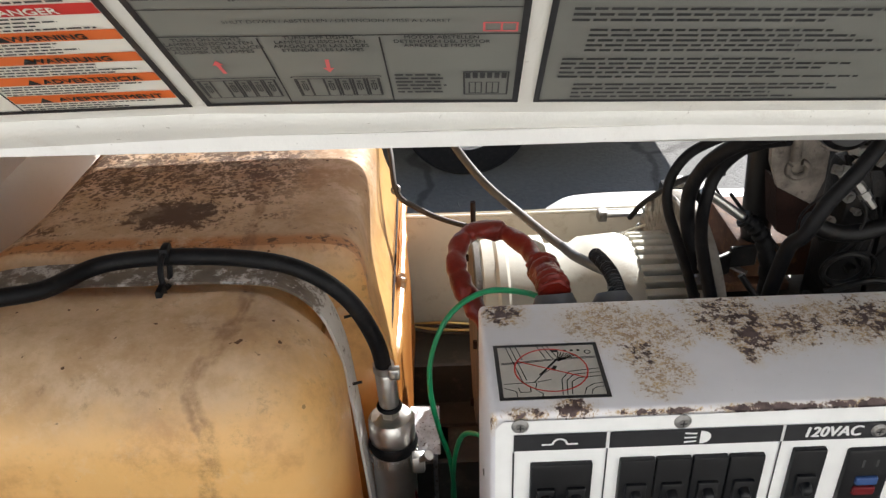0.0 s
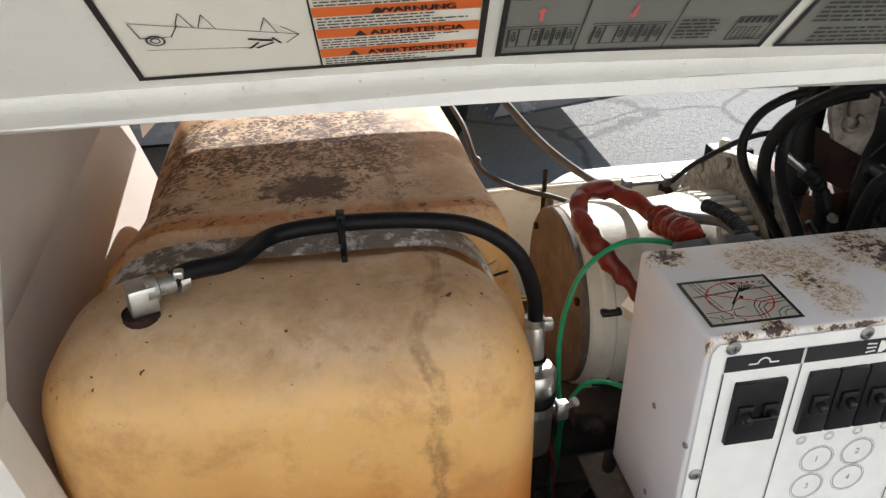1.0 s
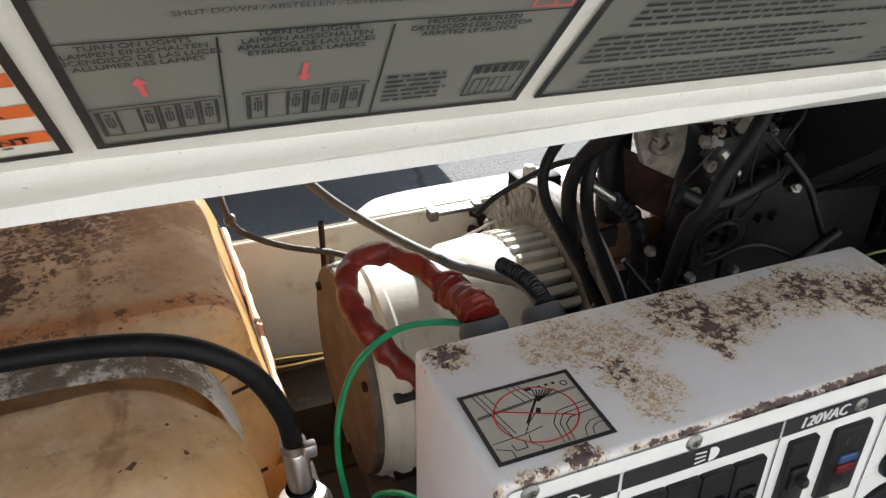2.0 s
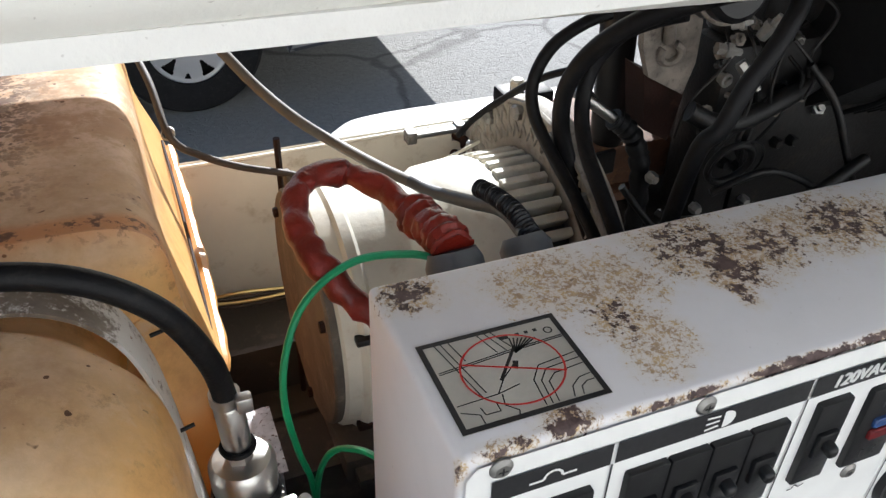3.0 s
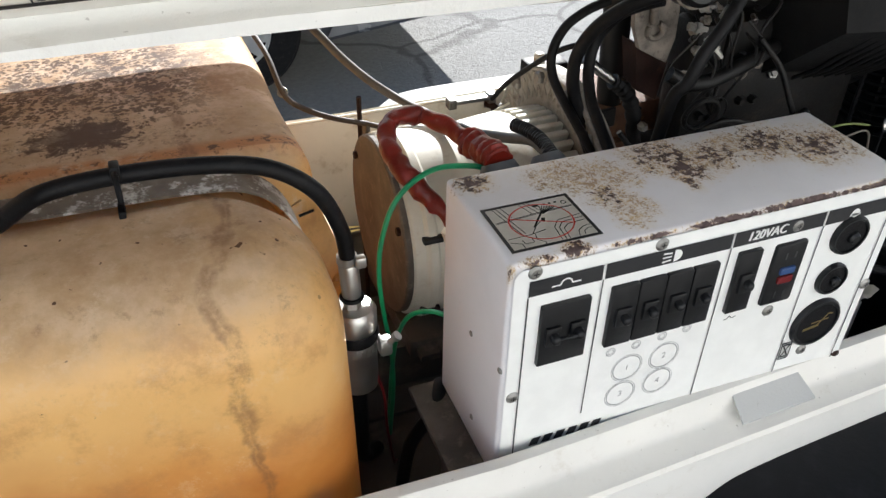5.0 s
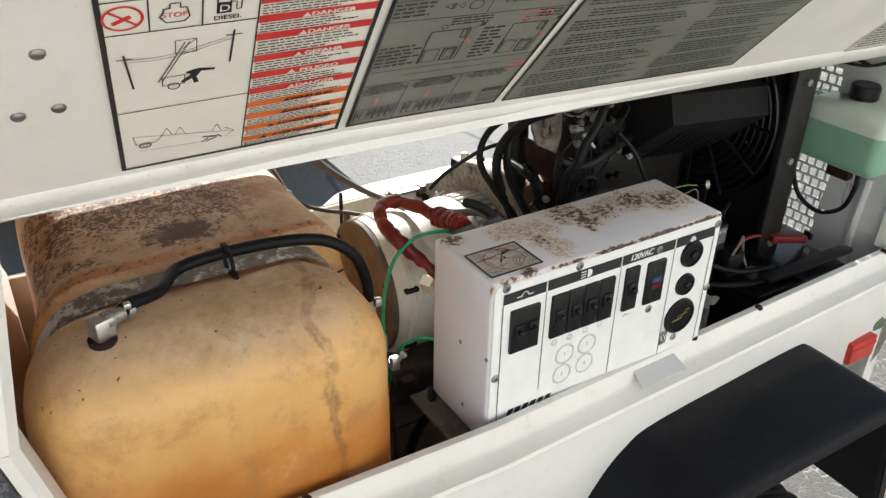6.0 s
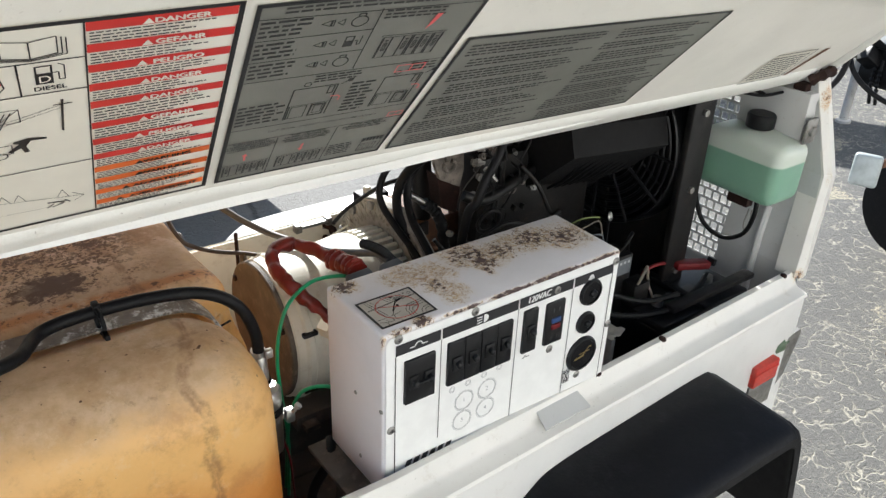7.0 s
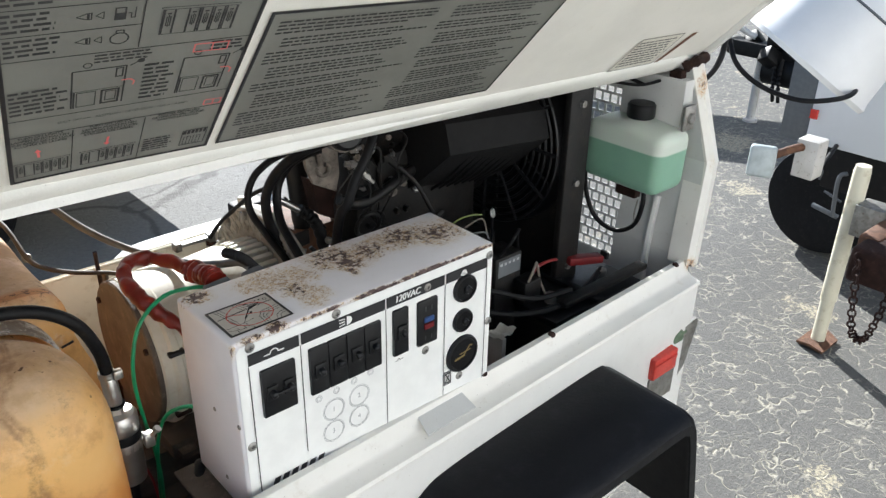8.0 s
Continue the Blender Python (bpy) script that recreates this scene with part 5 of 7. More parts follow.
def breaker(u0, u1, v0, v1, poles):
    bm = box(B(), (u0, -0.0075, v0), (u1, 0.004, v1), 0.0015, 2)
    ob = part("circuit_breaker", bm, M_black, cbox, "black circuit breaker")
    w = (u1 - u0) / poles
    for i in range(poles):
        c = u0 + (i + 0.5) * w
        bm = box(B(), (c - w * 0.30, -0.011, v0 + (v1 - v0) * 0.36), (c + w * 0.30, -0.006, v0 + (v1 - v0) * 0.66), 0.0015, 2)
        part("rocker_frame", bm, M_black, ob)
        bm = B()
        box(bm, (c - 0.0045, -0.019, -0.0045), (c + 0.0045, -0.008, 0.0045), 0.003, 3)
        for q in bm.verts:
            q.co.z += (v0 + v1) / 2 + 0.003 - (q.co.y + 0.008) * -0.25
        part("toggle", bm, M_black, ob)
        if poles > 1 and i == 0:
            bm = box(B(), (c, -0.018, (v0 + v1) / 2 - 0.001), (c + w, -0.014, (v0 + v1) / 2 + 0.003), 0.001, 1)
            part("toggle_tie", bm, M_black, ob)
    return ob


breaker(0.0335, 0.0855, 1.043, 1.118, 2)
for i in range(4):
    breaker(0.1085 + i * 0.0308, 0.1085 + i * 0.0308 + 0.0298, 1.044, 1.120, 1)
breaker(0.254, 0.282, 1.045, 1.124, 1)
bm = box(B(), (0.301, -0.007, 1.041), (0.341, 0.004, 1.121), 0.003, 2)
gfci = part("outlet", bm, M_black, cbox, "black safety outlet")
part("test_button", box(B(), (0.312, -0.0100, 1.083), (0.331, -0.006, 1.0915), 0.001, 1), M_blue, gfci, "blue button")
part("reset_button", box(B(), (0.312, -0.0100, 1.071), (0.331, -0.006, 1.0800), 0.001, 1), M_redplug, gfci, "red button")
for v in (1.054, 1.106):
    bm = B()
    for du in (-0.006, 0.006):
        box(bm, (0.3215 + du - 0.001, -0.0074, v - 0.004), (0.3215 + du + 0.001, -0.0066, v + 0.004))
    part("slots", bm, M_greyink, gfci)
for u, v, r, deep in ((0.399, 1.111, 0.0235, 0), (0.396, 1.053, 0.0200, 0), (0.397, 0.989, 0.0330, 1)):
    bm = lathe(B(), (u, 0.002, v), (0, -0.010, 0), [(0, r * 1.03), (0.7, r * 1.03), (1, r * 0.96), (1.0, r * 0.86), (0.75, r * 0.84)], 36, True)
    g = part("gauge", bm, M_black, cbox, "black round gauge" if deep else "black round socket cover")
    bm = F.disc(B(), u, v, r * 0.82, 0.0062, 28)
    part("dial", bm, M_blackmatt, g, smooth=False)
    if deep:
        bm = B()
        F.line(bm, [(u - 0.018, v - 0.006), (u + 0.004, v - 0.003)], 0.004, 0.0068)
        F.line(bm, [(u + 0.002, v - 0.002), (u + 0.014, v + 0.012), (u + 0.020, v + 0.010)], 0.0025, 0.0068)
        F.line(bm, [(u - 0.008, v + 0.002), (u + 0.016, v + 0.004)], 0.002, 0.0068)
        part("dial_marks", bm, M_yellow, g, "yellow dial marks", smooth=False)
    else:
        part("knob", lathe(B(), (u + 0.003, -0.006, v - 0.002), (0, -0.006, 0), [(0, r * 0.3), (0.6, r * 0.3), (1, r * 0.2)], 16), M_black, g)
for u, v in ((0.024, 1.159), (0.157, 1.1575), (0.322, 1.140), (0.013, 1.004), (0.319, 1.028), (0.393, 0.946), (0.4555, 1.028), (0.452, 1.152)):
    bm = lathe(B(), (u, -0.0015, v), (0, -0.0035, 0), [(0, 0.0072), (0.4, 0.0072), (1, 0.0045)], 16)
    sc = part("panel_screw", bm, M_dullsteel, cbox)
    part("screw_cross", F.line(F.line(B(), [(u - 0.003, v), (u + 0.003, v)], 0.0011, 0.0054), [(u, v - 0.003), (u, v + 0.003)], 0.0011, 0.0054), M_ink, sc, smooth=False)
for y, z in ((0.074, 1.028), (0.062, 0.913), (0.004, 1.039)):
    bm = lathe(B(), (0.001, y + 0.001, z), (-0.0022, 0, 0), [(0, 0.0042), (1, 0.0030)], 12)
    part("side_rivet", bm, M_dullsteel, cbox)
# the no-entry decal on its top
C = Sheet(lambda u, v, lift: Vector((u, v, BT + lift)))
bm = C.bar(B(), 0.009, 0.0155, 0.102, 0.0895, 0.0006)
cal = part("clearance_decal", bm, M_calfilm, cbox, "silver decal of a crossed-out drawing in a black frame", smooth=False)
part("border", C.border(B(), 0.009, 0.0155, 0.102, 0.0895, 0.0036, 0.0012), M_ink, cal, smooth=False)
bm = B()
W = 0.0008
for pts in ([(0.014, 0.062), (0.060, 0.066), (0.098, 0.068)], [(0.014, 0.0635), (0.060, 0.0675), (0.098, 0.0695)], [(0.020, 0.086), (0.031, 0.036)], [(0.024, 0.086), (0.034, 0.040)], [(0.029, 0.086), (0.033, 0.068)],
            [(0.048, 0.086), (0.054, 0.068)], [(0.053, 0.086), (0.060, 0.068)], [(0.057, 0.086), (0.064, 0.070)], [(0.014, 0.036), (0.040, 0.037), (0.055, 0.040)], [(0.014, 0.031), (0.024, 0.026), (0.024, 0.019)],
            [(0.040, 0.037), (0.048, 0.047), (0.060, 0.057)], [(0.042, 0.036), (0.040, 0.028), (0.046, 0.022), (0.044, 0.017)], [(0.062, 0.020), (0.064, 0.040), (0.072, 0.050), (0.098, 0.053)], [(0.066, 0.020), (0.068, 0.038), (0.075, 0.046), (0.098, 0.048)],
            [(0.070, 0.020), (0.072, 0.036), (0.078, 0.041), (0.098, 0.043)], [(0.026, 0.031), (0.027, 0.025), (0.036, 0.025), (0.036, 0.031)]):
    C.line(bm, pts, W, 0.0012)
for k in range(7):
    C.line(bm, [(0.064, 0.064), (0.066 + k * 0.0026, 0.0775 - k * 0.0008)], 0.0010, 0.0012)
C.line(bm, [(0.046, 0.046), (0.066, 0.070)], 0.0020, 0.0013)
C.line(bm, [(0.058, 0.052), (0.061, 0.058)], 0.0034, 0.0013)
C.line(bm, [(0.060, 0.079), (0.066, 0.0785)], 0.003, 0.0012)
for k in range(3):
    C.bar(bm, 0.071 + k * 0.006, 0.0775, 0.0735 + k * 0.006, 0.0800, 0.0012)
C.ring(bm, 0.092, 0.076, 0.0026, 0.0009, 0.0012, 14)
C.line(bm, [(0.086, 0.020), (0.088, 0.026), (0.093, 0.029), (0.098, 0.029)], W, 0.0012)
C.line(bm, [(0.080, 0.020), (0.083, 0.028), (0.090, 0.033), (0.098, 0.034)], W, 0.0012)
part("drawing", bm, M_ink, cal, smooth=False)
bm = B()
C.ring(bm, 0.0565, 0.0525, 0.0315, 0.0013, 0.0018, 40, 0.0285)
C.line(bm, [(0.028, 0.0655), (0.086, 0.0400)], 0.0013, 0.0018)
part("red_ring", bm, M_redink, cal, smooth=False)
# bracket under the box, rusty top edge and slotted plate
bm = B()
box(bm, (-0.040, 0.010, 0.70), (-0.004, 0.014, 0.872), 0.001, 1)
box(bm, (-0.040, 0.010, 0.868), (0.30, 0.165, 0.875), 0.001, 1)
box(bm, (0.0, 0.030, 0.672), (0.012, 0.150, 0.868), 0.001, 1)
box(bm, (0.400, 0.060, 0.672), (0.412, 0.150, 0.874), 0.001, 1)
box(bm, (0.29, 0.060, 0.868), (0.42, 0.150, 0.875), 0.001, 1)
solo("box_bracket", bm, M_disc, "grimy steel bracket carrying the control box", "bracket")


# ---- the generator
GY, GZ = 0.440, 0.924
gen = thing("generator", (0.16, GY, 0.70), "cream painted generator with rusty brown end plate", "generator")
bm = lathe(B(), (0.009, GY, GZ + 0.004), (0.010, 0, 0), [(0, 0.129), (0.25, 0.132), (1, 0.132)], 48)
part("end_plate", bm, M_disc, gen)
part("end_ring", lathe(B(), (0.0185, GY, GZ + 0.002), (0.019, 0, 0), [(0, 0.131), (0.2, 0.135), (1, 0.137)], 48), M_cream, gen)
bm = lathe(B(), (0.036, GY, GZ), (0.20, 0, 0), [(0, 0.137), (0.03, 0.142), (0.08, 0.142), (0.10, 0.138), (0.36, 0.138), (0.37, 0.126), (0.58, 0.126), (0.64, 0.134), (0.90, 0.138), (0.97, 0.133), (1, 0.122)], 64)
part("barrel", bm, M_cream, gen)
part("fin_core", cyl(B(), (0.232, GY, GZ), (0.285, GY, GZ), 0.120, None, 48), M_pan, gen)
for i in range(46):
    a = 2 * math.pi * (i + 0.4) / 46
    bm = box(B(), (0.228, -0.0050, 0.115), (0.284, 0.0050, 0.138), 0.0015, 1, Matrix.Translation((0, GY, GZ)) @ Matrix.Rotation(a, 4, "X"))
    part("cooling_fin", bm, M_cream, gen)
for a in (35, 150, 265):
    c = Vector((0.010, GY + 0.119 * math.cos(radians(a)), GZ + 0.119 * math.sin(radians(a))))
    part("end_bolt", lathe(B(), c, (-0.006, 0, 0), [(0, 0.006), (1, 0.006)], 6), M_enginerust, gen)
for a in (23, -30):
    c = Vector((0.046, GY - 0.141 * math.cos(radians(a)), GZ + 0.141 * math.sin(radians(a))))
    part("lug", box(B(), c - Vector((0.014, 0.006, 0.004)), c + Vector((0.014, 0.006, 0.004)), 0.002), M_black if a == 23 else M_enginerust, gen)
bm = box(B(), (0.018, GY + 0.075, 1.022), (0.026, GY + 0.095, 1.050), 0.003)
part("lifting_tab", bm, M_disc, gen)
bm = lathe(B(), (0.066, 0.290, 1.000), (0.006, -0.050, 0.012), [(0, 0.018), (0.60, 0.018), (0.63, 0.015), (1, 0.014)], 6)
outlet = part("cable_outlet", bm, M_cream, gen, "cream hexagonal cable nut")
part("outlet_grommet", lathe(B(), (0.0715, 0.2405, 1.0118), (0.001, -0.008, 0.002), [(0, 0.012), (0.9, 0.012), (1, 0.009)], 16), M_red, outlet, "red rubber grommet")
bm = box(B(), (0.02, GY - 0.11, 0.752), (0.26, GY + 0.11, 0.785), 0.004)
box(bm, (0.03, GY - 0.13, 0.76), (0.06, GY + 0.15, 0.772), 0.001)
part("foot", bm, M_pan, gen)
# wire guard over the fins
for a, b in (((0.222, 0.590, 0.985), (0.293, 0.588, 1.012)), ((0.293, 0.588, 1.012), (0.296, 0.522, 1.030))):
    part("wire_guard", tube(B(), [a, b], 0.0022, 8, 0), M_cream, gen)
# thin upright rod behind the end plate
bm = tube(B(), [(0.022, 0.560, 0.672), (0.016, 0.537, 1.086)], 0.0038, 8, 0)
solo("guide_rod", bm, M_enginerust, "thin rusty steel rod beside the generator", "rod")
# latch bar on the far panel's edge
latch = thing("latch_bar", (0.31, 0.83, 0.885), "bright steel latch bar on the far panel's edge", "latch")
part("bar", cyl(B(), (0.280, 0.828, 0.892), (0.340, 0.828, 0.893), 0.0065, None, 14), M_steel, latch)
for x in (0.268, 0.338):
    part("bar_end", box(B(), (x, 0.818, 0.880), (x + 0.016, 0.842, 0.902), 0.003), M_dullsteel, latch)
part("catch", tube(B(), [(0.352, 0.825, 0.895), (0.362, 0.80, 0.885), (0.356, 0.79, 0.868), (0.346, 0.81, 0.860)], 0.009, 10, 5, lambda q: 1 + 0.2 * math.sin(q * 21)), M_enginerust, latch)


# ---- the engine
ERNG = random.Random(11)
eng = thing("diesel_engine", (0.6, 0.48, 0.70), "greasy black diesel engine with hoses and brackets", "engine")
bm = lathe(B(), (0.2862, GY, GZ), (0.022, 0, 0), [(0, 0.155), (0.0, 0.190), (0.35, 0.196), (1, 0.196)], 64)
part("flywheel_housing", bm, M_castgrey, eng, "grey cast flywheel housing with ribs")
part("housing_lip", torus(B(), (0.286, GY, GZ), (1, 0, 0), 0.191, 0.0035, 64, 6), M_castgrey, eng)
for i in range(34):
    a = radians(-20 + i * 6.6)
    for s in (-1, 1):
        p, q = Vector((0.2858, GY + 0.150 * math.cos(a), GZ + 0.150 * math.sin(a))), Vector((0.2858, GY + 0.189 * math.cos(a + s * 0.115), GZ + 0.189 * math.sin(a + s * 0.115)))
        part("housing_rib", tube(B(), [p, q], 0.0022, 6, 0), M_castgrey, eng)
for a in (-4, 22, 48, 74, 100, 126, 152, 178):
    c = Vector((0.287, GY + 0.180 * math.cos(radians(a)), GZ + 0.180 * math.sin(radians(a))))
    part("housing_bolt", lathe(B(), c, (-0.011, 0, 0), [(0, 0.010), (0.7, 0.010), (1, 0.007)], 6), M_dullsteel, eng)
bm = box(B(), (0.310, 0.345, 0.72), (0.83, 0.66, 0.955), 0.012)
part("block", bm, M_engine, eng)
bm = box(B(), (0.525, 0.385, 0.956), (0.80, 0.60, 1.19), 0.020)
box(bm, (0.470, 0.385, 0.956), (0.528, 0.455, 1.19), 0.016)
box(bm, (0.525, 0.40, 1.185), (0.78, 0.59, 1.29), 0.03, 3)
box(bm, (0.480, 0.40, 1.185), (0.53, 0.455, 1.29), 0.016, 3)
part("cylinder_head", bm, M_engine, eng)
bm = box(B(), (0.330, 0.470, 0.958), (0.468, 0.655, 0.972), 0.003)
part("mount_plate", bm, M_rust, eng, "rust-orange mounting plate in the sun")
bm = box(B(), (0.392, 0.485, 0.973), (0.505, 0.635, 1.030), 0.004)
part("raised_plate", bm, M_rust, eng, "rust-orange raised plate in the sun")
part("plate_bolt", lathe(B(), (0.430, 0.505, 1.030), (0, 0, 0.015), [(0, 0.013), (0.3, 0.013), (0.32, 0.010), (0.9, 0.010), (1, 0.007)], 6), M_cream, eng, "cream bolt head")
for x, y in ((0.362, 0.50), (0.380, 0.545), (0.352, 0.60), (0.44, 0.62)):
    part("plate_bolt", lathe(B(), (x, y, 0.972), (0, 0, 0.013), [(0, 0.008), (0.8, 0.008), (1, 0.006)], 6), M_dullsteel, eng)
part("flat_link", box(B(), (-0.035, -0.006, -0.002), (0.035, 0.006, 0.002), 0.001, 1, pose(0.375, 0.49, 0.998, 0, 14, -35)), M_dullsteel, eng)
# grey lifting plate with its hook, rust-brown column and black canister behind it
bm = prism(B(), [(0.373, 1.245), (0.380, 1.19), (0.394, 1.156), (0.443, 1.129), (0.452, 1.165), (0.450, 1.21), (0.433, 1.26)], "y", 0.412, 0.422)
bevel_all(bm, 0.002)
part("lifting_plate", bm, M_enginegrey, eng, "greasy grey lifting plate")
part("lifting_hook", torus(B(), (0.413, 0.408, 1.182), (0.25, 1, 0.15), 0.0115, 0.0046, 20, 8, -30, 285), M_enginegrey, eng)
part("hook_shank", tube(B(), [(0.408, 0.408, 1.195), (0.403, 0.407, 1.225), (0.400, 0.410, 1.25)], 0.0065, 10, 4), M_enginegrey, eng)
bm = prism(B(), [(0.396, 1.158), (0.410, 1.085), (0.446, 1.065), (0.455, 1.125), (0.443, 1.133)], "y", 0.424, 0.462)
bevel_all(bm, 0.004)
part("exhaust_column", bm, M_enginerust, eng, "rust-brown exhaust column")
part("canister", lathe(B(), (0.421, 0.505, 1.000), (-0.016, -0.005, 0.235), [(0, 0.014), (0.2, 0.021), (0.9, 0.022), (1, 0.018)], 22), M_black, eng)
# round pot with its clamp
part("intake_pot", lathe(B(), (0.430, 0.395, 1.262), (0, -0.05, 0.01), [(0, 0.034), (0.2, 0.037), (0.9, 0.037), (1, 0.031)], 32), M_black, eng)
part("intake_clamp", torus(B(), (0.430, 0.362, 1.268), (0, -0.05, 0.01), 0.038, 0.0022, 36, 6), M_enginegrey, eng)
for x, y, z, d in ((0.433, 0.365, 1.202, (0.020, -0.006, -0.004)), (0.466, 0.362, 1.183, (0.014, -0.012, -0.020)), (0.484, 0.362, 1.208, (0.006, -0.010, 0.020)), (0.452, 0.372, 1.222, (0.010, -0.012, 0.006))):
    bm = lathe(B(), (x, y, z), d, [(0, 0.0065), (0.45, 0.0065), (0.47, 0.0085), (0.8, 0.0085), (0.82, 0.005), (1.3, 0.004)], 6)
    part("injector", bm, M_dullsteel, eng, "silver fuel fitting")
for pts in ([(0.470, 0.352, 1.166), (0.476, 0.345, 1.15), (0.470, 0.345, 1.12), (0.452, 0.35, 1.09)], [(0.490, 0.352, 1.230), (0.502, 0.345, 1.215), (0.500, 0.345, 1.16), (0.515, 0.35, 1.12)], [(0.53, 0.36, 1.20), (0.55, 0.34, 1.17), (0.545, 0.34, 1.14)]):
    part("injector_pipe", tube(B(), pts, 0.0020, 8, 6), M_engine, eng)
# pulley ring, drive tube, manifold, diagonal twin hose
part("pulley", torus(B(), (0.461, 0.335, 1.080), (0.05, 1, 0.25), 0.026, 0.0042, 36, 10), M_engine, eng)
part("pulley_wire", torus(B(), (0.461, 0.325, 1.084), (0.05, 1, 0.25), 0.032, 0.0013, 36, 6), M_engine, eng)
part("manifold", tube(B(), [(0.412, 0.36, 1.138), (0.440, 0.352, 1.124), (0.475, 0.350, 1.122), (0.53, 0.355, 1.135), (0.60, 0.37, 1.15)], 0.011, 12, 6), M_engine, eng)
part("slanting_tube", tube(B(), [(0.332, 0.275, 0.98), (0.340, 0.268, 1.087), (0.347, 0.261, 1.157), (0.358, 0.252, 1.180), (0.375, 0.253, 1.217), (0.401, 0.256, 1.252), (0.433, 0.275, 1.290), (0.46, 0.33, 1.31)], 0.0086, 14, 5), M_blackmatt, eng)
part("slanting_wire", tube(B(), [(0.338, 0.262, 1.05), (0.352, 0.262, 1.150), (0.366, 0.250, 1.190), (0.384, 0.250, 1.222), (0.412, 0.254, 1.258)], 0.0026, 8, 4), M_blackmatt, eng)
part("grey_rod", tube(B(), [(0.300, 0.41, 1.157), (0.363, 0.41, 1.110)], 0.0062, 12, 0), M_steel, eng, "grey steel rod")
part("rod_boot", tube(B(), [(0.356, 0.41, 1.115), (0.372, 0.408, 1.103), (0.386, 0.405, 1.084), (0.396, 0.40, 1.05), (0.402, 0.40, 1.00), (0.402, 0.40, 0.955)], 0.0115, 12, 6, lambda s: 1 + 0.12 * math.sin(s * 60)), M_blackmatt, eng)
for x, y, z in ((0.345, 0.43, 1.03), (0.392, 0.47, 1.02), (0.335, 0.46, 0.99)):
    part("bracket", box(B(), (-0.020, -0.004, -0.016), (0.020, 0.004, 0.016), 0.002, 1, pose(x, y, z, ERNG.uniform(-30, 30), ERNG.uniform(-30, 30), ERNG.uniform(-40, 40))), M_engine, eng)
for k in range(9):
    x, z = 0.40 + 0.024 * k, 1.015 + ERNG.uniform(-0.03, 0.05)
    part("head_bolt", lathe(B(), (x, 0.386, z), (0, -0.012, 0), [(0, 0.007), (0.7, 0.007), (1, 0.005)], 6), M_dullsteel if k % 3 == 0 else M_engine, eng)
for k in range(22):
    x, z = ERNG.uniform(0.445, 0.62), ERNG.uniform(1.09, 1.26)
    d = Vector((ERNG.uniform(-0.5, 0.5), -1, ERNG.uniform(-0.4, 0.8))).normalized() * ERNG.uniform(0.010, 0.024)
    r = ERNG.uniform(0.0035, 0.0075)
    part("fitting", lathe(B(), (x, 0.388, z), d, [(0, r), (0.45, r), (0.47, r * 1.35), (0.75, r * 1.35), (0.78, r * 0.8), (1, r * 0.7)], ERNG.choice((6, 8, 12))), ERNG.choice((M_dullsteel, M_enginegrey, M_engine)), eng)
for k in range(7):
    x, z = ERNG.uniform(0.45, 0.56), ERNG.uniform(1.12, 1.26)
    pts = [(x, 0.378, z), (x + ERNG.uniform(-0.03, 0.03), 0.355, z - 0.02), (x + ERNG.uniform(-0.05, 0.05), 0.352, z - 0.06), (x + ERNG.uniform(-0.05, 0.05), 0.37, z - 0.11)]
    part("fuel_line", tube(B(), pts, ERNG.uniform(0.0014, 0.0030), 8, 6), ERNG.choice((M_engine, M_engine, M_blackmatt)), eng)
part("fan_hub", lathe(B(), (0.80, 0.46, 1.08), (0.04, 0, 0), [(0, 0.06), (1, 0.06)], 24), M_engine, eng)
for i in range(20):
    part("block_rib", box(B(), (0.46 + i * 0.015, 0.338, 0.78), (0.466 + i * 0.015, 0.348, 0.94), 0.001, 1), M_engine, eng)
for pts, r in (([(0.44, 0.33, 1.05), (0.49, 0.315, 1.075), (0.54, 0.31, 1.06), (0.60, 0.32, 1.02)], 0.005), ([(0.40, 0.33, 1.02), (0.46, 0.30, 1.035), (0.53, 0.29, 1.045), (0.62, 0.30, 1.075)], 0.008),
               ([(0.345, 0.36, 1.06), (0.375, 0.345, 1.02), (0.41, 0.33, 0.98), (0.46, 0.32, 0.95)], 0.005), ([(0.54, 0.34, 1.18), (0.57, 0.32, 1.14), (0.60, 0.31, 1.08), (0.64, 0.32, 1.03)], 0.005),
               ([(0.355, 0.46, 1.125), (0.375, 0.452, 1.100), (0.395, 0.446, 1.085), (0.42, 0.42, 1.055)], 0.003), ([(0.325, 0.455, 1.145), (0.355, 0.45, 1.108), (0.385, 0.44, 1.098), (0.41, 0.41, 1.03)], 0.0022)):
    part("wiring_hose", tube(B(), pts, r * 0.85, 10, 6), M_engine, eng)

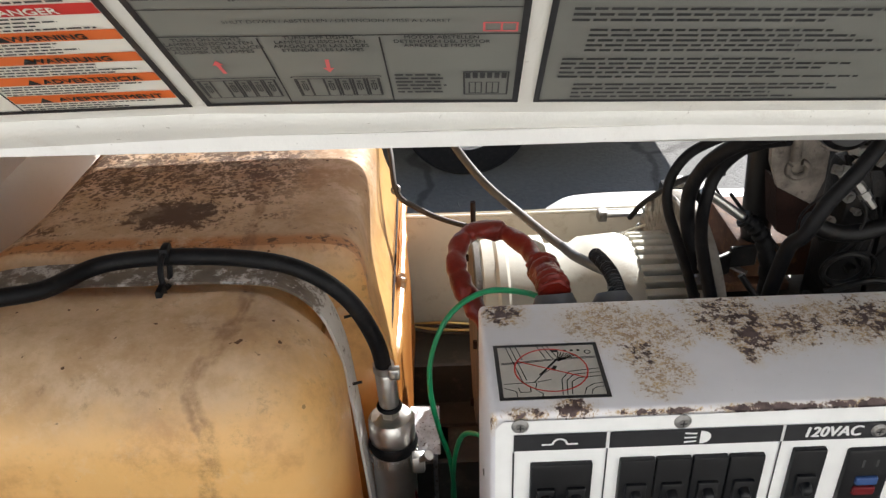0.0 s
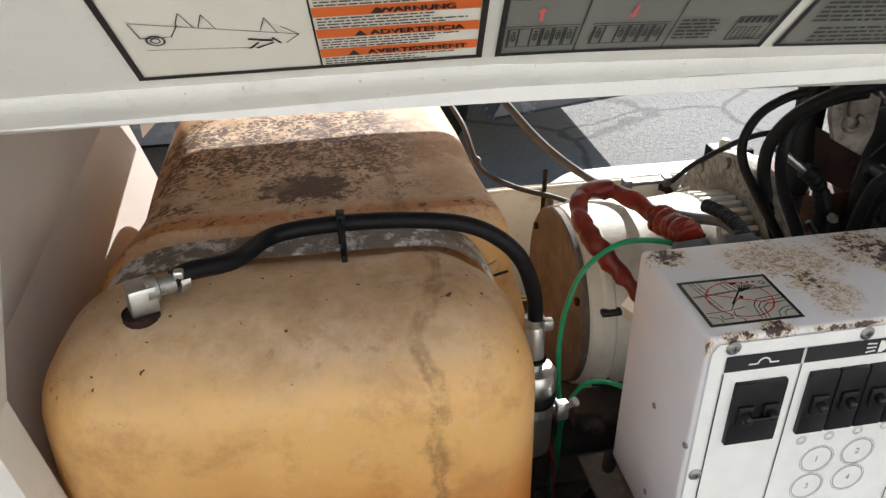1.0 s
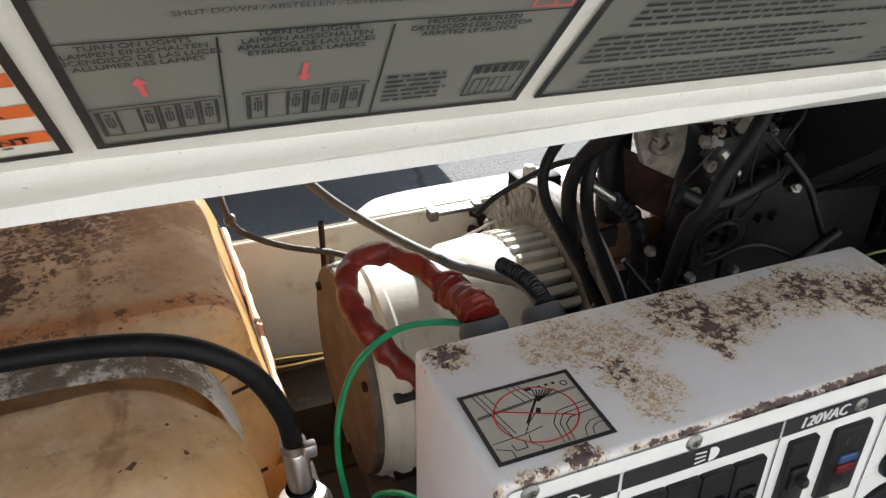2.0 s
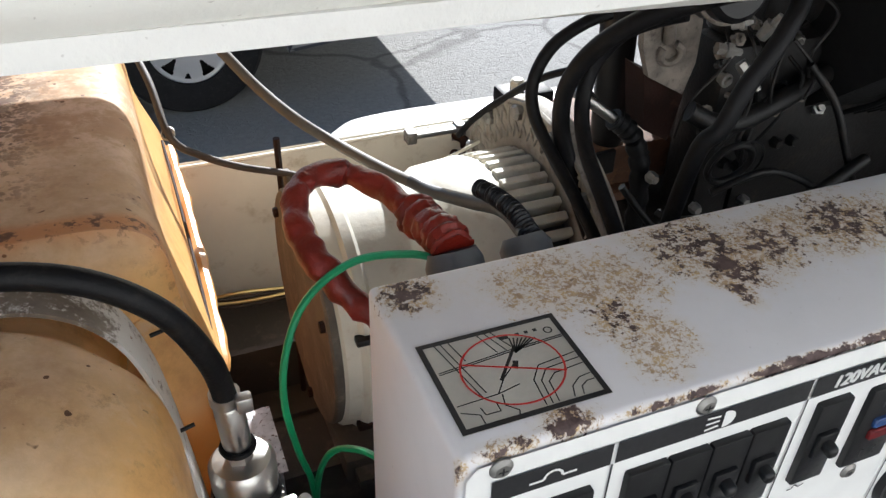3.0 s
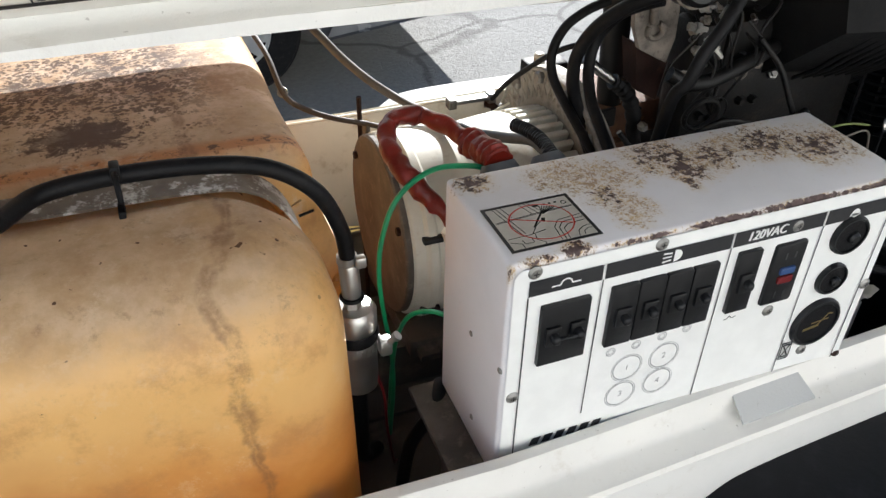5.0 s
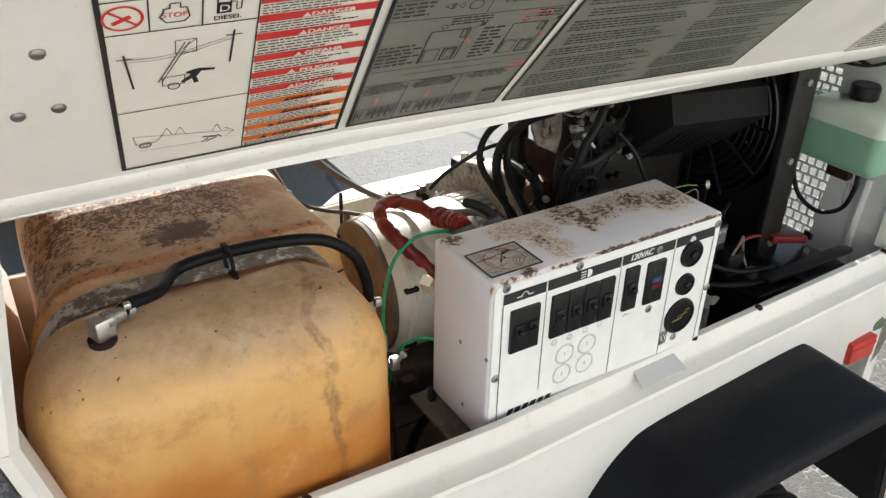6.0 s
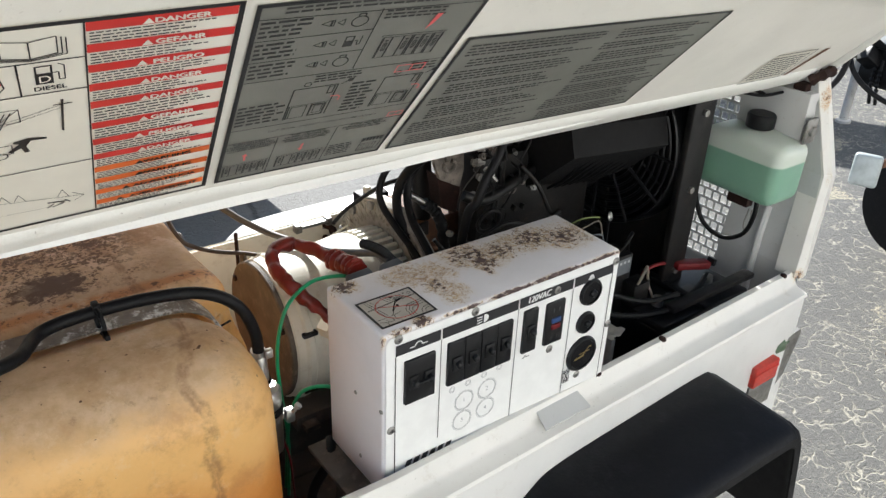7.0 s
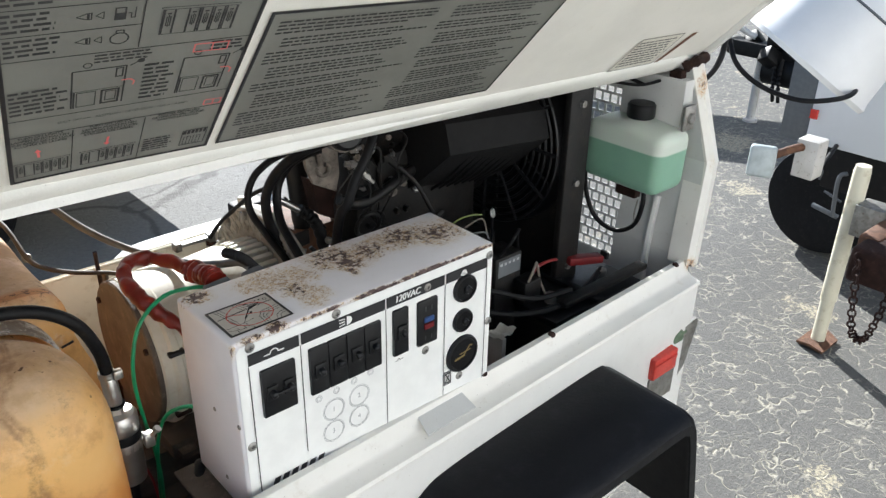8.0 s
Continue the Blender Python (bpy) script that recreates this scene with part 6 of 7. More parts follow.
# the tall black hose loops beside the generator
for i, (pts, r) in enumerate((
        ([(0.345, 0.429, 1.225), (0.314, 0.429, 1.217), (0.278, 0.424, 1.199), (0.258, 0.418, 1.168), (0.255, 0.404, 1.138), (0.261, 0.372, 1.110), (0.266, 0.318, 1.080), (0.267, 0.262, 1.045), (0.266, 0.222, 0.990), (0.265, 0.205, 0.900)], 0.0066),
        ([(0.350, 0.262, 1.300), (0.332, 0.288, 1.284), (0.301, 0.324, 1.257), (0.281, 0.357, 1.219), (0.272, 0.377, 1.177), (0.273, 0.380, 1.135), (0.281, 0.369, 1.095), (0.288, 0.345, 1.055), (0.296, 0.310, 1.005), (0.300, 0.270, 0.930)], 0.0090),
        ([(0.354, 0.324, 1.260), (0.336, 0.348, 1.246), (0.320, 0.371, 1.226), (0.303, 0.384, 1.192), (0.290, 0.373, 1.158), (0.280, 0.343, 1.130), (0.277, 0.308, 1.107), (0.278, 0.274, 1.080), (0.281, 0.240, 1.040), (0.285, 0.215, 0.960)], 0.0078),
        ([(0.268, 0.620, 1.005), (0.274, 0.58, 1.050), (0.284, 0.521, 1.102), (0.300, 0.47, 1.145), (0.33, 0.43, 1.17)], 0.0042))):
    solo("coolant_hose", tube(B(), pts, r, 12, 7), M_blackmatt, "black rubber hose arching up to the engine", "hose", "engine hoses")
valve = thing("hose_valve", (0.32, 0.565, 1.05), "black valve body among the engine hoses", "valve")
part("valve_body", box(B(), (0.296, 0.545, 1.052), (0.362, 0.585, 1.088), 0.004), M_blackmatt, valve)
part("valve_cap", lathe(B(), (0.318, 0.562, 1.088), (0, 0, 0.014), [(0, 0.009), (0.8, 0.009), (1, 0.006)], 10), M_cream, valve, "pale valve cap")
part("valve_post", cyl(B(), (0.34, 0.57, 0.955), (0.34, 0.57, 1.054), 0.008, None, 10), M_engine, valve)


# ---- cables at the generator's front
RED = [(0.072, 0.233, 1.014), (0.070, 0.208, 1.030), (0.055, 0.200, 1.054), (0.036, 0.207, 1.071), (0.020, 0.220, 1.089), (-0.003, 0.245, 1.115), (-0.016, 0.276, 1.132), (-0.016, 0.301, 1.142), (-0.005, 0.328, 1.148), (0.020, 0.342, 1.150), (0.041, 0.343, 1.144), (0.063, 0.320, 1.140), (0.078, 0.282, 1.136), (0.081, 0.248, 1.141), (0.082, 0.222, 1.148), (0.083, 0.203, 1.146)]


def rumple(s):
    pinch = max(0.0, math.sin(s * 23 + 0.8)) ** 6 + 0.7 * max(0.0, math.sin(s * 37 + 2)) ** 8
    return 1.04 + 0.08 * math.sin(s * 17) + 0.04 * math.sin(s * 33 + 1) - 0.20 * pinch


def crease(bm, depth, size):
    """Sharp-edged folds of a loose sleeve."""
    for v in bm.verts:
        a = noise.noise(v.co * size)
        b = noise.noise(v.co * size * 1.7 + Vector((7, 2, 4)))
        v.co += v.normal * depth * (abs(a) * -2.2 + 0.5 + 0.6 * b)
    return bm


red = thing("red_conduit", (0.03, 0.24, 1.02), "rumpled dark red sleeve looping to the control box", "conduit")
CR = spline(RED, 16)
cutat = int(len(CR) * 0.80)
bm = tube(B(), CR[:cutat + 1], 0.0112, 20, 0, rumple)
bm.normal_update()
part("sleeve", crease(bm, 0.0021, 42), M_red, red)
bm = tube(B(), CR[cutat:], 0.0150, 32, 0, lambda s: 0.92 + 0.24 * abs(math.sin(s * 19 + math.sin(s * 7))) ** 0.7 + 0.05 * math.sin(s * 9 + 1))
for v in bm.verts:
    v.co += Vector((noise.noise(v.co * 160), noise.noise(v.co * 160 + Vector((5, 0, 0))), noise.noise(v.co * 160 + Vector((0, 9, 0))))) * 0.0026
part("gathered_end", bm, M_red, red, "bunched red cloth end")
bm = lathe(B(), (0.082, 0.206, 1.146), (0.002, -0.020, -0.030), [(0, 0.019), (0.25, 0.023), (0.75, 0.023), (0.76, 0.019), (1, 0.019)], 18)
solo("cable_gland", bm, M_gland, "grey plastic cable gland at the box's back", "cable gland", "glands")
bm = lathe(B(), (0.143, 0.208, 1.144), (0.002, -0.026, -0.030), [(0, 0.016), (0.2, 0.021), (0.75, 0.021), (0.76, 0.018), (1, 0.018)], 18)
solo("cable_gland", bm, M_gland, "grey plastic cable gland at the box's back", "cable gland", "glands")
corr = tube(B(), [(0.151, 0.206, 1.143), (0.148, 0.232, 1.150), (0.144, 0.260, 1.149), (0.1405, 0.284, 1.144)], 0.0078, 16, 28, lambda s: 1 + 0.09 * math.sin(s * 140))
solo("corrugated_hose", corr, M_black, "black corrugated hose entering the control box", "hose")
gcab = thing("grey_cable", (0.06, 0.51, 1.09), "grey cable sagging over the generator to the control box", "cable")
part("sheath", tube(B(), [(-0.10, 0.81, 1.225), (-0.057, 0.722, 1.189), (-0.024, 0.644, 1.159), (0.010, 0.597, 1.122), (0.043, 0.559, 1.095), (0.078, 0.529, 1.074), (0.110, 0.460, 1.073), (0.130, 0.405, 1.080)], 0.0062, 12, 8), M_greycable, gcab)
part("end_sleeve", tube(B(), [(0.127, 0.415, 1.079), (0.137, 0.382, 1.084), (0.150, 0.325, 1.104), (0.155, 0.265, 1.130), (0.146, 0.208, 1.144)], 0.0068, 12, 8), M_sleeve, gcab, "dark shrink-tube end")
bm = tube(B(), [(-0.42, 0.800, 1.165), (-0.30, 0.806, 1.165), (-0.20, 0.800, 1.165), (-0.150, 0.775, 1.166), (-0.120, 0.696, 1.166), (-0.101, 0.594, 1.148), (-0.092, 0.529, 1.111), (-0.066, 0.528, 1.085), (-0.027, 0.524, 1.066), (0.022, 0.520, 1.050), (0.048, 0.500, 1.047)], 0.0040, 10, 8)
solo("brown_cable", bm, M_brownwire, "dirty brown cable from the tank to the rod", "cable")
bm = B()
torus(bm, (-0.093, 0.531, 1.113), (0.3, 0.6, -0.6), 0.0062, 0.0016, 14, 6)
solo("wire_clip", bm, M_dullsteel, "bent wire clip round the brown cable", "clip")
bm = tube(B(), [(0.086, 0.190, 1.128), (0.078, 0.208, 1.134), (0.053, 0.220, 1.140), (0.011, 0.230, 1.136), (-0.026, 0.236, 1.104), (-0.047, 0.231, 1.058), (-0.052, 0.233, 1.001), (-0.043, 0.247, 0.924), (-0.031, 0.264, 0.856), (-0.027, 0.268, 0.778), (-0.035, 0.265, 0.68)], 0.0032, 8, 8)
solo("green_wire", bm, M_green, "green earth wire bowing down beside the tank", "wire", "green wires")
bm = tube(B(), [(0.020, 0.17, 0.965), (0.004, 0.205, 0.952), (-0.014, 0.235, 0.925), (-0.024, 0.258, 0.87), (-0.028, 0.27, 0.80), (-0.03, 0.285, 0.68)], 0.0032, 8, 8)
solo("green_wire", bm, M_green, "green earth wire dropping to the floor pan", "wire", "green wires")
bm = tube(B(), [(-0.052, 0.16, 0.70), (-0.046, 0.14, 0.80), (-0.020, 0.13, 0.86), (0.0, 0.16, 0.87), (0.01, 0.2, 0.82)], 0.009, 10, 7)
solo("black_hose", bm, M_blackmatt, "black hose beside the box bracket", "hose")
for k in range(4):
    bm = tube(B(), [(-0.12, 0.775 - k * 0.008, 0.70 + k * 0.006), (-0.03, 0.765 - k * 0.006, 0.71 - k * 0.004), (0.06, 0.77 - k * 0.01, 0.695 + k * 0.003), (0.16, 0.76, 0.69)], 0.003, 6, 6)
    solo("loom_wire", bm, M_brownwire if k % 2 else M_yellow, "thin wire lying along the far panel", "wire", "floor wires")


# ---- radiator end
rad = thing("radiator", (0.93, 0.45, 0.70), "black radiator with round fan guard", "radiator")
part("core", box(B(), (0.905, 0.215, 0.84), (0.945, 0.70, 1.35), 0.004), M_engine, rad)
bm = B()
box(bm, (0.868, 0.196, 0.84), (0.938, 0.214, 1.36), 0.004)
part("side_plate", bm, M_engine, rad)
part("foot", box(B(), (0.89, 0.22, 0.672), (0.945, 0.70, 0.84), 0.004), M_engine, rad)
for z in (0.90, 1.098, 1.27):
    part("side_bolt", lathe(B(), (0.902, 0.196, z), (0, -0.007, 0), [(0, 0.008), (1, 0.008)], 6), M_dullsteel, rad)
bm = B()
lathe(bm, (0.862, 0.42, 1.16), (0.053, 0, 0), [(0, 0.208), (1, 0.215)], 48, False)
bmesh.ops.solidify(bm, geom=bm.faces[:], thickness=0.003)
part("shroud", bm, M_black, rad)
for i in range(8):
    r = 0.205 - i * 0.0165
    part("guard_ring", torus(B(), (0.860, 0.42, 1.16), (1, 0, 0), r, 0.0036, 48, 6), M_black, rad)
for i in range(12):
    a = math.pi * 2 * i / 12
    bm = tube(B(), [(0.858, 0.42 + 0.06 * math.cos(a), 1.16 + 0.06 * math.sin(a)), (0.858, 0.42 + 0.208 * math.cos(a), 1.16 + 0.208 * math.sin(a))], 0.0042, 6, 0)
    part("guard_spoke", bm, M_black, rad)
for i in range(6):
    a = math.pi * 2 * i / 6
    bm = box(B(), (-0.004, -0.035, 0.05), (0.002, 0.035, 0.19), 0.001, 1, Matrix.Translation((0.885, 0.42, 1.16)) @ Matrix.Rotation(a, 4, "X") @ Matrix.Rotation(0.5, 4, "Z"))
    part("fan_blade", bm, M_engine, rad)
# the ribbed black housing before the fan
hous = thing("air_cleaner_housing", (0.70, 0.40, 1.05), "black ribbed plastic air cleaner housing over the engine", "air cleaner")
bm = prism(B(), [(0.245, 1.205), (0.262, 1.262), (0.40, 1.330), (0.52, 1.33), (0.52, 1.02), (0.445, 1.045), (0.34, 1.12)], "x", 0.60, 0.850)
for v in bm.verts:
    v.co.z += (v.co.x - 0.72) * -0.05
    v.co.y -= (v.co.x - 0.72) * 0.10
bevel_all(bm, 0.010, 3)
part("housing_body", bm, M_mattblack, hous)
for i in range(8):
    x = 0.665 + i * 0.022
    bm = tube(B(), [(x, 0.262 - (x - 0.72) * 0.1, 1.197), (x, 0.340 - (x - 0.72) * 0.1, 1.114), (x, 0.43 - (x - 0.72) * 0.1, 1.046)], 0.0034, 6, 0)
    part("rib", bm, M_mattblack, hous)
part("support_leg", box(B(), (0.70, 0.40, 0.70), (0.73, 0.44, 1.07), 0.003), M_engine, hous)
part("intake_hose", tube(B(), [(0.62, 0.34, 1.30), (0.58, 0.33, 1.335), (0.56, 0.33, 1.345)], 0.05, 16, 6), M_black, hous)

# coolant bottle
res = thing("coolant_bottle", (1.08, 0.18, 1.068), "milky coolant bottle two thirds full of green fluid", "coolant bottle")
bm = rounded(B(), (1.030, 0.078, 1.062), (1.146, 0.285, 1.198), 0.026, 5, 6)
for v in bm.verts:
    if v.co.z > 1.176:
        v.co.z += 0.010 * max(0, 1 - abs(v.co.y - 0.18) / 0.06)
    v.co.x -= 0.006 * (1.196 - v.co.z) / 0.13
part("bottle", bm, M_bottle, res)
part("neck", lathe(B(), (1.095, 0.185, 1.200), (0, 0, 0.022), [(0, 0.022), (1, 0.022)], 24), M_bottle, res)
part("cap", lathe(B(), (1.095, 0.185, 1.208), (0, 0, 0.032), [(0, 0.029), (0.1, 0.031), (0.85, 0.031), (1, 0.027)], 28), M_black, res, "black screw cap")
part("holder", box(B(), (1.120, 0.10, 1.19), (1.165, 0.26, 1.30), 0.003), M_inner, res, "white sheet holder")
bm = B()
box(bm, (1.110, 0.085, 1.195), (1.150, 0.092, 1.250), 0.002)
lathe(bm, (1.13, 0.084, 1.222), (0, -0.006, 0), [(0, 0.012), (1, 0.010)], 8)
part("holder_lug", bm, M_dullsteel, res)
part("overflow_hose", tube(B(), [(1.07, 0.135, 1.068), (1.065, 0.13, 1.02), (1.07, 0.15, 0.965), (1.07, 0.20, 0.935), (1.06, 0.25, 0.955), (1.05, 0.275, 1.01), (1.04, 0.28, 1.08), (1.03, 0.285, 1.20)], 0.0055, 10, 8), M_blackmatt, res, "black overflow hose")
relay = thing("relay", (1.08, 0.155, 1.02), "small brown relay with wire loops under the bottle", "relay")
part("case", box(B(), (1.068, 0.155, 1.028), (1.092, 0.210, 1.064), 0.003), M_enginerust, relay)
part("wire_loop", tube(B(), [(1.085, 0.15, 1.022), (1.08, 0.145, 0.99), (1.085, 0.155, 0.965), (1.09, 0.165, 0.98), (1.09, 0.16, 1.02)], 0.002, 6, 6), M_dullsteel, relay)
bm = tube(B(), [(1.06, 0.30, 1.27), (1.02, 0.27, 1.295), (1.05, 0.22, 1.30), (1.11, 0.20, 1.275)], 0.004, 8, 7)
tube(bm, [(1.05, 0.31, 1.25), (1.03, 0.25, 1.285), (1.08, 0.19, 1.28), (1.13, 0.16, 1.29)], 0.0035, 8, 7)
solo("wire_bundle", bm, M_blackmatt, "black wires crossing above the coolant bottle", "wires")

# battery, module and red jump lead
batt = thing("battery", (0.86, 0.16, 0.672), "black battery half hidden under leads", "battery")
part("case", box(B(), (0.745, 0.085, 0.672), (1.03, 0.255, 0.845), 0.006), M_black, batt)
part("lid", box(B(), (0.742, 0.082, 0.846), (1.033, 0.258, 0.866), 0.005), M_black, batt)
for x in (0.80, 0.97):
    part("terminal", lathe(B(), (x, 0.15, 0.866), (0, 0, 0.02), [(0, 0.013), (1, 0.011)], 16), M_dullsteel, batt)
part("label", box(B(), (0.85, 0.11, 0.866), (0.93, 0.17, 0.868), 0), M_greyink, batt)
part("hold_down", box(B(), (0.865, 0.075, 0.869), (0.885, 0.265, 0.878), 0.002), M_engine, batt)
mod = thing("control_module", (0.72, 0.22, 0.70), "dark grey regulator module beside the control box", "module")
part("case", box(B(), (0.680, 0.200, 0.690), (0.756, 0.262, 0.984), 0.004), M_engine, mod)
part("label", F.bar(B(), 0.686, 0.940, 0.750, 0.978, -0.1985), M_gland, mod, "pale blue-grey label", smooth=False)
bm = B()
for i in range(5):
    F.bar(bm, 0.690 + i * 0.012, 0.966, 0.697 + i * 0.012, 0.972, -0.1978)
part("label_print", bm, M_paleink, mod, smooth=False)
part("foot", box(B(), (0.675, 0.196, 0.672), (0.761, 0.266, 0.692), 0.002), M_engine, mod)
lead = thing("jump_lead", (0.95, 0.15, 0.86), "red battery lead with large red connector", "battery lead")
part("lead", tube(B(), [(0.778, 0.19, 0.915), (0.800, 0.197, 0.927), (0.832, 0.199, 0.930), (0.865, 0.20, 0.925), (0.892, 0.20, 0.917)], 0.0038, 10, 7), M_redplug, lead)
bm = box(B(), (-0.048, -0.014, -0.009), (0.048, 0.014, 0.009), 0.004, 2, pose(0.946, 0.184, 0.906, 0, 8, -14))
part("connector", bm, M_redplug, lead)
part("connector_mouth", box(B(), (-0.004, -0.012, -0.008), (0.004, 0.012, 0.008), 0.001, 1, pose(1.003, 0.170, 0.9045, 0, 8, -14)), M_black, lead)
part("terminal_clamp", box(B(), (0.735, 0.165, 0.868), (0.785, 0.205, 0.924), 0.005), M_engine, lead)
bm = B()
g = [[bm.verts.new((0.60 + 0.048 * i / 6, 0.095 + 0.045 * j / 4 + 0.01 * i / 6, 0.880 - 0.012 * j / 4 + 0.004 * math.sin(i * 1.3) + 0.003 * math.sin(j * 2.1))) for j in range(5)] for i in range(7)]
for i in range(6):
    for j in range(4):
        bm.faces.new((g[i][j], g[i + 1][j], g[i + 1][j + 1], g[i][j + 1]))
box(bm, (0.605, 0.10, 0.672), (0.615, 0.14, 0.874))
solo("bent_bracket_plate", bm, M_calfilm, "pale bent plate beside the control box", "plate")
for k, (pts, r, mm) in enumerate((
        ([(0.70, 0.21, 0.985), (0.71, 0.19, 1.02), (0.74, 0.20, 1.035), (0.77, 0.23, 1.00), (0.80, 0.25, 0.93)], 0.004, M_blackmatt),
        ([(0.575, 0.26, 1.045), (0.598, 0.235, 1.083), (0.622, 0.222, 1.093), (0.645, 0.212, 1.092)], 0.0017, M_wiregreen),
        ([(0.60, 0.25, 1.04), (0.62, 0.22, 1.075), (0.65, 0.215, 1.080), (0.67, 0.22, 1.04)], 0.0016, M_enginegrey),
        ([(0.61, 0.23, 1.05), (0.64, 0.20, 1.06), (0.665, 0.21, 1.035)], 0.0016, M_gland),
        ([(0.74, 0.18, 0.88), (0.755, 0.165, 0.95), (0.77, 0.17, 0.96), (0.79, 0.175, 0.91), (0.80, 0.16, 0.87)], 0.003, M_enginegrey),
        ([(0.60, 0.22, 0.95), (0.66, 0.17, 0.93), (0.74, 0.14, 0.90), (0.84, 0.13, 0.89)], 0.006, M_blackmatt),
        ([(0.60, 0.20, 0.90), (0.68, 0.14, 0.885), (0.78, 0.11, 0.88), (0.88, 0.12, 0.885), (0.98, 0.16, 0.88)], 0.007, M_blackmatt))):
    solo("loose_wire", tube(B(), pts, r, 8, 7), mm, "loose wire among the battery leads", "wire", "battery wiring")
part("ring_stem", tube(B(), [(0.662, 0.202, 1.088), (0.672, 0.21, 1.06), (0.690, 0.225, 0.985)], 0.0025, 8, 5), M_blackmatt, mod)
part("ring_terminal", torus(B(), (0.662, 0.200, 1.095), (0.5, -1, 0.3), 0.0075, 0.0024, 18, 6), M_steel, mod)
# fuel-soaked flat rail along the bottom right
solo("cross_rail", box(B(), (0.78, 0.09, 0.880), (1.06, 0.118, 0.893), 0.003), M_engine, "dark flat rail lying across the battery", "rail")

# ---- fender, wheel, lamp and stabiliser at the near side
def fender_strip(y0, y1, mat, label, pts, flip=1):
    C2 = spline([(x, 0, z) for x, z in pts], 6)
    bm = B()
    sec = [(0.0, 0.0), (0.0, 0.006), (0.12, 0.010), (0.86, 0.008), (0.95, 0.002), (1.0, -0.010), (1.0, -0.030), (0.985, -0.030), (0.985, -0.012), (0.94, -0.004), (0.86, 0.002), (0.12, 0.004)]
    rings = []
    for i, c in enumerate(C2):
        t = (C2[min(i + 1, len(C2) - 1)] - C2[max(i - 1, 0)]).normalized()
        n = Vector((-t.z, 0, t.x))
        rings.append([bm.verts.new(Vector((c.x, y0 + (y1 - y0) * w, c.z)) + n * h) for w, h in sec])
    m = len(sec)
    for p, q in zip(rings, rings[1:]):
        for k in range(m):
            bm.faces.new((p[k], p[(k + 1) % m], q[(k + 1) % m], q[k]))
    bm.faces.new(rings[0])
    bm.faces.new(rings[-1][::-1])
    ob = part("fender", bm, mat, cabinet, label)
    return ob


fender_strip(0.0, -0.235, M_fender, "black moulded plastic fender", [(0.02, 0.40), (0.07, 0.52), (0.20, 0.72), (0.27, 0.785), (0.34, 0.803), (0.55, 0.804), (0.735, 0.802), (0.775, 0.792), (0.800, 0.762), (0.835, 0.62), (0.87, 0.46)])
fender_strip(0.845, 1.110, M_cab, "white far fender in the sun", [(0.02, 0.40), (0.07, 0.52), (0.17, 0.72), (0.23, 0.785), (0.30, 0.803), (0.50, 0.804), (0.72, 0.802), (0.77, 0.792), (0.80, 0.762), (0.835, 0.62), (0.87, 0.46)])


def trailer_wheel(y, s):
    bm = lathe(B(), (0.45, y, 0.315), (0, 0.17 * s, 0), [(0.06, 0.19), (0.0, 0.23), (0.02, 0.285), (0.12, 0.312), (0.5, 0.316), (0.88, 0.312), (0.98, 0.285), (1.0, 0.23), (0.94, 0.19)], 56)
    w = part("wheel", bm, M_tyre, cabinet, "worn black trailer tyre")
    for k in range(4):
        part("tread_ring", torus(B(), (0.45, y + 0.17 * s * (0.2 + 0.2 * k), 0.315), (0, 1, 0), 0.315, 0.006, 64, 6), M_tyre, w)
    part("rim", lathe(B(), (0.45, y + 0.02 * s, 0.315), (0, 0.10 * s, 0), [(0, 0.19), (0.1, 0.17), (0.4, 0.12), (0.6, 0.06), (0.6, 0.03)], 40), M_alloy, w)


trailer_wheel(-0.215, 1)
trailer_wheel(0.92, 1)
bm = B()
box(bm, (-0.60, 0.10, 0.40), (1.12, 0.16, 0.46), 0.004)
box(bm, (-0.60, 0.60, 0.40), (1.12, 0.66, 0.46), 0.004)
cyl(bm, (0.45, -0.10, 0.315), (0.45, 1.0, 0.315), 0.03)
box(bm, (0.40, 0.10, 0.31), (0.50, 0.16, 0.42), 0.004)
box(bm, (0.40, 0.60, 0.31), (0.50, 0.66, 0.42), 0.004)
box(bm, (-0.58, 0.05, 0.46), (1.10, 0.80, 0.47), 0.002)
for x in (-0.55, 0.3, 1.05):
    box(bm, (x, 0.10, 0.46), (x + 0.05, 0.16, 0.662), 0.002)
    box(bm, (x, 0.60, 0.46), (x + 0.05, 0.66, 0.662), 0.002)
part("chassis", bm, M_pan, cabinet)
bm = box(B(), (0.964, -0.026, 0.676), (1.052, 0.002, 0.730), 0.004, 2)
tl = part("tail_lamp", bm, M_tail, cabinet, "red tail lamp lens")
bm = B()
box(bm, (0.968, -0.028, 0.712), (1.048, -0.0255, 0.716))
part("lens_rib", bm, M_tail, tl)
part("lamp_bracket", box(B(), (0.966, -0.018, 0.60), (1.062, 0.004, 0.672), 0.003), M_dullsteel, tl, "grey lamp bracket")
bm = B()
prism(bm, [(1.105, 0.752), (1.150, 0.760), (1.158, 0.745), (1.128, 0.640), (1.085, 0.600), (1.072, 0.607)], "y", -0.004, 0.006)
bevel_all(bm, 0.002)
part("end_plate_reflector", bm, M_dullsteel, cabinet, "scuffed grey reflector plate")
bm = B()
lathe(bm, (1.055, 0.014, 0.735), (0.062, 0.0, 0.004), [(0, 0.020), (0.15, 0.024), (0.55, 0.026), (0.6, 0.020), (1, 0.018)], 20)
part("plate_mount", bm, M_greenfoam, cabinet, "greenish mounting block")


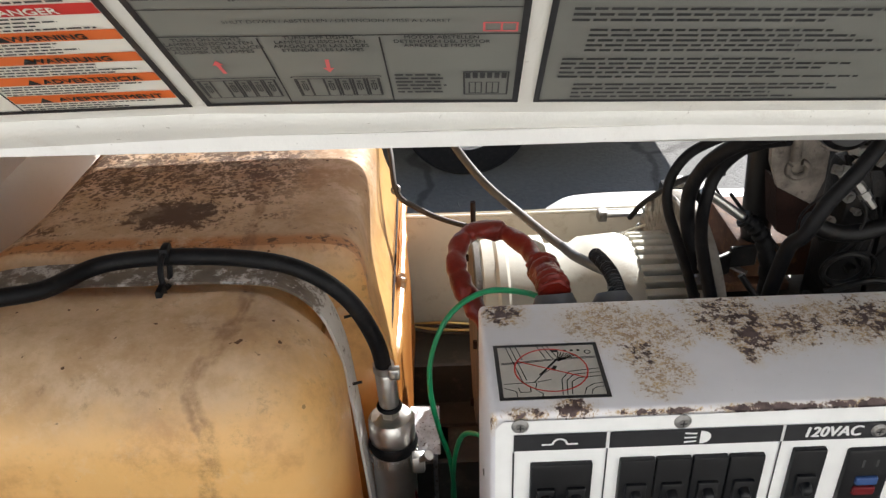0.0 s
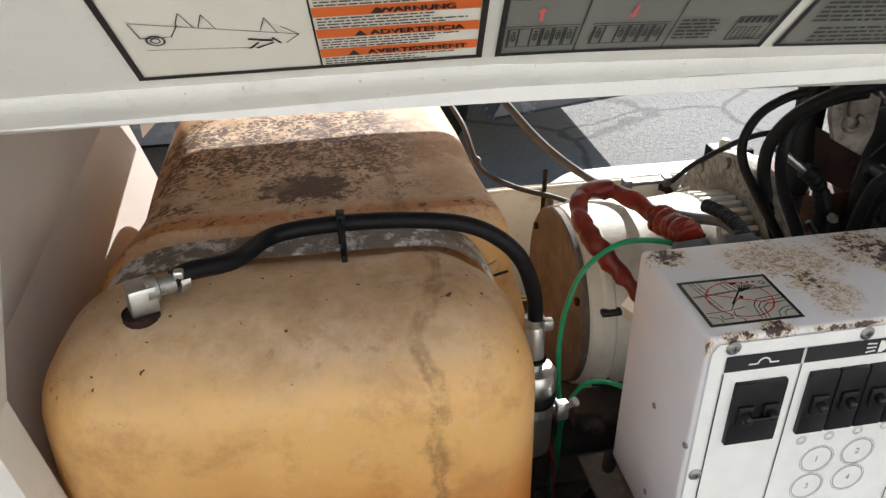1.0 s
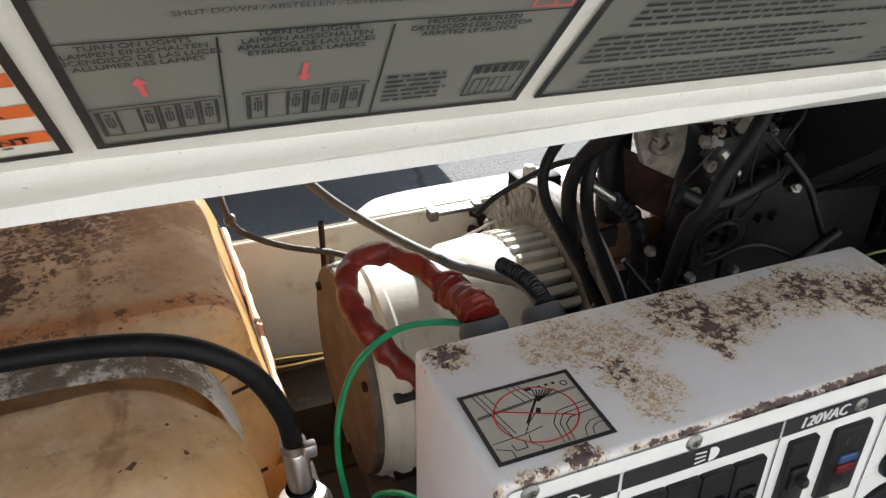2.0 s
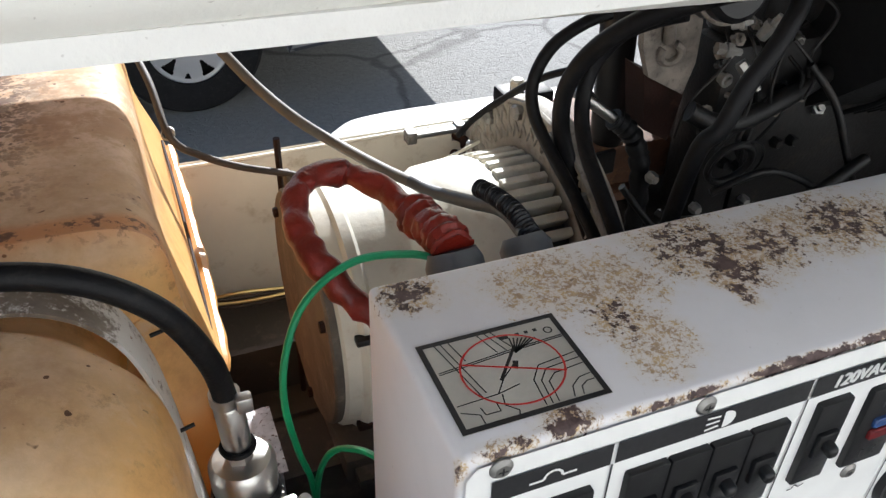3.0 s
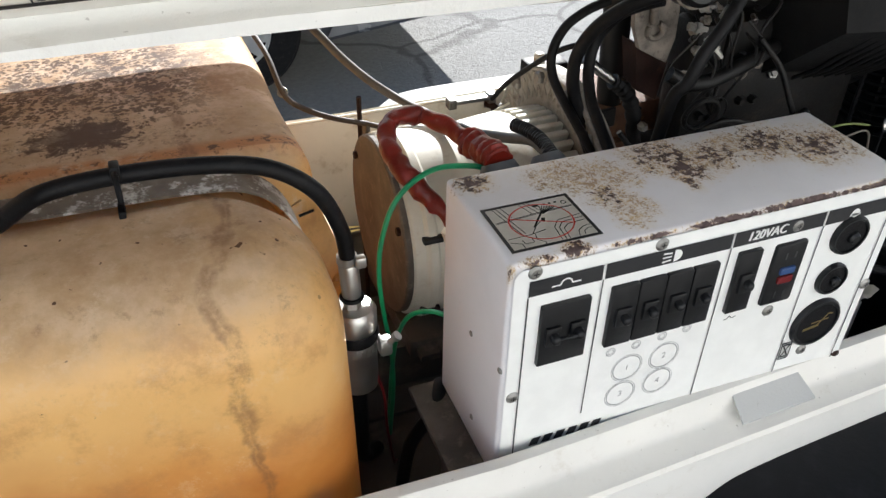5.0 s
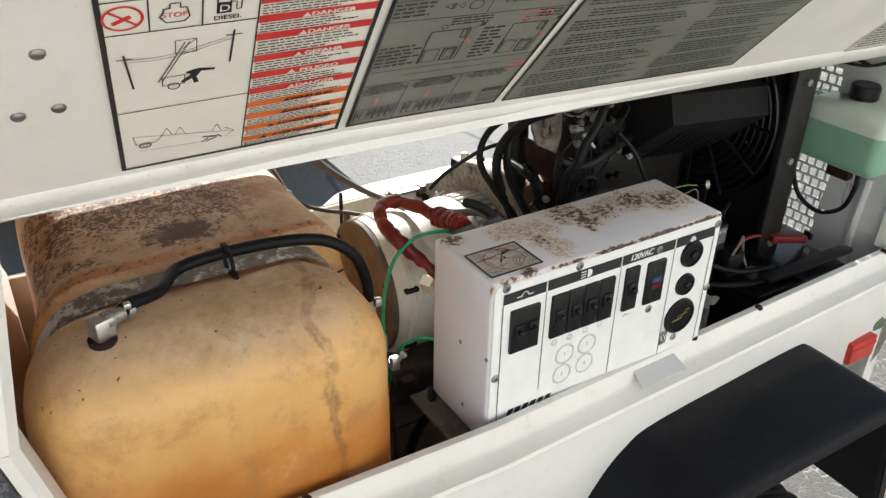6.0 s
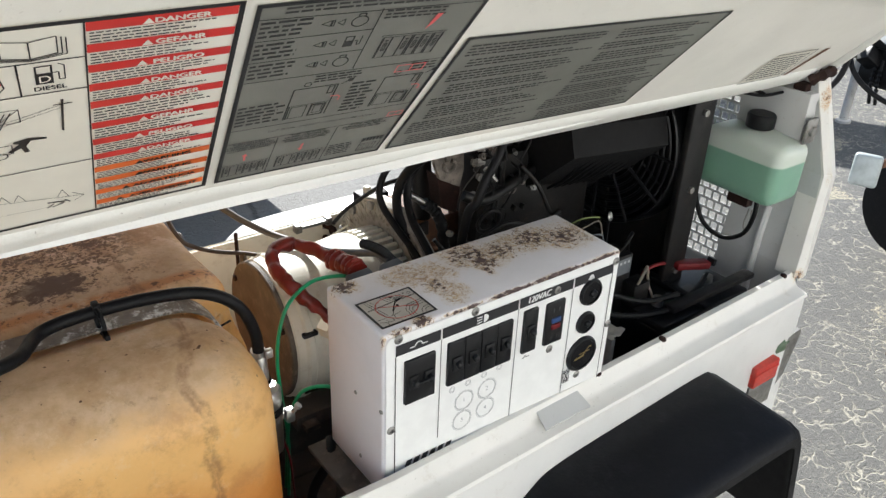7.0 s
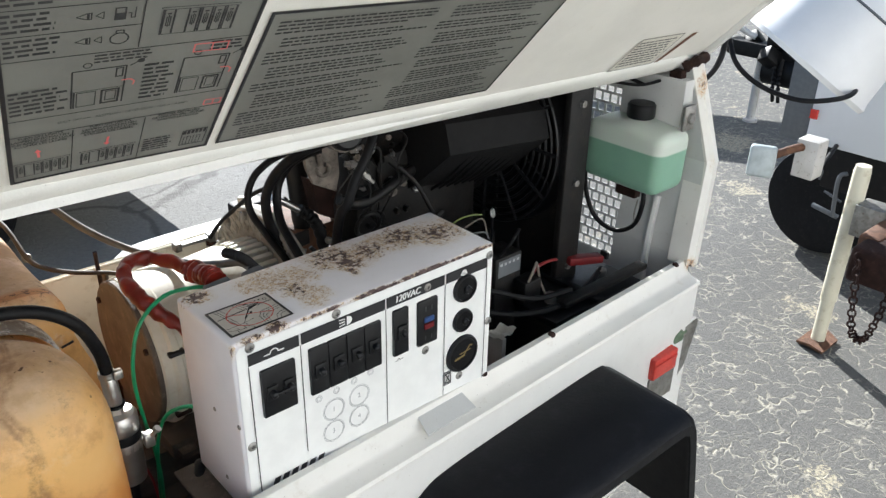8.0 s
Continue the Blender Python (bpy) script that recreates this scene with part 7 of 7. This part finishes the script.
# ---- the parked car beyond
car = thing("parked_car", (-1.4, 3.5, 0.0), "grey parked sport utility car with silver wheels", "car")
prof = [(1.20, 0.25), (1.31, 0.32), (1.31, 0.55), (1.22, 0.76), (1.03, 0.89), (0.70, 0.98), (-0.35, 1.10), (-0.95, 1.58), (-1.4, 1.70), (-3.2, 1.68), (-3.75, 1.15), (-3.85, 0.8), (-3.82, 0.40), (-3.70, 0.28)]
bm = B()
secs = [(2.64, 0.0, 0.0), (2.60, 0.06, 0.0), (2.64, 0.10, 1), (4.35, 0.10, 1), (4.40, 0.06, 0), (4.36, 0.0, 0)]
arches = [(0.07, 0.40), (-2.71, 0.40)]
low = []
for cx, r in arches:
    low.append([(cx + r * math.cos(a), 0.34 + r * math.sin(a)) for a in [math.pi * i / 14 for i in range(15)]])
outline = prof[:1] + prof[1:] + [(-3.15, 0.28)] + low[1][::-1] + [(-2.35, 0.26)] + [(-0.37, 0.26)] + low[0][::-1] + [(0.43, 0.27)]


def taper(p, y):
    x, z = p
    k = max(0.0, (z - 1.0)) * 0.22
    c = 3.5
    r = max(0, x - 0.62)
    return Vector((x, c + (y - c) * (1 - k) * (1 - 0.85 * r * r), z))


rings = [[bm.verts.new(taper(p, y)) for p in outline] for y in (2.63, 2.60, 2.60, 4.40, 4.40, 4.37)]
n = len(outline)
for p, q in zip(rings, rings[1:]):
    for k in range(n):
        bm.faces.new((p[k], p[(k + 1) % n], q[(k + 1) % n], q[k]))
bm.faces.new(rings[0][::-1])
bm.faces.new(rings[-1])
bmesh.ops.remove_doubles(bm, verts=bm.verts, dist=1e-5)
part("car_body", bm, M_carbody, car)
for a, b in ((-0.55, -1.45), (-1.52, -2.45), (-2.52, -3.15)):
    bm = B()
    top = 1.55
    q = [(a - (0.40 if a > -1 else 0.02), 1.12), (a - (0.62 if a > -1 else 0.02), top), (b, top), (b, 1.12)]
    bm.faces.new([bm.verts.new(taper(p, 2.594)) for p in q])
    part("side_window", bm, M_glassdark, car, "dark side window", smooth=False)


def car_wheel(x, y, s):
    R, zc = 0.295, 0.293
    bm = lathe(B(), (x, y, zc), (0, 0.22 * s, 0), [(0.10, 0.150), (0.02, 0.162), (0.0, 0.200), (0.06, 0.275), (0.18, R), (0.82, R), (0.94, 0.275), (1, 0.200), (0.98, 0.162)], 64, False)
    w = part("wheel", bm, M_tyre, car, "black low-profile car tyre")
    # dished face with ten slots, alternately large and small
    bm = B()
    radii = [0.77 * q for q in [0.030, 0.062, 0.095] + [0.104 + 0.006 * k for k in range(14)] + [0.198, 0.208]]
    depth = [0.030, 0.030, 0.024] + [0.022 - 0.0008 * k for k in range(14)] + [0.006, 0.012]
    n = 180
    g = [[bm.verts.new((x + r * math.sin(2 * math.pi * k / n), y + d * s, zc + r * math.cos(2 * math.pi * k / n))) for k in range(n)] for r, d in zip(radii, depth)]
    for a in range(len(radii) - 1):
        for k in range(n):
            deg = 360.0 * (k + 0.5) / n
            slot = int((deg + 9) // 36)
            away = abs((deg + 9) % 36 - 18)
            mid = (radii[a] + radii[a + 1]) / 1.54
            big = slot % 2 == 0
            half = (11.0 * (mid - 0.075) / 0.10 if big else 5.5 * (mid - 0.146) / 0.034)
            inside = away < half and (0.106 < mid < 0.180 if big else 0.150 < mid < 0.184)
            if not inside:
                bm.faces.new((g[a][k], g[a][(k + 1) % n], g[a + 1][(k + 1) % n], g[a + 1][k]))
    bmesh.ops.solidify(bm, geom=bm.faces[:], thickness=0.012 * s)
    part("rim", bm, M_alloy, w)
    part("brake_disc", lathe(B(), (x, y + 0.085 * s, zc), (0, 0.01 * s, 0), [(0, 0.150), (1, 0.150)], 40), M_engine, w)
    for i in range(5):
        a = 2 * math.pi * (i + 0.25) / 5
        part("lug_nut", lathe(B(), (x + 0.042 * math.cos(a), y + 0.034 * s, zc + 0.042 * math.sin(a)), (0, -0.018 * s, 0), [(0, 0.015), (0.7, 0.013), (1, 0.008)], 12), M_steel, w)
    part("hub_cap", lathe(B(), (x, y + 0.034 * s, zc), (0, -0.014 * s, 0), [(0, 0.024), (0.7, 0.023), (1, 0.016)], 24), M_blue, w, "dark blue hub cap")


for x in (0.07, -2.71):
    car_wheel(x, 2.73, 1)
    car_wheel(x, 4.385, -1)
part("underbody", box(B(), (-3.6, 2.85, 0.28), (0.75, 4.15, 0.55)), M_engine, car)
part("axle", box(B(), (-0.02, 2.7, 0.30), (0.08, 4.3, 0.38)), M_engine, car)


car.location += Vector((0.05, 0.14, 0))


# ---- the other trailer to the right, with its jack and chain
tr = thing("second_trailer", (3.6, 0.0, 0.0), "white panelled light tower trailer parked alongside", "trailer")
part("side_panel", box(B(), (3.0, -1.2, 0.615), (3.9, 0.635, 1.75), 0.01), M_trailer, tr)
part("wing_panel", box(B(), (3.02, 0.640, 0.60), (3.06, 0.76, 1.02), 0.004), M_gland, tr, "grey wing panel")
part("chassis", box(B(), (3.05, -1.1, 0.42), (3.85, 0.55, 0.61), 0.006), M_engine, tr)
part("marker", box(B(), (2.988, 0.600, 0.72), (2.999, 0.632, 0.76), 0.002), M_tail, tr, "small red marker")
for y in (-0.85, 0.61):
    bm = lathe(B(), (3.24, y, 0.272), (0.2, 0, 0), [(0.06, 0.14), (0, 0.19), (0.1, 0.255), (0.5, 0.268), (0.9, 0.255), (1, 0.19), (0.94, 0.14)], 40)
    part("wheel", bm, M_tyre, tr, "black trailer tyre")
for pts, r in (([(3.0, 0.535, 0.350), (2.99, 0.48, 0.345), (3.0, 0.42, 0.330)], 0.016), ([(3.0, 0.50, 0.425), (2.99, 0.42, 0.405)], 0.008), ([(3.0, 0.425, 0.530), (2.985, 0.45, 0.50), (2.99, 0.44, 0.33)], 0.013), ([(3.0, 0.56, 0.49), (2.98, 0.54, 0.525), (2.98, 0.52, 0.515), (3.0, 0.535, 0.47)], 0.006)):
    part("rail_loop", tube(B(), pts, r * 0.7, 10, 6), M_gland, tr)
part("underbody", box(B(), (3.46, -1.0, 0.06), (3.9, 0.50, 0.42), 0.02), M_engine, tr)
part("drawbar", box(B(), (2.30, 0.015, 0.520), (3.05, 0.085, 0.590), 0.008), M_rust, tr, "rusty drawbar")
part("coupler", box(B(), (2.20, -0.075, 0.46), (2.36, 0.065, 0.585), 0.016, 3), M_enginerust, tr, "rust-brown coupler")
part("jack_mount", box(B(), (2.47, 0.08, 0.50), (2.57, 0.18, 0.62), 0.006), M_dullsteel, tr)
jack = part("jack_leg", lathe(B(), (2.524, 0.204, 0.20), (0, 0, 0.545), [(0, 0.030), (0.96, 0.030), (1, 0.026)], 24), M_leg, tr, "white steel jack leg")
part("inner_tube", lathe(B(), (2.524, 0.204, 0.01), (0, 0, 0.24), [(0, 0.026), (1, 0.026)], 20), M_leg, jack, "yellowed inner tube")
bm = prism(B(), [(2.455, 0.152), (2.588, 0.152), (2.604, 0.202), (2.588, 0.258), (2.463, 0.258), (2.447, 0.202)], "z", 0.004, 0.014)
for v in bm.verts:
    v.co.z += 0.016 if abs(v.co.x - 2.524) > 0.07 else 0
part("foot_plate", bm, M_rust, jack, "rust-orange foot plate")
bm = B()
link_pts = spline([(2.20, 0.035, 0.57), (2.15, 0.00, 0.44), (2.11, -0.035, 0.345), (2.11, -0.070, 0.325), (2.13, -0.085, 0.37), (2.19, -0.085, 0.47), (2.26, -0.05, 0.56)], 6)
for i in range(len(link_pts) - 1):
    a, b = link_pts[i], link_pts[i + 1]
    d = b - a
    side = d.normalized().orthogonal() if i % 2 else d.normalized().cross(d.normalized().orthogonal())
    torus_c = (a + b) / 2
    pts = [torus_c + d * 0.62 * math.cos(u) + side * 0.009 * math.sin(u) for u in [2 * math.pi * k / 12 for k in range(13)]]
    part("chain_link", tube(B(), pts, 0.0036, 6, 0), M_enginerust, tr)
bm = box(B(), (-0.030, -0.045, -0.055), (0.030, 0.045, 0.055), 0.012, 3, pose(2.24, 0.44, 0.76, 0, 12, 25))
mk = part("clearance_lamp", bm, M_frosted, tr, "frosted pale clearance lamp")
part("lamp_arm", tube(B(), [(2.27, 0.41, 0.785), (2.34, 0.38, 0.80), (2.41, 0.36, 0.80)], 0.015, 10, 6), M_rust, mk, "rusty lamp arm")
part("arm_block", box(B(), (2.37, 0.31, 0.69), (2.45, 0.39, 0.83), 0.006), M_strap, mk)
part("arm_stay", tube(B(), [(2.44, 0.36, 0.70), (2.70, 0.42, 0.64), (3.01, 0.50, 0.63)], 0.010, 8, 5), M_engine, mk)
# floodlight head
flood = thing("floodlight", (2.0, 0.25, 1.17), "large white floodlight shell hanging beside the mast", "floodlight")
mouth = Vector((1.985, 0.255, 1.17))
dia = Vector((0.09, -0.33, -0.22))
axis = dia.cross((mouth - Vector((-0.3, -0.8, 1.7))).normalized()).normalized()
if axis.z < 0:
    axis = -axis
R = dia.length / 2
bm = lathe(B(), mouth, axis * 0.46, [(0.02, R * 0.93), (0.0, R * 0.97), (0.0, R * 1.03), (0.03, R * 1.06), (0.07, R * 1.02), (0.30, R * 0.93), (0.44, R * 0.86), (0.46, R * 0.80), (0.75, R * 0.60), (1.0, R * 0.42)], 64)
part("shell", bm, M_lamp, flood)
part("seam_ring", torus(B(), mouth + axis * 0.46 * 0.45, axis, R * 0.845, 0.004, 64, 6), M_gland, flood)
part("hanger", tube(B(), [mouth + axis * 0.45, mouth + axis * 0.60 + Vector((0.1, 0, 0.1)), (2.5, 0.1, 1.55), (3.05, 0.0, 1.60)], 0.03, 12, 6), M_dullsteel, flood)
bm = tube(B(), [(1.24, 0.16, 1.36), (1.40, 0.24, 1.335), (1.644, 0.322, 1.294), (1.648, 0.289, 1.232), (1.659, 0.249, 1.193), (1.681, 0.19, 1.163), (1.705, 0.105, 1.151), (1.80, 0.051, 1.153), (1.93, 0.070, 1.15), (2.05, 0.16, 1.14)], 0.0068, 10, 8)
solo("lamp_cable", bm, M_blackmatt, "black lamp cable slung from the hood's end", "cable", "lamp cables")
bm = tube(B(), [(1.40, 0.180, 1.350), (1.388, 0.177, 1.345), (1.375, 0.177, 1.293), (1.356, 0.191, 1.253), (1.30, 0.23, 1.20)], 0.007, 10, 8)
solo("lamp_cable", bm, M_blackmatt, "black lamp cable slung from the hood's end", "cable", "lamp cables")
# a far trailer hitch
far = thing("far_hitch", (4.7, 1.75, 0.0), "dark trailer hitch on a jack, far across the yard", "trailer hitch")
part("jack_post", lathe(B(), (4.95, 1.88, 0), (0, 0, 0.55), [(0, 0.05), (0.03, 0.05), (0.04, 0.03), (1, 0.03)], 14), M_strap, far)
# unseen mast on posts, added so the yard gets its band of shadow
mastlow = Matrix.Translation((5.62, 3.45, 0)) @ Matrix.Rotation(radians(-61), 4, "Z")
part("shadow_mast", box(B(), (-1.9, -0.16, 0.86), (2.6, 0.16, 1.28), 0.02, 2, mastlow), M_trailer, far, "unseen white mast, added to cast the shadow band on the ground")
part("mast_post", box(B(), (2.2, -0.06, 0.0), (2.32, 0.06, 0.88), 0.01, 1, mastlow), M_engine, far)
part("mast_post", box(B(), (-1.7, -0.06, 0.0), (-1.58, 0.06, 0.88), 0.01, 1, mastlow), M_engine, far)
part("beam", box(B(), (4.85, 1.3, 0.46), (4.98, 2.1, 0.56), 0.01), M_engine, far)
part("head", box(B(), (4.80, 1.55, 0.56), (5.02, 1.80, 0.66), 0.02), M_engine, far)
part("winch", lathe(B(), (4.9, 1.5, 0.40), (0, 0.30, 0), [(0, 0.10), (1, 0.10)], 18), M_engine, far)
part("handle", tube(B(), [(4.85, 1.9, 0.6), (4.8, 2.05, 0.66), (4.78, 2.15, 0.62)], 0.02, 8, 5), M_strap, far)
for k, (x, y, z) in enumerate(((4.86, 1.62, 0.64), (4.92, 1.44, 0.50), (4.80, 1.75, 0.50), (4.95, 1.95, 0.55), (4.88, 1.36, 0.60))):
    part("clamp_block", box(B(), (-0.05, -0.06, -0.05), (0.05, 0.06, 0.05), 0.012, 2, pose(x, y, z, 20 * k, 13 * k, 37 * k)), M_engine, far)
for y in (1.70, 1.66):
    part("hanging_chain", tube(B(), [(4.80, y, 0.50), (4.78, y - 0.01, 0.36), (4.79, y - 0.03, 0.22)], 0.012, 8, 9, lambda q: 1 + 0.4 * math.sin(q * 60)), M_engine, far)
